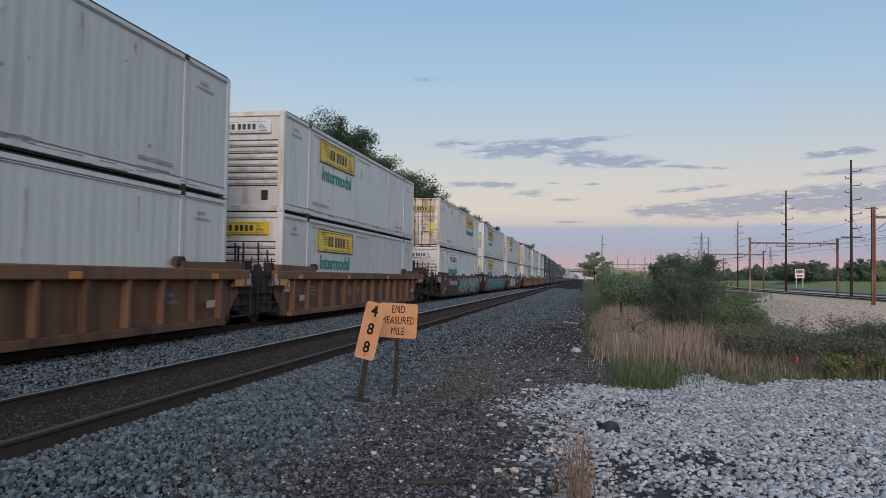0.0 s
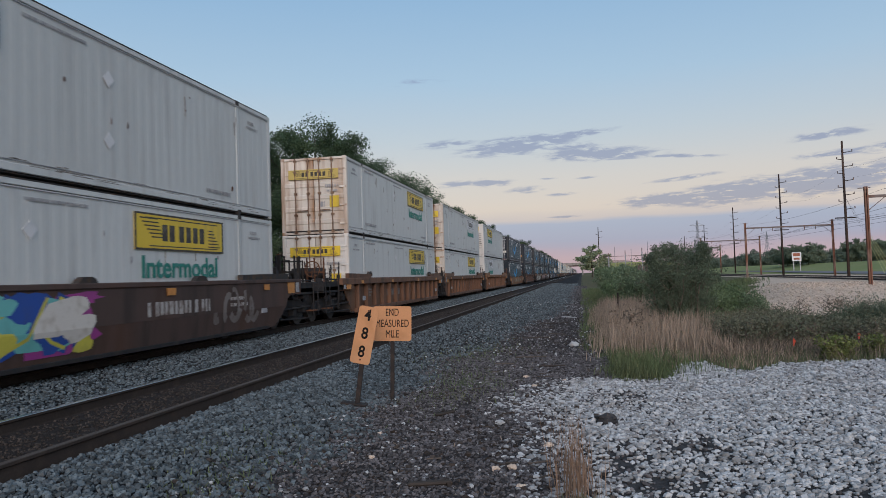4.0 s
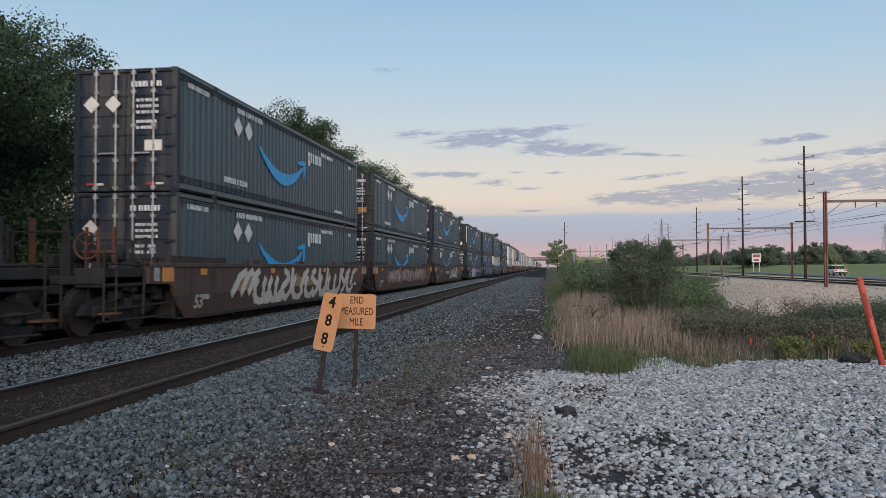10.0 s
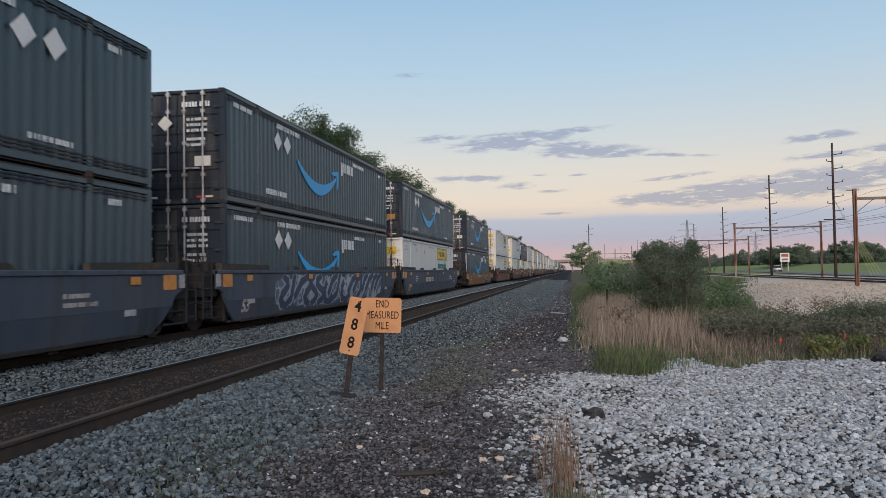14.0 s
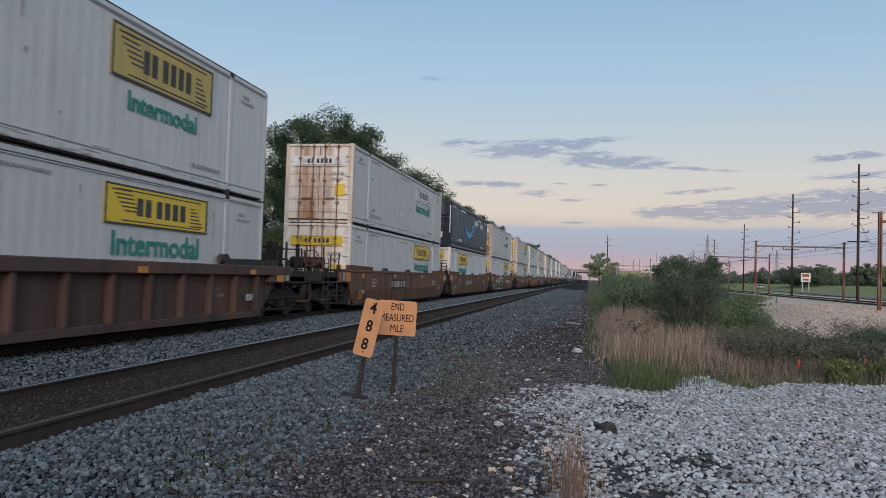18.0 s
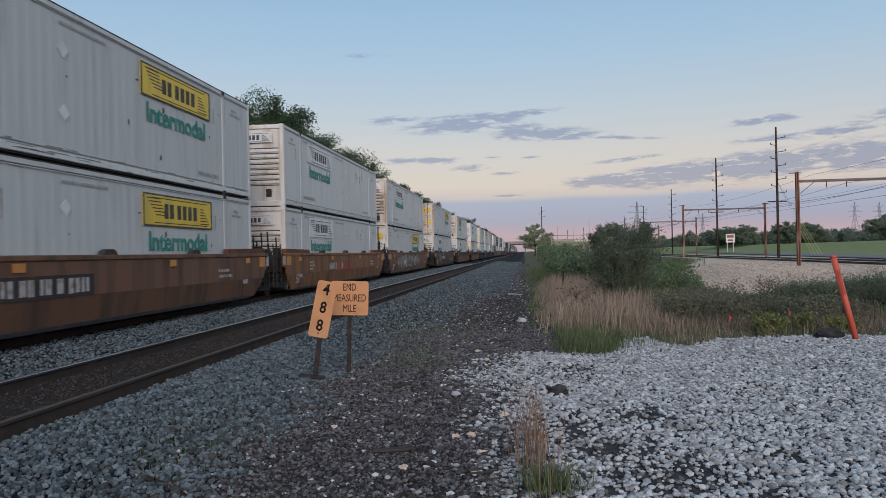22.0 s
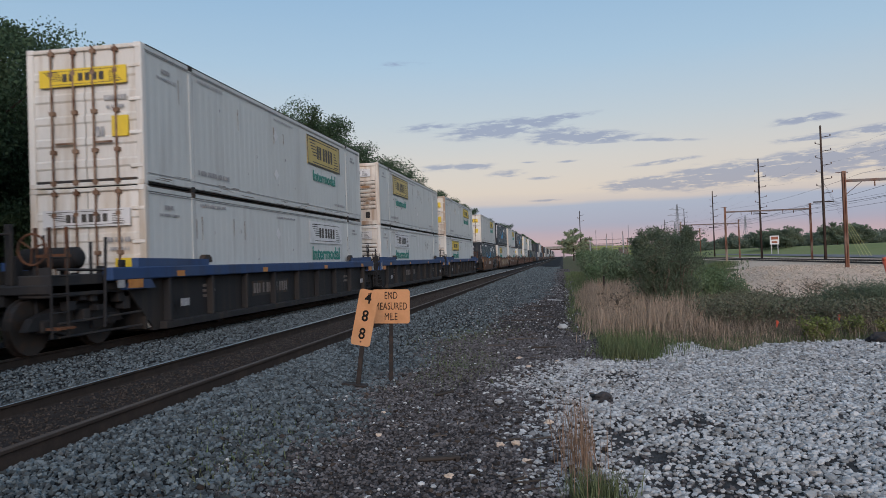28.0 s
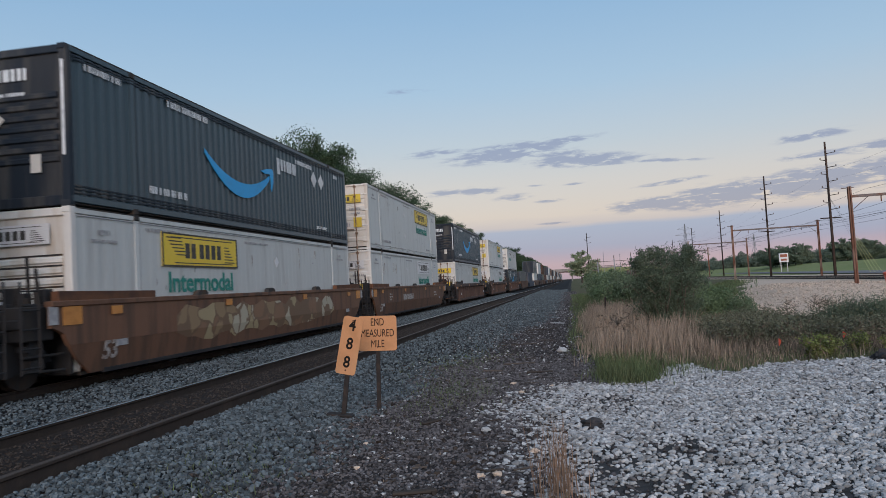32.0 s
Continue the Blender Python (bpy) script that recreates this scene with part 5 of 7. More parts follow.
    part("floor", Shape().box(-1.34, 1.34, 0.1, CL - 0.1, 0.13, 0.185), M["sooty"], car)
    for k in range(2):
        y = 3.0 + k * (CL - 6.0)
        part("cross_bearer", Shape().box(-1.36, 1.36, y - 0.12, y + 0.12, 0.06, 0.14), M["sooty"], car)
    for y, d, kind in ((0.0, -1, near), (CL, 1, far)):
        reach = 1.35 if kind == "joint" else 2.95
        a, b = sorted((y + d * 0.12, y + d * reach))
        part("end_platform", Shape().box(-1.36, 1.36, a, b, 1.0, 1.16, 0.02), M["sooty"], car)
        part("end_bulkhead", Shape().box(-1.34, 1.34, *sorted((y + d * 0.10, y + d * 0.16)), 0.18, 1.30), M["sooty"], car)
        # ladder, grab irons and stakes on the platform
        x, e = 1.46, y + d * (reach - 0.12)
        lad = Shape()
        for q in (e - 0.2, e + 0.2):
            lad.tube((x, q, 0.30), (x, q, 1.75), 0.018, n=6)
        for k in range(5):
            lad.tube((x, e - 0.2, 0.4 + 0.3 * k), (x, e + 0.2, 0.4 + 0.3 * k), 0.015, n=6)
        part("ladder", lad, M["sooty"], car, "sooty grab-iron ladder")
        part("rail_stand", Shape().tube((0.6, e, 1.1), (0.6, e, 2.05), 0.03, n=6).tube((-0.6, e, 1.1), (-0.6, e, 2.05), 0.03, n=6).tube((-0.6, e, 2.02), (0.6, e, 2.02), 0.022, n=6), M["sooty"], car, "handrail of sooty pipe")
        if kind == "end":
            truck(car, y + d * 1.85)
            part("coupler", Shape().box(-0.14, 0.14, *sorted((y + d * 2.6, y + d * 3.62)), 0.66, 0.92, 0.03), M["sooty"], car, "sooty coupler")
            d < 0 and part("air_hose", Shape().tube((0.25, y + d * 3.0, 0.85), (0.3, y + d * 3.4, 0.35), 0.03, n=6), M["sooty"], car)
            if d < 0:
                rim, n, c = Shape(), 18, y + d * 2.73
                v = [(0.9 + (0.26 + 0.02 * math.cos(b)) * math.cos(a), c + 0.02 * math.sin(b), 1.75 + (0.26 + 0.02 * math.cos(b)) * math.sin(a))
                     for a in [2 * math.pi * k / n for k in range(n)] for b in [2 * math.pi * q / 6 for q in range(6)]]
                rim.add(v, [(k * 6 + q, k * 6 + (q + 1) % 6, (k + 1) % n * 6 + (q + 1) % 6, (k + 1) % n * 6 + q) for k in range(n) for q in range(6)])
                wheel = part("brake_wheel", rim, M["rust"], car, "rusty brake wheel")
                spokes = Shape()
                for a in (0.4, 2.5, 4.6):
                    spokes.tube((0.9, c, 1.75), (0.9 + 0.25 * math.cos(a), c, 1.75 + 0.25 * math.sin(a)), 0.014, n=6)
                stuff_part("spokes", spokes, M["rust"], wheel)
            part("stake", Shape().box(0.30, 0.42, *sorted((y + d * 2.55, y + d * 2.63)), 1.16, 2.2, 0.01), M["sooty"], car, "sooty upright stake")
            d < 0 and part("stake", Shape().box(-0.42, -0.30, *sorted((y + d * 2.55, y + d * 2.63)), 1.16, 2.3, 0.01), M["rust"], car, "rusty upright stake")
            part("step", Shape().box(1.25, 1.5, *sorted((y + d * 2.5, y + d * 2.9)), 0.42, 0.46), M["rust"], car)
    if near == "joint":
        truck(car, -1.6)
        part("joint_casting", Shape().box(-0.4, 0.4, -2.1, -1.1, 0.72, 0.98, 0.05), M["sooty"], car)
    # plates and numbers
    for y in (0.9, 5.4, 10.6, 15.2):
        part("reflector", Shape().box(1.531, 1.536, y - 0.16, y + 0.16, Z1 - 0.22 if style == "ribbed" else Z1 - 0.27, Z1 - 0.10 if style == "ribbed" else Z1 - 0.12), M["reflector"], car, "small orange reflector")
    for y, d, kind in ((0.0, -1, near), (CL, 1, far)):
        machinery(car, y, d, kind, style == "smooth", 0.37 if low_side else 0.0)
    return car


def car_number(car, y, z, seed, style):
    ink = M["faded_mark"] if style == "smooth" else M["dust_mark"]
    x = 1.502 if style == "smooth" else 1.342
    z = max(z, 0.74) if style == "smooth" else z
    part("number_plate", Shape().box(x - 0.002, x + 0.003, y - 0.08, y + 2.5, z - 0.06, z + 0.34), M["seam"], car) if seed % 3 == 0 else None
    stuff_part("marking", bars([(y, z, 2.4, 0.28)], x + 0.004, seed), ink, car)
    stuff_part("marking", bars([(2.2, z + 0.3, 0.5, 0.07), (2.2, z + 0.18, 0.6, 0.07), (2.2, z + 0.06, 0.4, 0.07), (13.2, z + 0.2, 0.7, 0.08), (13.2, z + 0.05, 0.9, 0.08)], x + 0.001, seed + 5), ink, car)


def blob_letters(car, y0, y1, seed, rim="label_white", fill="black_paint"):
    """Fat sprayed letters that cannot be read: black lobes with white rims."""
    rng = random.Random(seed)
    lobes, y = [], y0
    while y < y1:
        for z in (0.42, 0.72, 1.02):
            if rng.random() < 0.9:
                lobes.append((y + rng.uniform(-0.15, 0.15), z + rng.uniform(-0.06, 0.06), rng.uniform(0.15, 0.36), rng.uniform(0.15, 0.25)))
        y += rng.uniform(0.5, 0.8)
    for mat, grow, proud in ((rim, 0.11, 0.006), (fill, 0.0, 0.012)):
        s = Shape()
        for k, (cy, cz, a, b) in enumerate(lobes):
            ring = [(cy + (a + grow) * math.cos(q * math.pi / 8), max(0.22, min(1.32, cz + (b + grow) * math.sin(q * math.pi / 8)))) for q in range(16)]
            on_side(s, ring, proud + 0.0001 * k)
        tagged(part("spray_paint", s, M[mat], car, "fat sprayed letter shapes"), kind="stuff")


def flecks(car, y0, y1, seed, n=26):
    """Pale highlights on sprayed letters."""
    rng = random.Random(seed)
    s = Shape()
    for k in range(n):
        y, z, w, h = rng.uniform(y0, y1), rng.uniform(0.4, 1.15), rng.uniform(0.12, 0.4), rng.uniform(0.025, 0.05)
        on_side(s, [(y, z), (y + w, z + rng.uniform(-0.04, 0.1)), (y + w, z + h), (y + 0.04, z + h)], 0.010)
    tagged(part("spray_paint", s, M["pale_mark"], car, "pale sprayed highlights"), kind="stuff")


def sprayed(car, paint, y0, y1, seed, low=0.40, high=1.26):
    """A sprayed field with a ragged outline on a smooth side."""
    rng = random.Random(seed)
    n = 26
    up = [(y0 + (y1 - y0) * k / n, high - rng.uniform(0, 0.22) - (0.25 if k in (0, n) else 0)) for k in range(n + 1)]
    down = [(y0 + (y1 - y0) * k / n, low + rng.uniform(0, 0.18) + (0.2 if k in (0, n) else 0)) for k in range(n + 1)]
    s = Shape()
    fold = [(y, FOLD) for y, z in up]
    v = [(side_x(z) + 0.005, y, z) for row in (down, fold, up) for y, z in row]
    s.add(v, [(r * (n + 1) + k, r * (n + 1) + k + 1, (r + 1) * (n + 1) + k + 1, (r + 1) * (n + 1) + k) for r in (0, 1) for k in range(n)])
    part("spray_paint", s, M[paint], car, "sprayed graffiti shapes")


def strokes(car, mat, y0, y1, seed, lean=0.25):
    """Sprayed letters that cannot be read: bent, leaning strokes of uneven width."""
    rng = random.Random(seed)
    s, y, turn = Shape(), y0, 0
    while y < y1:
        for _ in range(rng.choice((1, 2, 2))):
            h, z = rng.uniform(0.68, 0.95), rng.uniform(0.30, 0.40)
            start, sweep, r = rng.uniform(-2.6, -0.4), rng.choice((-1, 1)) * rng.uniform(1.2, 3.6), rng.uniform(0.14, 0.30)
            n, w = 9, rng.uniform(0.045, 0.085)
            mid = [(y + r * math.cos(start + sweep * q / n) + lean * h * q / n, z + h * (0.5 + 0.5 * math.sin(start + sweep * q / n) * (0.6 + 0.4 * q / n))) for q in range(n + 1)]
            for a, b in zip(mid[:-1], mid[1:]):
                dy, dz = b[0] - a[0], b[1] - a[1]
                size = math.hypot(dy, dz) + 1e-6
                ny, nz = -dz / size * w, dy / size * w
                ey, ez = dy / size * 0.4 * w, dz / size * 0.4 * w
                ring = [(a[0] - ey + ny, a[1] - ez + nz), (b[0] + ey + ny, b[1] + ez + nz), (b[0] + ey - ny, b[1] + ez - nz), (a[0] - ey - ny, a[1] - ez - nz)]
                on_side(s, [(u, max(0.26, min(1.31, v))) for u, v in ring], 0.009 + 0.00002 * (turn % 60))
                turn += 1
        y += rng.uniform(0.30, 0.5)
    tagged(part("spray_paint", s, M[mat], car, "sprayed graffiti strokes"), kind="stuff")


def spray_strokes(car, y0, y1, seed, layers, low=0.26, high=1.31, wide=1.15):
    """Wide sprayed strokes without meaning: slashes, waves and hooks in layers of (paint, half width)."""
    rng = random.Random(seed)
    lines, y = [], y0
    tall = high - low
    while y < y1:
        w = wide * rng.uniform(0.55, 0.95)
        kind, flip = rng.randrange(4), rng.choice((-1, 1))
        mid, reach = (low + high) / 2, 0.40 * tall
        if kind == 0:                                       # a slash that bends at its foot
            lines.append([(y + 0.55 * w, mid + reach), (y + 0.2 * w, mid - 0.5 * reach), (y - 0.25 * w, mid - reach)])
        elif kind == 1:                                     # a long wave
            lines.append([(y + w * (0.35 + 0.35 * flip * math.sin(q * 0.95)), mid + reach * (1 - q / 3.5)) for q in range(8)])
        elif kind == 2:                                     # a low hook
            lines.append([(y + w * (0.5 + 0.5 * math.cos(2.2 + 0.6 * q)), mid - 0.1 * tall + 0.8 * reach * math.sin(2.2 + 0.6 * q)) for q in range(7)])
        else:                                               # a high, leaning stroke
            lines.append([(y, mid - 0.3 * reach), (y + 0.5 * w, mid + 0.6 * reach), (y + 1.0 * w, mid + reach)])
        y += w * rng.uniform(0.5, 0.85)
    for n, (mat, half) in enumerate(layers):
        s, turn = Shape(), 0
        for line in lines:
            for p, q in zip(line[:-1], line[1:]):
                dy, dz = q[0] - p[0], q[1] - p[1]
                size = math.hypot(dy, dz) + 1e-6
                ny, nz, ey, ez = -dz / size * half, dy / size * half, dy / size * half * 0.8, dz / size * half * 0.8
                ring = [(p[0] - ey + ny, p[1] - ez + nz), (q[0] + ey + ny, q[1] + ez + nz), (q[0] + ey - ny, q[1] + ez - nz), (p[0] - ey - ny, p[1] - ez - nz)]
                on_side(s, [(u, max(low, min(high, v))) for u, v in ring], 0.007 + 0.004 * n + 0.00003 * turn)
                turn += 1
        tagged(part("spray_paint", s, M[mat], car, "wide sprayed strokes"), kind="stuff")


def splashes(car, y0, y1, seed, mats, n=9, low=0.28, high=1.32):
    """Large sprayed fields of several colours, one over the other."""
    rng = random.Random(seed)
    for j, mat in enumerate(mats):
        s = Shape()
        for k in range(n):
            cy, cz, a, b = rng.uniform(y0, y1), rng.uniform(low + 0.1, high - 0.1), rng.uniform(0.25, 0.8), rng.uniform(0.10, 0.34)
            ring = []
            for q in range(14):
                t, f = q * math.pi / 7, rng.uniform(0.7, 1.15)
                ring.append((cy + a * f * math.cos(t) + 0.5 * b * f * math.sin(t), max(low, min(high, cz + b * f * math.sin(t)))))
            on_side(s, ring, 0.006 + 0.0015 * j + 0.00004 * k)
        tagged(part("spray_paint", s, M[mat], car, "sprayed fields of colour"), kind="stuff")


# ---- the train: place of each well along it, its build, and its two boxes ----
# (place, style, colour, near end, far end, lower box, upper box, sprayed paint)
# box: w or n (white, navy), N or D (nose or doors towards -y), side panel, end panel, rust
WELLS = [
    (0.00, "ribbed", "brown", "joint", "joint", "wNyy0", "wNyw0", ""),
    (19.40, "ribbed", "brown", "joint", "end", "wNyy0", "wNyw0", "53"),
    (42.40, "smooth", "red_brown", "end", "joint", "wNww0", "wDyg1", "tealA"),
    (61.70, "smooth", "red_brown", "joint", "joint", "wNyw0", "wNgw0", "tealB"),
    (81.05, "smooth", "red_brown", "joint", "end", "wDyw0", "wNyw1", "pink"),
    (104.00, "ribbed", "brown", "end", "joint", "wDyy0", "wDyg1", ""),
    (123.30, "ribbed", "brown", "joint", "joint", "wDyy1", "wDwy1", ""),
    (142.55, "ribbed", "orange_brown", "joint", "end", "wNww0", "wNyy0", ""),
    (165.90, "smooth", "orange_brown", "end", "end", "nN", "nD", "creamA"),
    (189.35, "ribbed", "red_brown", "end", "end", "nD", "nD", ""),
    (212.80, "smooth", "red_brown", "end", "joint", "nD", "nD", "whiteA"),
    (232.20, "smooth", "red_brown", "joint", "joint", "nD", "nD", "rose"),
    (251.60, "smooth", "red_brown", "joint", "end", "nD", "nD", "whiteB"),
    (275.00, "smooth", "slate", "end", "joint", "nD", "nN", "whiteC"),
    (294.35, "smooth", "slate", "joint", "joint", "nD", "nD", "blue"),
    (313.70, "smooth", "slate", "joint", "end", "wDyy0", "nD", ""),
    (337.05, "smooth", "orange_brown", "end", "end", "nN", "nD", "blackA"),
    (360.50, "ribbed", "red_brown", "end", "end", "wDyy0", "wDgy0", ""),
    (383.90, "smooth", "brown", "end", "joint", "wDyy0", "wDww1", "num"),
    (403.25, "smooth", "brown", "joint", "joint", "wNyy0", "nN", ""),
    (422.60, "smooth", "brown", "joint", "end", "wDyy1", "wDww1", "bwA"),
    (446.05, "smooth", "brown", "end", "joint", "wDyy1", "wDyy1", "num"),
    (465.40, "smooth", "orange_brown", "joint", "joint", "wNww0", "wNww0", "num"),
    (484.75, "smooth", "brown", "joint", "end", "wDyy0", "wNww1", "greyA"),
    (508.15, "smooth", "red_brown", "end", "end", "wNww0", "wDyy1", "greyB"),
    (531.55, "ribbed", "red_brown", "end", "end", "wNww0", "wNgg1", ""),
    (554.95, "ribbed", "red_brown", "end", "end", "wNyy0", "wNww0", ""),
    (578.30, "ribbed", "royal", "end", "joint", "wDww0", "wDgy0", "num"),
    (597.65, "ribbed", "royal", "joint", "joint", "wNww0", "wNgw1", "num"),
    (617.00, "ribbed", "royal", "joint", "end", "wNyw0", "wDyy1", "num"),
    (640.45, "smooth", "brown", "end", "joint", "nN", "wDyy0", "blackB"),
    (659.80, "smooth", "brown", "joint", "joint", "wNyw0", "nN", "creamB"),
    (679.15, "smooth", "brown", "joint", "end", "wDww0", "wDyy0", ""),
    (702.55, "ribbed", "red_brown", "end", "end", "wDyy0", "nN", ""),
    (725.95, "ribbed", "red_brown", "end", "end", "wDww0", "wDyy0", ""),
    (749.40, "ribbed", "red_brown", "end", "end", "nD", "wNww0", ""),
    (772.80, "plain", "brown", "", "", "p_navy", "", ""),
    (796.20, "plain", "slate", "", "", "p_slate", "", ""),
    (819.60, "plain", "brown", "", "", "p_white", "p_navy", ""),
    (843.00, "plain", "red_brown", "", "", "p_slate", "p_white", ""),
    (866.40, "plain", "brown", "", "", "p_navy", "p_rust", ""),
    (889.80, "plain", "slate", "", "", "p_rust", "", ""),
    (913.20, "plain", "brown", "", "", "p_white", "p_slate", ""),
    (936.60, "plain", "red_brown", "", "", "p_navy", "p_white", ""),
    (960.00, "plain", "brown", "", "", "p_white", "p_brown", ""),
    (983.40, "plain", "slate", "", "", "p_brown", "", ""),
    (1006.80, "plain", "brown", "", "", "p_white", "p_navy", ""),
    (1030.20, "plain", "red_brown", "", "", "p_slate", "p_white", ""),
    (1053.60, "plain", "brown", "", "", "p_navy", "p_rust", ""),
    (1077.00, "plain", "slate", "", "", "p_rust", "", ""),
    (1100.40, "plain", "brown", "", "", "p_white", "p_slate", ""),
    (1123.80, "plain", "red_brown", "", "", "p_navy", "p_white", ""),
    (1147.20, "plain", "brown", "", "", "p_white", "p_brown", ""),
    (1170.60, "plain", "slate", "", "", "p_brown", "", ""),
    (1194.00, "plain", "brown", "", "", "p_white", "p_navy", ""),
    (1217.40, "plain", "red_brown", "", "", "p_slate", "p_white", ""),
    (1240.80, "plain", "brown", "", "", "p_navy", "p_rust", ""),
    (1264.20, "plain", "slate", "", "", "p_rust", "", ""),
    (1287.60, "plain", "brown", "", "", "p_white", "p_slate", ""),
    (1311.00, "plain", "red_brown", "", "", "p_navy", "p_white", ""),
]
BOXES, CARS, TRAIN = {}, {}, []


def distance(t):
    """How far the train has run since the start, in metres."""
    return 19.36 * t + 0.0359 * t * t - 0.000242 * t ** 3


def get_box(code, seed, m):
    key = code if code[0] != "n" else code + str(seed % 2)
    if key not in BOXES and code[0] == "p":
        BOXES[key] = plain_container(code[2:])
        BOXES[key].matrix_basis = m
        return BOXES[key]
    if key not in BOXES:
        kind = {"y": "yellow", "g": "gold", "w": "label_white"}
        if code[0] == "w":
            BOXES[key] = container("white", code[1] == "N", kind[code[2]], kind[code[3]], code[4] == "1", len(BOXES) + 2)
        else:
            BOXES[key] = container("navy", code[1] == "N", "", "", False, seed % 2 + 4)
        BOXES[key].matrix_basis = m
        return BOXES[key]
    return copy_thing(BOXES[key], m)


def decorate(car, style, what, k):
    if what == "num" or what == "":
        car_number(car, 5.0, 0.62, k, style)
    elif what == "53":
        car_number(car, 5.0, 0.62, k, style)
    elif what.startswith("teal"):
        what == "tealA" and car_number(car, 2.8, 0.80, k, style)
        sprayed(car, "spray_teal" if what == "tealA" else "spray_green", 5.6 if what == "tealA" else 1.2, 15.2 if what == "tealA" else 15.3, k, *((0.40, 1.26) if what == "tealA" else (0.27, 1.32)))
        if what == "tealA":
            splashes(car, 5.8, 14.8, k, ("spray_mint", "spray_mint", "spray_ash"), 8)
            spray_strokes(car, 6.4, 13.6, k, (("black_paint", 0.20), ("spray_ash", 0.145)), 0.24, 1.33, 1.25)
        else:
            splashes(car, 1.6, 15.0, k, ("spray_violet", "spray_sky", "spray_leaf", "spray_sky", "spray_leaf"), 9)
            splashes(car, 9.0, 15.0, k + 7, ("spray_fire",), 4)
            spray_strokes(car, 2.0, 14.4, k, (("spray_cobalt", 0.06), ("spray_aqua", 0.025)), 0.3, 1.3, 1.1)
        flecks(car, 5.6 if what == "tealA" else 1.4, 14.8, k)
    elif what == "pink":
        splashes(car, 2.6, 8.0, k, ("spray_rosy", "spray_rosy", "spray_aqua", "spray_cobalt", "spray_aqua", "spray_lemon", "placard"), 7)
        spray_strokes(car, 3.0, 7.6, k + 3, (("spray_cobalt", 0.10), ("spray_lemon", 0.03)), 0.3, 1.3, 1.5)
        strokes(car, "dust_mark", 12.6, 14.6, k, 0.05)
        flecks(car, 2.6, 7.8, k, 14)
        car_number(car, 9.8, 0.75, k, style)
    elif what.startswith("cream"):
        sprayed(car, "spray_cream", 3.0, 13.4, k, 0.36, 0.98 if what == "creamA" else 1.26)
    elif what == "rose":
        sprayed(car, "spray_rose", 2.2, 14.5, k)
    elif what == "blue":
        sprayed(car, "spray_blue", 2.6, 14.2, k, 0.24, 1.34)
        spray_strokes(car, 3.0, 13.6, k, (("spray_pale", 0.19), ("spray_navy", 0.125)), 0.24, 1.34, 1.3)
    elif what == "whiteC":
        blob_letters(car, 3.4, 8.0, k, "royal", "placard")
        car_number(car, 9.4, 0.75, k, style)
    elif what.startswith("white"):
        if what == "whiteA":
            spray_strokes(car, 2.6, 14.6, k, (("spray_cream_white", 0.115),), 0.24, 1.34, 1.1)
            splashes(car, 3.0, 9.0, k + 5, ("spray_tan",), 6, 0.7, 1.15)
        else:
            strokes(car, "pale_mark", 8.0, 12.5, k, 0.5)
        car_number(car, 5.0, 0.75, k, style) if what != "whiteA" else None
    elif what == "bwA":
        blob_letters(car, 2.2, 7.6, k)
        car_number(car, 10.5, 0.75, k + 2, style)
    elif what.startswith("grey"):
        if what == "greyA":
            sprayed(car, "spray_grey", 2.4, 11.5, k)
            strokes(car, "dust_mark", 3.0, 12.0, k)
        else:
            splashes(car, 1.8, 14.6, k, ("spray_soot", "spray_khaki", "spray_soot", "spray_soot"), 6)
            spray_strokes(car, 10.6, 14.6, k, (("spray_khaki", 0.04),), 0.5, 1.2, 0.6)
            car_number(car, 4.6, 0.76, k, style)
    elif what.startswith("black"):
        car_number(car, 5.2, 0.76, k, style)
        if what == "blackA":
            spray_strokes(car, 10.4, 13.6, k, (("spray_ash", 0.20), ("black_paint", 0.07)), 0.22, 1.0, 0.7)
        else:
            spray_strokes(car, 9.8, 14.2, k, (("spray_pale", 0.22), ("black_paint", 0.165)), 0.22, 1.34, 1.0)
    if k == 22:
        emblem = Shape()
        for y in (6.2, 7.3, 8.4):
            on_side(emblem, [(y, 0.56), (y + 0.8, 0.56), (y + 0.8, 1.05), (y, 1.05)], 0.011)
        stuff_part("emblem", emblem, M["faded_red"], car, "faded red emblem blocks")
    if style == "smooth" or what == "53":
        n = part("number", lettering("53", 0.46, M["faded_mark"] if k % 3 else M["reflector"], 0.01), None, car)
        n.location = (side_x(0.5) + 0.006 if style == "smooth" else 1.508, 0.75 if what != "53" else -0.05, 0.5 if style == "smooth" else 0.98)
        n.rotation_euler = (0, math.atan(0.17) if style == "smooth" else 0, 0)


def build_train():
    for k, (place, style, colour, near, far, low, high, what) in enumerate(WELLS):
        key = (style, colour, near, far)
        m = pose(TRAIN_X, place, RAIL)
        if key not in CARS:
            CARS[key] = well_car(*key) if style != "plain" else plain_car(colour)
            CARS[key].matrix_basis = m
            car = CARS[key]
        else:
            car = copy_thing(CARS[key], m)
        TRAIN.append((car, place, 0.0, what, style, k))
        if low:
            TRAIN.append((get_box(low, k, pose(TRAIN_X, place, RAIL + 0.19)), place, 0.19, None, None, k))
        if high:
            TRAIN.append((get_box(high, k + 1, pose(TRAIN_X, place, RAIL + 0.19 + CH)), place, 0.19 + CH, None, None, k))
    for car, place, up, what, style, k in TRAIN:
        if what is not None and style != "plain":
            decorate(car, style, what, k)


build_train()

# ---- electric line, poles, road and distance ----
def line_x(y):
    """Centre of the electric line's two tracks."""
    return 27.2 + 0.018 * y


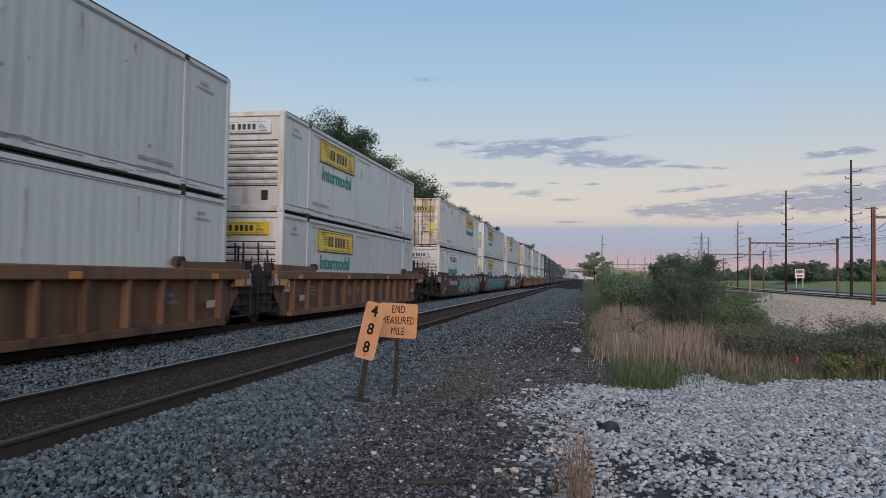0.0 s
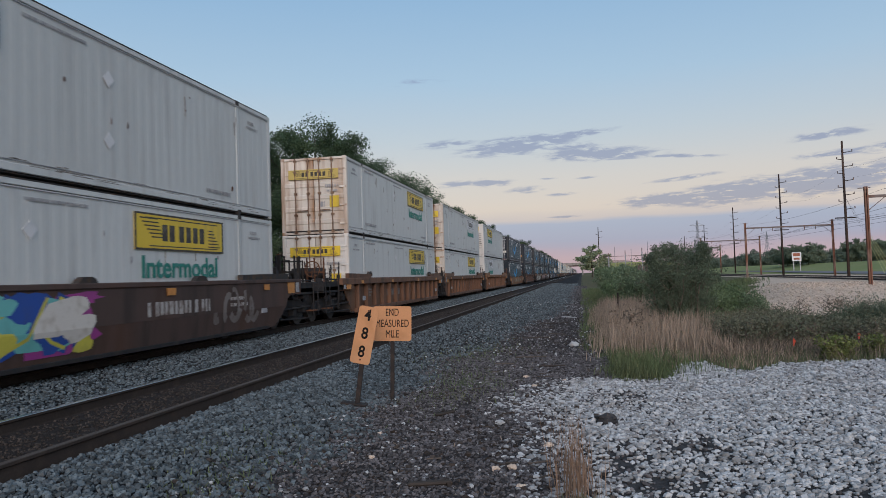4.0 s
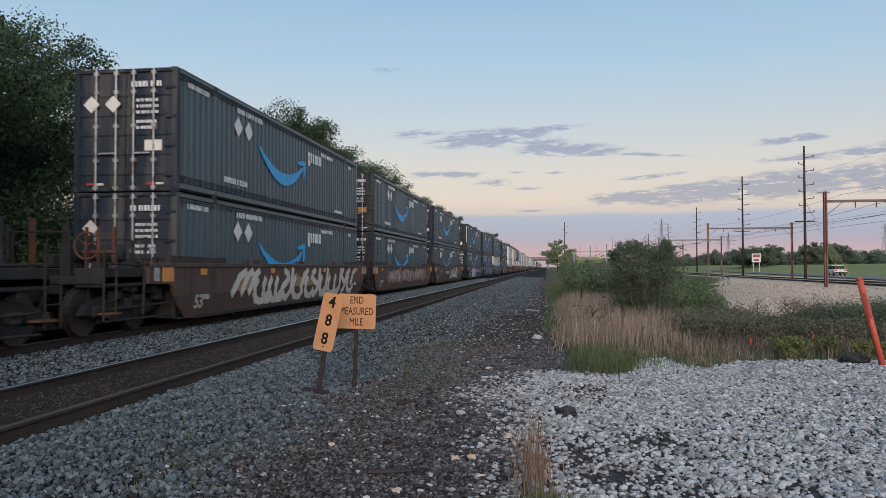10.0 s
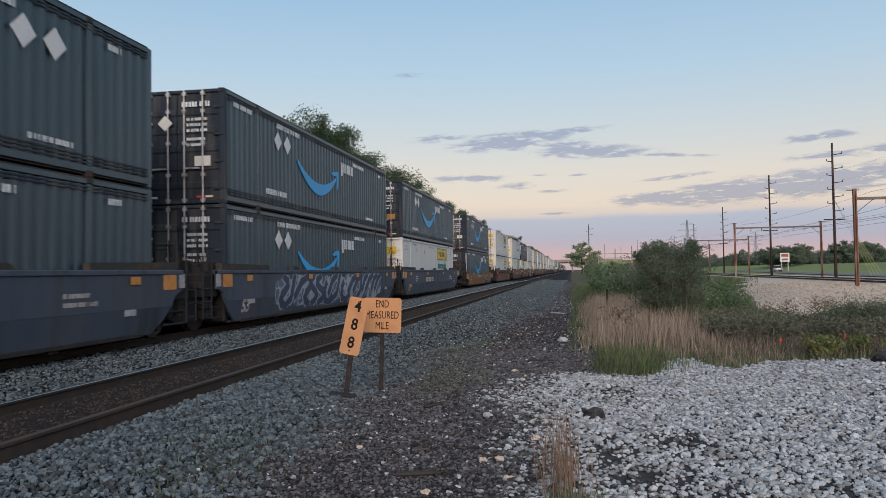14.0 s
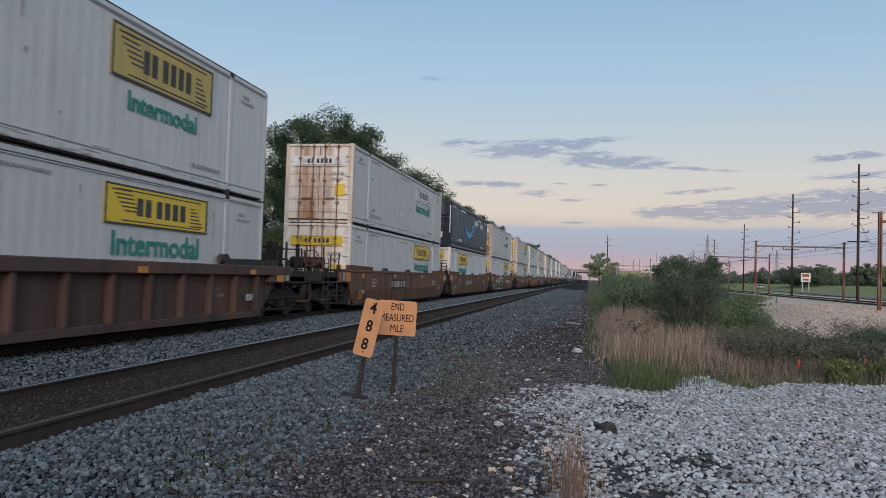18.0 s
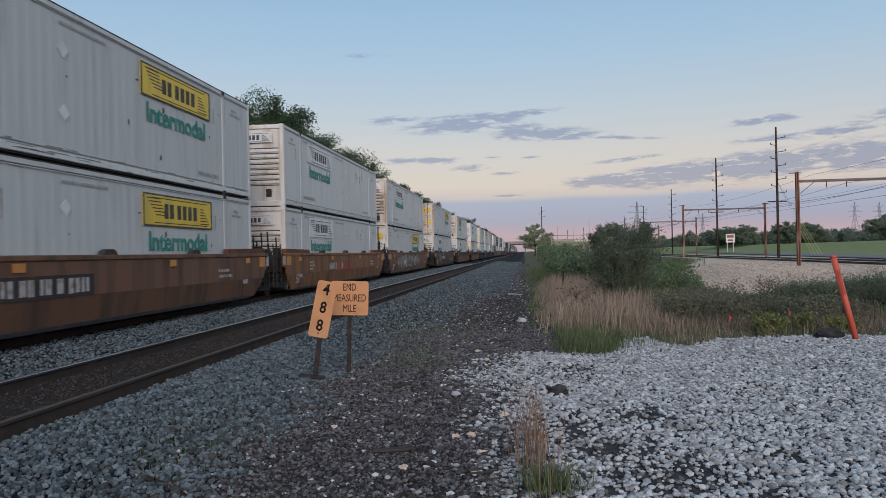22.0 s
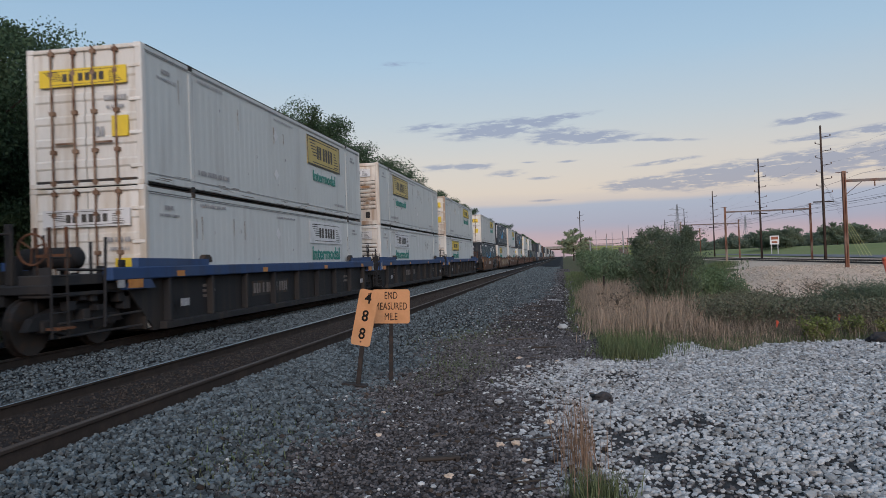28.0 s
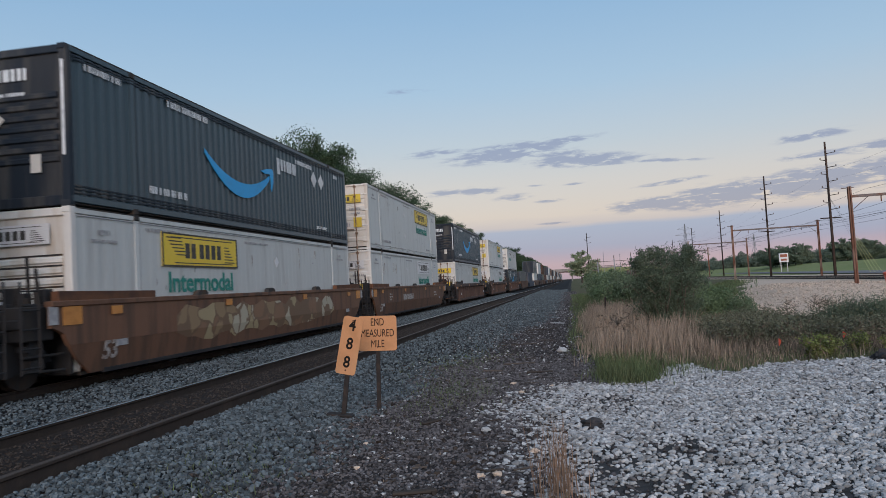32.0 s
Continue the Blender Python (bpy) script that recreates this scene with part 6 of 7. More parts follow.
def h_post(s, x, y, z0, z1, w=0.25):
    s.box(x - w / 2, x + w / 2, y - w / 2, y - w / 2 + 0.04, z0, z1)
    s.box(x - w / 2, x + w / 2, y + w / 2 - 0.04, y + w / 2, z0, z1)
    s.box(x - 0.03, x + 0.03, y - w / 2, y + w / 2, z0, z1)


def catenary_portal(xl, xr, y, z0, top):
    p = thing("catenary_portal", "rust-red steel catenary portal spanning the electric line", "portal", group="catenary portals", m=pose(xl, y, z0))
    span, h = xr - xl, top - z0
    for x in (0.0, span):
        s = Shape()
        h_post(s, x, 0, -0.6, h)
        part("post", s, M["portal"], p)
        part("footing", Shape().box(x - 0.45, x + 0.45, -0.45, 0.45, -0.7, 0.12, 0.03), M["concrete"], p)
    b = h - 0.66
    part("girder", Shape().box(0.12, span - 0.12, -0.11, 0.11, b - 0.20, b, 0.015), M["portal_grey"], p, "grey steel girder")
    for x in (-0.12, span + 0.12):
        part("top_arm", Shape().tube((x - 0.45, 0, h - 0.1), (x + 0.45, 0, h - 0.1), 0.035, n=6), M["portal_grey"], p)
    for x, d in ((0.0, 1), (span, -1)):
        part("knee_brace", Shape().tube((x, 0, b - 1.25), (x + d * 1.3, 0, b - 0.18), 0.03, n=6), M["portal_grey"], p)
    for x in (span / 2 - 2.1, span / 2 + 2.1, 2.2, span - 2.2):
        part("insulator", Shape().tube((x, 0, b - 0.19), (x, 0, b - 0.62), 0.045, n=8), M["rust"], p)
    return p


PORTALS = [(21.4, 33.0, 60.5, -2.0, 5.82), (23.1, 34.6, 110.6, -1.8, 6.3), (24.6, 36.2, 160.5, -1.75, 6.4), (25.6, 37.2, 210, -1.7, 6.4), (26.6, 38.2, 260, -1.7, 6.4), (28, 39.6, 330, -1.7, 6.4), (20.2, 31.8, 10, -1.9, 5.9)]
for q in PORTALS:
    catenary_portal(*q)


def hung_wire(name, label, pts, r, mat="wire", sag=0.0):
    way = [Vector(pts[0])]
    for a, b in zip(pts[:-1], pts[1:]):
        for k in range(1, 9):
            t = k / 8
            way.append(Vector(a).lerp(Vector(b), t) - Vector((0, 0, sag * 4 * t * (1 - t))))
    n = len(way)
    s = Shape().add([(p.x + dx, p.y, p.z + dz) for p in way for dx, dz in ((r, 0), (0, r), (-r, 0), (0, -r))],
                    [(4 * k + q, 4 * k + (q + 1) % 4, 4 * k + 4 + (q + 1) % 4, 4 * k + 4 + q) for k in range(n - 1) for q in range(4)] + [(3, 2, 1, 0), (4 * n - 4, 4 * n - 3, 4 * n - 2, 4 * n - 1)])
    return solid(name, s, M[mat], label, "wire", group="overhead wires")


for off, up, sag in ((-2.1, -1.9, 0.0), (-2.1, -1.0, 0.5), (2.1, -1.9, 0.0), (2.1, -1.0, 0.5), (-4.6, -0.25, 0.45), (4.9, -0.2, 0.45), (6.1, -0.25, 0.5)):
    pts = [((xl + xr) / 2 + off, y, top + up) for xl, xr, y, z0, top in sorted(PORTALS, key=lambda q: q[2])]
    hung_wire("contact_wire" if up < -1.5 else "feeder_wire", "thin dark overhead wire along the electric line", pts, 0.014 if up < -0.5 else 0.010, sag=sag)


def utility_pole(x, y, top, arms=9, lean=0.0, base=-1.6):
    h = top - base
    p = thing("utility_pole", "tall dark utility pole with short side arms beside the electric line", "utility pole", group="tall poles", m=pose(x, y, base, 0, lean, 0))
    part("shaft", Shape().tube((0, 0, -0.5), (0, 0, h), 0.11 * h / 18 + 0.09, 0.12, n=12), M["pole"], p, smooth=True)
    for k in range(arms):
        z = h - 1.6 - 0.95 * k
        d = 1 if k % 2 == 0 else -1
        a = part("arm", Shape().tube((0, 0, z), (d * 1.25 if d > 0 else -0.75, 0, z + 0.14), 0.055, 0.04, n=6), M["pole"], p)
        part("insulator", Shape().tube((d * 1.2 if d > 0 else -0.72, 0, z + 0.12), (d * 1.2 if d > 0 else -0.72, 0, z + 0.40), 0.07, n=8), M["portal_grey"], a)
    part("cross_arm", Shape().box(-1.3, 1.3, -0.06, 0.06, h - 10.4, h - 10.25), M["pole"], p)
    return p


POLES = [(34.9, 106.1, 16.5), (36.5, 144.6, 17.0), (42.7, 219.4, 17.1), (47.5, 300, 17.0), (31.5, 66 - 18, 16.5), (52, 390, 17)]
for q in POLES:
    utility_pole(*q)
utility_pole(5.9, 250, 15.0, arms=3)
for k in (3, 4):
    pts = [(x + (1.2 if k % 2 == 0 else -0.72), y, top - 1.2 - 0.95 * k) for x, y, top in sorted(POLES, key=lambda q: q[1])]
    hung_wire("power_line", "thin power line strung between tall poles", pts, 0.006, sag=1.1)
for k in range(4):
    g = Shape().tube((34.9, 106.1, 9.0), (37.5 + 0.9 * k, 101 + 1.2 * k, -1.55), 0.008, n=5)
    solid("guy_wire", g, M["wire"], "thin steel guy wire of a tall pole", "wire", group="guy wires")
    e, b = Vector((34.9, 106.1, 9.0)), Vector((37.5 + 0.9 * k, 101 + 1.2 * k, -1.55))
    solid("guy_guard", Shape().tube(b.lerp(e, 0.02), b.lerp(e, 0.48), 0.022, n=6), M["guard"], "yellow plastic guard on a guy wire", "guard", group="guy guards")


def electric_track(off):
    t = thing("electric_track", "rusty rails on a low gravel bank", "railway track", group="electric line tracks", kind="structure")
    for s in (-0.755, 0.755):
        r = Shape()
        for y0, y1 in ((-60, 60), (60, 160), (160, 420)):
            a, b = line_x(y0) + off + s, line_x(y1) + off + s
            v = [(x + d, y, z) for x, y in ((a, y0), (b, y1)) for d, z in ((-0.07, -1.59), (0.07, -1.59), (0.035, -1.43), (-0.035, -1.43))]
            r.add(v, [(0, 1, 2, 3), (7, 6, 5, 4), (0, 4, 5, 1), (1, 5, 6, 2), (2, 6, 7, 3), (3, 7, 4, 0)])
        part("rail", r, M["rail_web"], t)
    bed = Shape()
    for y0, y1 in ((-60, 60), (60, 160), (160, 420)):
        v = [(line_x(y) + off + d, y, z) for y in (y0, y1) for d, z in ((-2.0, -1.75), (-1.7, -1.515), (1.7, -1.515), (2.0, -1.75))]
        bed.add(v, [(0, 1, 2, 3), (7, 6, 5, 4), (0, 4, 5, 1), (1, 5, 6, 2), (2, 6, 7, 3), (3, 7, 4, 0)])
    part("ballast_bed", bed, M["bank"], t, "pale ballast bed")
    for y0, y1 in ((10, 140), (140, 420)):
        bed = Shape()
        k = y0
        while k < y1:
            bed.box(line_x(k) + off - 1.3, line_x(k) + off + 1.3, k - 0.12, k + 0.12, -1.62, -1.506)
            k += 0.6
        tagged(part("ties", bed, M["grey_tie"], t), kind="stuff")
    return t


electric_track(-2.1)
electric_track(2.1)


def road_x(y):
    return 43.0 + 0.109 * (y - 106)


def build_road():
    ys = list(range(-100, 801, 12))
    v, f = [], []
    for y in ys:
        for d in (-4.2, 4.2):
            v.append((road_x(y) + d, y, -1.47))
    for k in range(len(ys) - 1):
        f.append((2 * k, 2 * k + 1, 2 * k + 3, 2 * k + 2))
    solid("road", Shape().add(v, f), M["asphalt"], "pale grey asphalt road beyond the electric line", "road", kind="structure")


build_road()


def lattice_pylon(x, y, h):
    p = thing("transmission_tower", "grey lattice transmission tower far behind the trees", "pylon", group="transmission towers", m=pose(x, y, -1.5, 0, 0, 20))

    def wid(z):
        t = z / h
        return 3.6 * (1 - t / 0.62) + 0.8 if t < 0.62 else 0.8
    for sx in (-1, 1):
        for sy in (-1, 1):
            part("leg", Shape().tube((sx * wid(0), sy * wid(0), 0), (sx * wid(0.62 * h), sy * wid(0.62 * h), 0.62 * h), 0.16, n=4).tube((sx * 0.8, sy * 0.8, 0.62 * h), (sx * 0.15, sy * 0.15, h), 0.13, n=4), M["galv"], p)
    n = 7
    for k in range(n):
        a, b = 0.9 * h * k / n, 0.9 * h * (k + 1) / n
        br = Shape()
        for sy in (-1, 1):
            br.tube((-wid(a), sy * wid(a), a), (wid(b), sy * wid(b), b), 0.08, n=4).tube((wid(a), sy * wid(a), a), (-wid(b), sy * wid(b), b), 0.08, n=4)
        part("lattice_panel", br, M["galv"], p)
    for k, w in ((0.66, 6.0), (0.78, 7.0), (0.90, 5.5)):
        part("cross_arm", Shape().tube((-w, 0, k * h), (w, 0, k * h), 0.14, n=4).tube((-w, 0, k * h), (0, 0, k * h + 1.6), 0.1, n=4).tube((w, 0, k * h), (0, 0, k * h + 1.6), 0.1, n=4), M["galv"], p)


for q in ((75, 500, 33), (150, 640, 30), (276, 650, 37), (300, 660, 37), (322, 668, 38), (120, 820, 34)):
    lattice_pylon(*q)


def build_substation():
    p = thing("substation_frame", "pale steel bus frame of a substation behind shrubs", "substation", m=pose(7, 195, -1.6))
    for k in range(6):
        x, h = 4.2 * k, 5.6 + (k % 3) * 0.5
        part("post", Shape().box(x - 0.14, x + 0.14, -0.14, 0.14, -0.3, h), M["galv"], p)
        part("mast", Shape().tube((x + 1.7, 3, 0), (x + 1.7, 3, h + 2.6 - (k % 2) * 1.3), 0.06, n=5), M["galv"], p)
        part("insulator", Shape().tube((x, 0, h), (x, 0, h + 0.9), 0.1, n=6), M["portal_grey"], p)
    for z in (3.3, 4.4, 5.5):
        part("bus_beam", Shape().box(-1.5, 23.5, -0.06, 0.06, z, z + 0.11), M["portal_grey"], p)
    for k in range(4):
        part("equipment_box", Shape().box(2 + 5.4 * k, 4.4 + 5.4 * k, 1.5, 3.2, -0.2, 2.6 + 0.5 * (k % 2), 0.05), M["portal_grey"], p)


build_substation()


def build_bridge():
    p = thing("overpass_bridge", "concrete road overpass across the railway far away", "bridge", m=pose(0, 600, 0))
    part("deck", Shape().box(-95, 12, -6, 6, 6.0, 7.1, 0.05), M["concrete"], p)
    for k in range(5):
        y = -5 + 2.5 * k
        part("girder", Shape().box(-95, 12, y - 0.3, y + 0.3, 5.2, 6.0), M["red_brown"], p)
    for y in (-6, 5.7):
        part("parapet", Shape().box(-95, 40, y, y + 0.3, 7.1, 8.1), M["concrete"], p)
    for x in (-30, -16.5, 0.8):
        part("pier_cap", Shape().box(x - 0.7, x + 0.7, -6, 6, 4.4, 5.2, 0.05), M["concrete"], p)
        for y in (-4.5, 0, 4.5):
            part("pier", Shape().tube((x, y, -2), (x, y, 4.4), 0.55, n=12), M["concrete"], p)
    part("abutment", Shape().box(11, 14, -7, 7, -2, 7.0), M["concrete"], p)
    part("approach", Shape().prism([(-14, -2.5), (14, -2.5), (7, 7.0), (-7, 7.0)], 14, 120), M["meadow"], p, "grassy approach bank")


build_bridge()


def build_house(x, y, w, d, h, turn):
    p = thing("house", "small pale-sided house with a grey gable roof, far off", "house", group="distant houses", m=pose(x, y, float(ground_z(x, y)), 0, 0, turn))
    part("wall", Shape().box(-w / 2, w / 2, -d / 2, d / 2, -0.5, h), M["house_wall"], p)
    part("roof", Shape().prism([(-d / 2 - 0.5, h), (d / 2 + 0.5, h), (0, h + d * 0.42)], -w / 2 - 0.4, w / 2 + 0.4), M["house_roof"], p)
    for k in (-1, 0, 1):
        part("window", Shape().box(k * w * 0.28 - 0.5, k * w * 0.28 + 0.5, -d / 2 - 0.05, -d / 2 + 0.02, 1.1, 2.3), M["car_glass"], p)
    part("chimney", Shape().box(w * 0.2, w * 0.2 + 0.7, -0.3, 0.4, h, h + d * 0.42 + 0.9), M["concrete"], p)


for q in ((147, 456, 13, 9, 4.2, 10), (183, 462, 8, 7, 3.6, 60), (194, 462, 10, 8, 3.6, 70), (212, 470, 8, 7, 3.4, 30), (156, 467, 8, 8, 4.6, 60)):
    build_house(*q)


def build_board():
    p = thing("roadside_board", "red-brown roadside board on two posts", "sign board", m=pose(64.5, 240, -0.2, 0, 0, -12))
    for x in (-0.9, 0.9):
        part("post", Shape().box(x - 0.12, x + 0.12, -0.1, 0.1, -1.5, 3.0), M["house_wall"], p)
    part("board", Shape().box(-1.3, 1.3, -0.18, 0.18, 1.6, 4.3, 0.03), M["label_white"], p, "white board with red-brown fields")
    part("lettering_bar", Shape().box(-1.0, 1.0, -0.2, -0.18, 3.1, 4.0).box(-0.8, 0.8, -0.2, -0.18, 2.0, 2.6), M["billboard"], p)


build_board()


def build_suv():
    p = thing("white_suv", "white sport utility car driving along the far road", "car")
    lo = [(-2.3, 0.35), (-2.3, 0.95), (-1.35, 1.05), (2.1, 1.05), (2.35, 0.9), (2.35, 0.35)]
    cab = [(-1.25, 1.04), (-0.55, 1.62), (1.55, 1.66), (2.15, 1.04)]
    part("body", Shape().prism(lo, -0.92, 0.92), M["car_white"], p)
    part("cabin", Shape().prism([(-0.62, 1.56), (-0.45, 1.68), (1.5, 1.72), (1.62, 1.6)], -0.78, 0.78), M["car_white"], p)
    part("window_band", Shape().prism(cab, -0.82, 0.82), M["car_glass"], p)
    for s in (-1, 1):
        for y in (-1.4, 1.4):
            w = part("wheel", Shape().tube((s * 0.72, y, 0.36), (s * 0.95, y, 0.36), 0.36, n=16), M["tyre"], p)
            part("rim", Shape().tube((s * 0.94, y, 0.36), (s * 0.965, y, 0.36), 0.22, n=12), M["galv"], w)
        part("tail_light", Shape().box(s * 0.7 - 0.16, s * 0.7 + 0.16, -2.33, -2.29, 0.75, 0.98), M["red_tape"], p)
    part("rear_window", Shape().box(-0.62, 0.62, -1.12, -0.98, 1.12, 1.48), M["car_glass"], p)
    part("bumper", Shape().box(-0.9, 0.9, -2.42, -2.3, 0.36, 0.6, 0.03), M["sooty"], p)
    return p


suv = build_suv()
SUV_TURN = -math.degrees(math.atan(0.109))


def suv_pose(t):
    y = 106 + 23.0 * (t - 9)
    return pose(road_x(y) + 1.8, y, -1.47, 0, 0, SUV_TURN)

# ---- plants ----
def leaf_cards(rng, centres, size, flat=0.0):
    """Small folded leaves: one quad each, turned at random."""
    n = len(centres)
    turn = spin(rng, n)
    s = size * rng.uniform(0.6, 1.3, (n, 1, 1))
    base = np.array([[-0.5, -0.12, 0], [0.0, -0.42, 0.06], [0.5, 0.0, 0], [0.0, 0.42, 0.06]])
    v = np.einsum("nij,kj->nki", turn, base) * s + centres[:, None]
    f = np.arange(4)[None] + 4 * np.arange(n)[:, None]
    return v.reshape(-1, 3), f


def branch_shape(rng, h, r, crown_low, spread, limbs):
    """A tapered trunk with limbs; returns the shapes and the places where leaves gather."""
    trunk, wood, tips = Shape(), Shape(), []
    p, lean = Vector((0, 0, -0.3)), Vector((rng.uniform(-0.05, 0.05), rng.uniform(-0.05, 0.05), 1))
    stem = [p.copy()]
    for k in range(6):
        p = p + (lean + Vector((rng.uniform(-0.07, 0.07), rng.uniform(-0.07, 0.07), 0))) * (h * 0.86 / 6)
        stem.append(p.copy())
    for k in range(6):
        trunk.tube(stem[k], stem[k + 1], r * (1 - k / 6.6), r * (1 - (k + 1) / 6.6), n=8)
    for k in range(limbs):
        t = crown_low + (0.98 - crown_low) * (k + rng.uniform(0, 1)) / limbs
        i = min(5, int(t * 6))
        a = stem[i].lerp(stem[i + 1], t * 6 - i)
        ang = k * 2.4 + rng.uniform(-0.5, 0.5)
        reach = spread * (1.05 - 0.62 * max(0, (t - crown_low) / (1 - crown_low)) ** 1.6) * rng.uniform(0.7, 1.12)
        prev, rad = a, r * (1 - t) * 0.55 + 0.03
        way = Vector((math.cos(ang), math.sin(ang), rng.uniform(0.25, 0.6)))
        for q in range(4):
            nxt = prev + (way + Vector((rng.uniform(-0.25, 0.25), rng.uniform(-0.25, 0.25), rng.uniform(-0.1, 0.22)))) * reach / 4
            wood.tube(prev, nxt, rad, rad * 0.68, n=5)
            if q > 0:
                tips.append((nxt, reach * 0.30))
                for _ in range(2):
                    off = Vector((rng.uniform(-1, 1), rng.uniform(-1, 1), rng.uniform(-0.35, 0.75))) * reach * 0.34
                    wood.tube(nxt, nxt + off, rad * 0.4, rad * 0.15, n=4)
                    tips.append((nxt + off, reach * 0.24))
            prev, rad = nxt, rad * 0.68
    tips.append((stem[-1] + Vector((0, 0, h * 0.06)), spread * 0.28))
    return trunk, wood, tips


def make_tree(name, label, h, spread, leaves, size, mat, seed, low=0.22, limbs=14, group="trees along the line", category="tree"):
    rng = np.random.default_rng(seed)
    trunk, wood, tips = branch_shape(random.Random(seed), h, 0.022 * h + 0.03, low, spread, limbs)
    t = thing(name, label, category, group=group)
    part("trunk", trunk, M["bark"], t, smooth=True)
    stuff_part("branch_frame", wood, M["bark"], t)
    c = np.array([list(p) for p, r in tips])
    rad = np.array([r for p, r in tips])
    w = rad ** 2 / (rad ** 2).sum()
    pick = rng.choice(len(c), leaves, p=w)
    d = rng.normal(size=(leaves, 3))
    d /= np.linalg.norm(d, axis=1, keepdims=True)
    d *= (rng.uniform(0, 1, (leaves, 1)) ** 0.45) * np.array([1, 1, 0.72])
    pts = c[pick] + d * rad[pick][:, None] * rng.uniform(0.75, 1.2, (leaves, 1))
    pts = pts[pts[:, 2] > 0.12]
    v, f = leaf_cards(rng, pts, size)
    part("crown", fast_mesh("crown", v, f, [M[mat]]), None, t, "leafy crown with gaps")
    return t


def plant(proto, x, y, turn, scale=1.0, z=None, tall=0.0):
    m = pose(x, y, float(ground_z(x, y)) if z is None else z, 0, 0, turn) @ Matrix.Diagonal((scale, scale, scale, 1))
    if tall:
        top = max(v[2] for o in proto.children for v in o.bound_box)
        m = m @ Matrix.Diagonal((*(tall / top / scale,) * 3, 1))
    if proto.get("used") is None:
        proto["used"] = 1
        proto.matrix_basis = m
        return proto
    ob = copy_thing(proto, Matrix.Identity(4))
    ob.matrix_basis = m
    return ob


def build_trees():
    tall = [make_tree("tree", "tall dark green broadleaf tree behind the tracks", h, s, n, 0.098, "leaf_dark", k, low=0.10, limbs=22) for k, h, s, n in ((1, 12.4, 4.6, 105000), (2, 11.6, 4.2, 95000), (3, 12.8, 4.2, 95000))]
    light = make_tree("tree", "lighter green young tree between tall dark trees", 8.2, 3.2, 60000, 0.095, "leaf_mid", 5, low=0.08, limbs=16)
    r = random.Random(8)
    for k, (x, y, s) in enumerate(((-18.5, 12.5, 1.0), (-19.5, 18.5, 1.04), (-18.0, 24.0, 0.92), (-23.5, 15.5, 1.1), (-23, 21.5, 1.08), (-24, 28, 0.9))):
        plant(tall[k % 3], x, y, r.uniform(0, 360), s)
    for x, y, s in ((-18.5, 30.0, 0.9), (-18.8, 35.5, 1.0), (-22, 39, 1.0), (-17.0, 27.2, 0.6), (-16.4, 19.5, 0.55), (-16.4, 13.5, 0.55)):
        plant(light, x, y, r.uniform(0, 360), s)
    for k, (x, y, h) in enumerate(((-17.8, 43.7, 12.3), (-18.0, 48.9, 14.1), (-18.4, 54.2, 14.0), (-18.2, 59.2, 13.5))):
        plant(tall[(k + 1) % 3], x, y, r.uniform(0, 360), tall=h)
    y = 64.5
    k = 0
    while y < 520:
        far = y / 520
        plant(tall[k % 3], -18.5 + r.uniform(-1.6, 0.8), y, r.uniform(0, 360), tall=r.uniform(11.9, 12.9))
        if k % 2 == 0:
            plant(light, -17.4 + r.uniform(-1, 0.6), y + 3, r.uniform(0, 360), r.uniform(0.6, 0.8))
        y += 5.2 + 9 * far
        k += 1
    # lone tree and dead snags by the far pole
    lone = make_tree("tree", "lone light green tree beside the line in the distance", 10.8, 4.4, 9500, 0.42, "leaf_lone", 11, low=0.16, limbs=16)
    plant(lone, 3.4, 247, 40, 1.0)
    for x, y, h in ((9.6, 252, 9.0), (8.4, 246, 6.5), (11.5, 250, 6.0)):
        trunk, wood, tips = branch_shape(random.Random(int(x * 10)), h, 0.12, 0.3, 1.5, 8)
        t = thing("dead_tree", "bare dead tree beside the far pole", "tree", group="bare trees", m=pose(x, y, -1.7))
        part("trunk", trunk, M["bark"], t)
        stuff_part("branch_frame", wood, M["bark"], t)
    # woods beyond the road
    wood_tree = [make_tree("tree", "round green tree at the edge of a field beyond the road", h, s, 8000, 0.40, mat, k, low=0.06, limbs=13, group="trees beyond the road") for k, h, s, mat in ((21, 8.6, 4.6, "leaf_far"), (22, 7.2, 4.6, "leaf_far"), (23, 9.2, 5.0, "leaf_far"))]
    spots = []
    for k in range(20):
        a = radians(12.4 + 0.42 * k + r.uniform(-0.15, 0.15))
        if 13.8 < math.degrees(a) < 16.4 or 18.3 < math.degrees(a) < 21.2:
            spots.append((a, 300 + r.uniform(-12, 16), r.uniform(0.72, 1.05)))
    for k in range(16):
        a = radians(20.9 + 0.38 * k)
        if math.degrees(a) > 24.6:
            spots.append((a, 255 + r.uniform(-12, 20), r.uniform(0.75, 1.0)))
    for k, (a, d, s) in enumerate(spots):
        plant(wood_tree[k % 3], d * math.sin(a), d * math.cos(a), r.uniform(0, 360), s)
    for k in range(14):
        plant(wood_tree[k % 3], 16 + 7 * k + r.uniform(-2, 2), 560 + r.uniform(-20, 20), r.uniform(0, 360), r.uniform(0.5, 0.75))


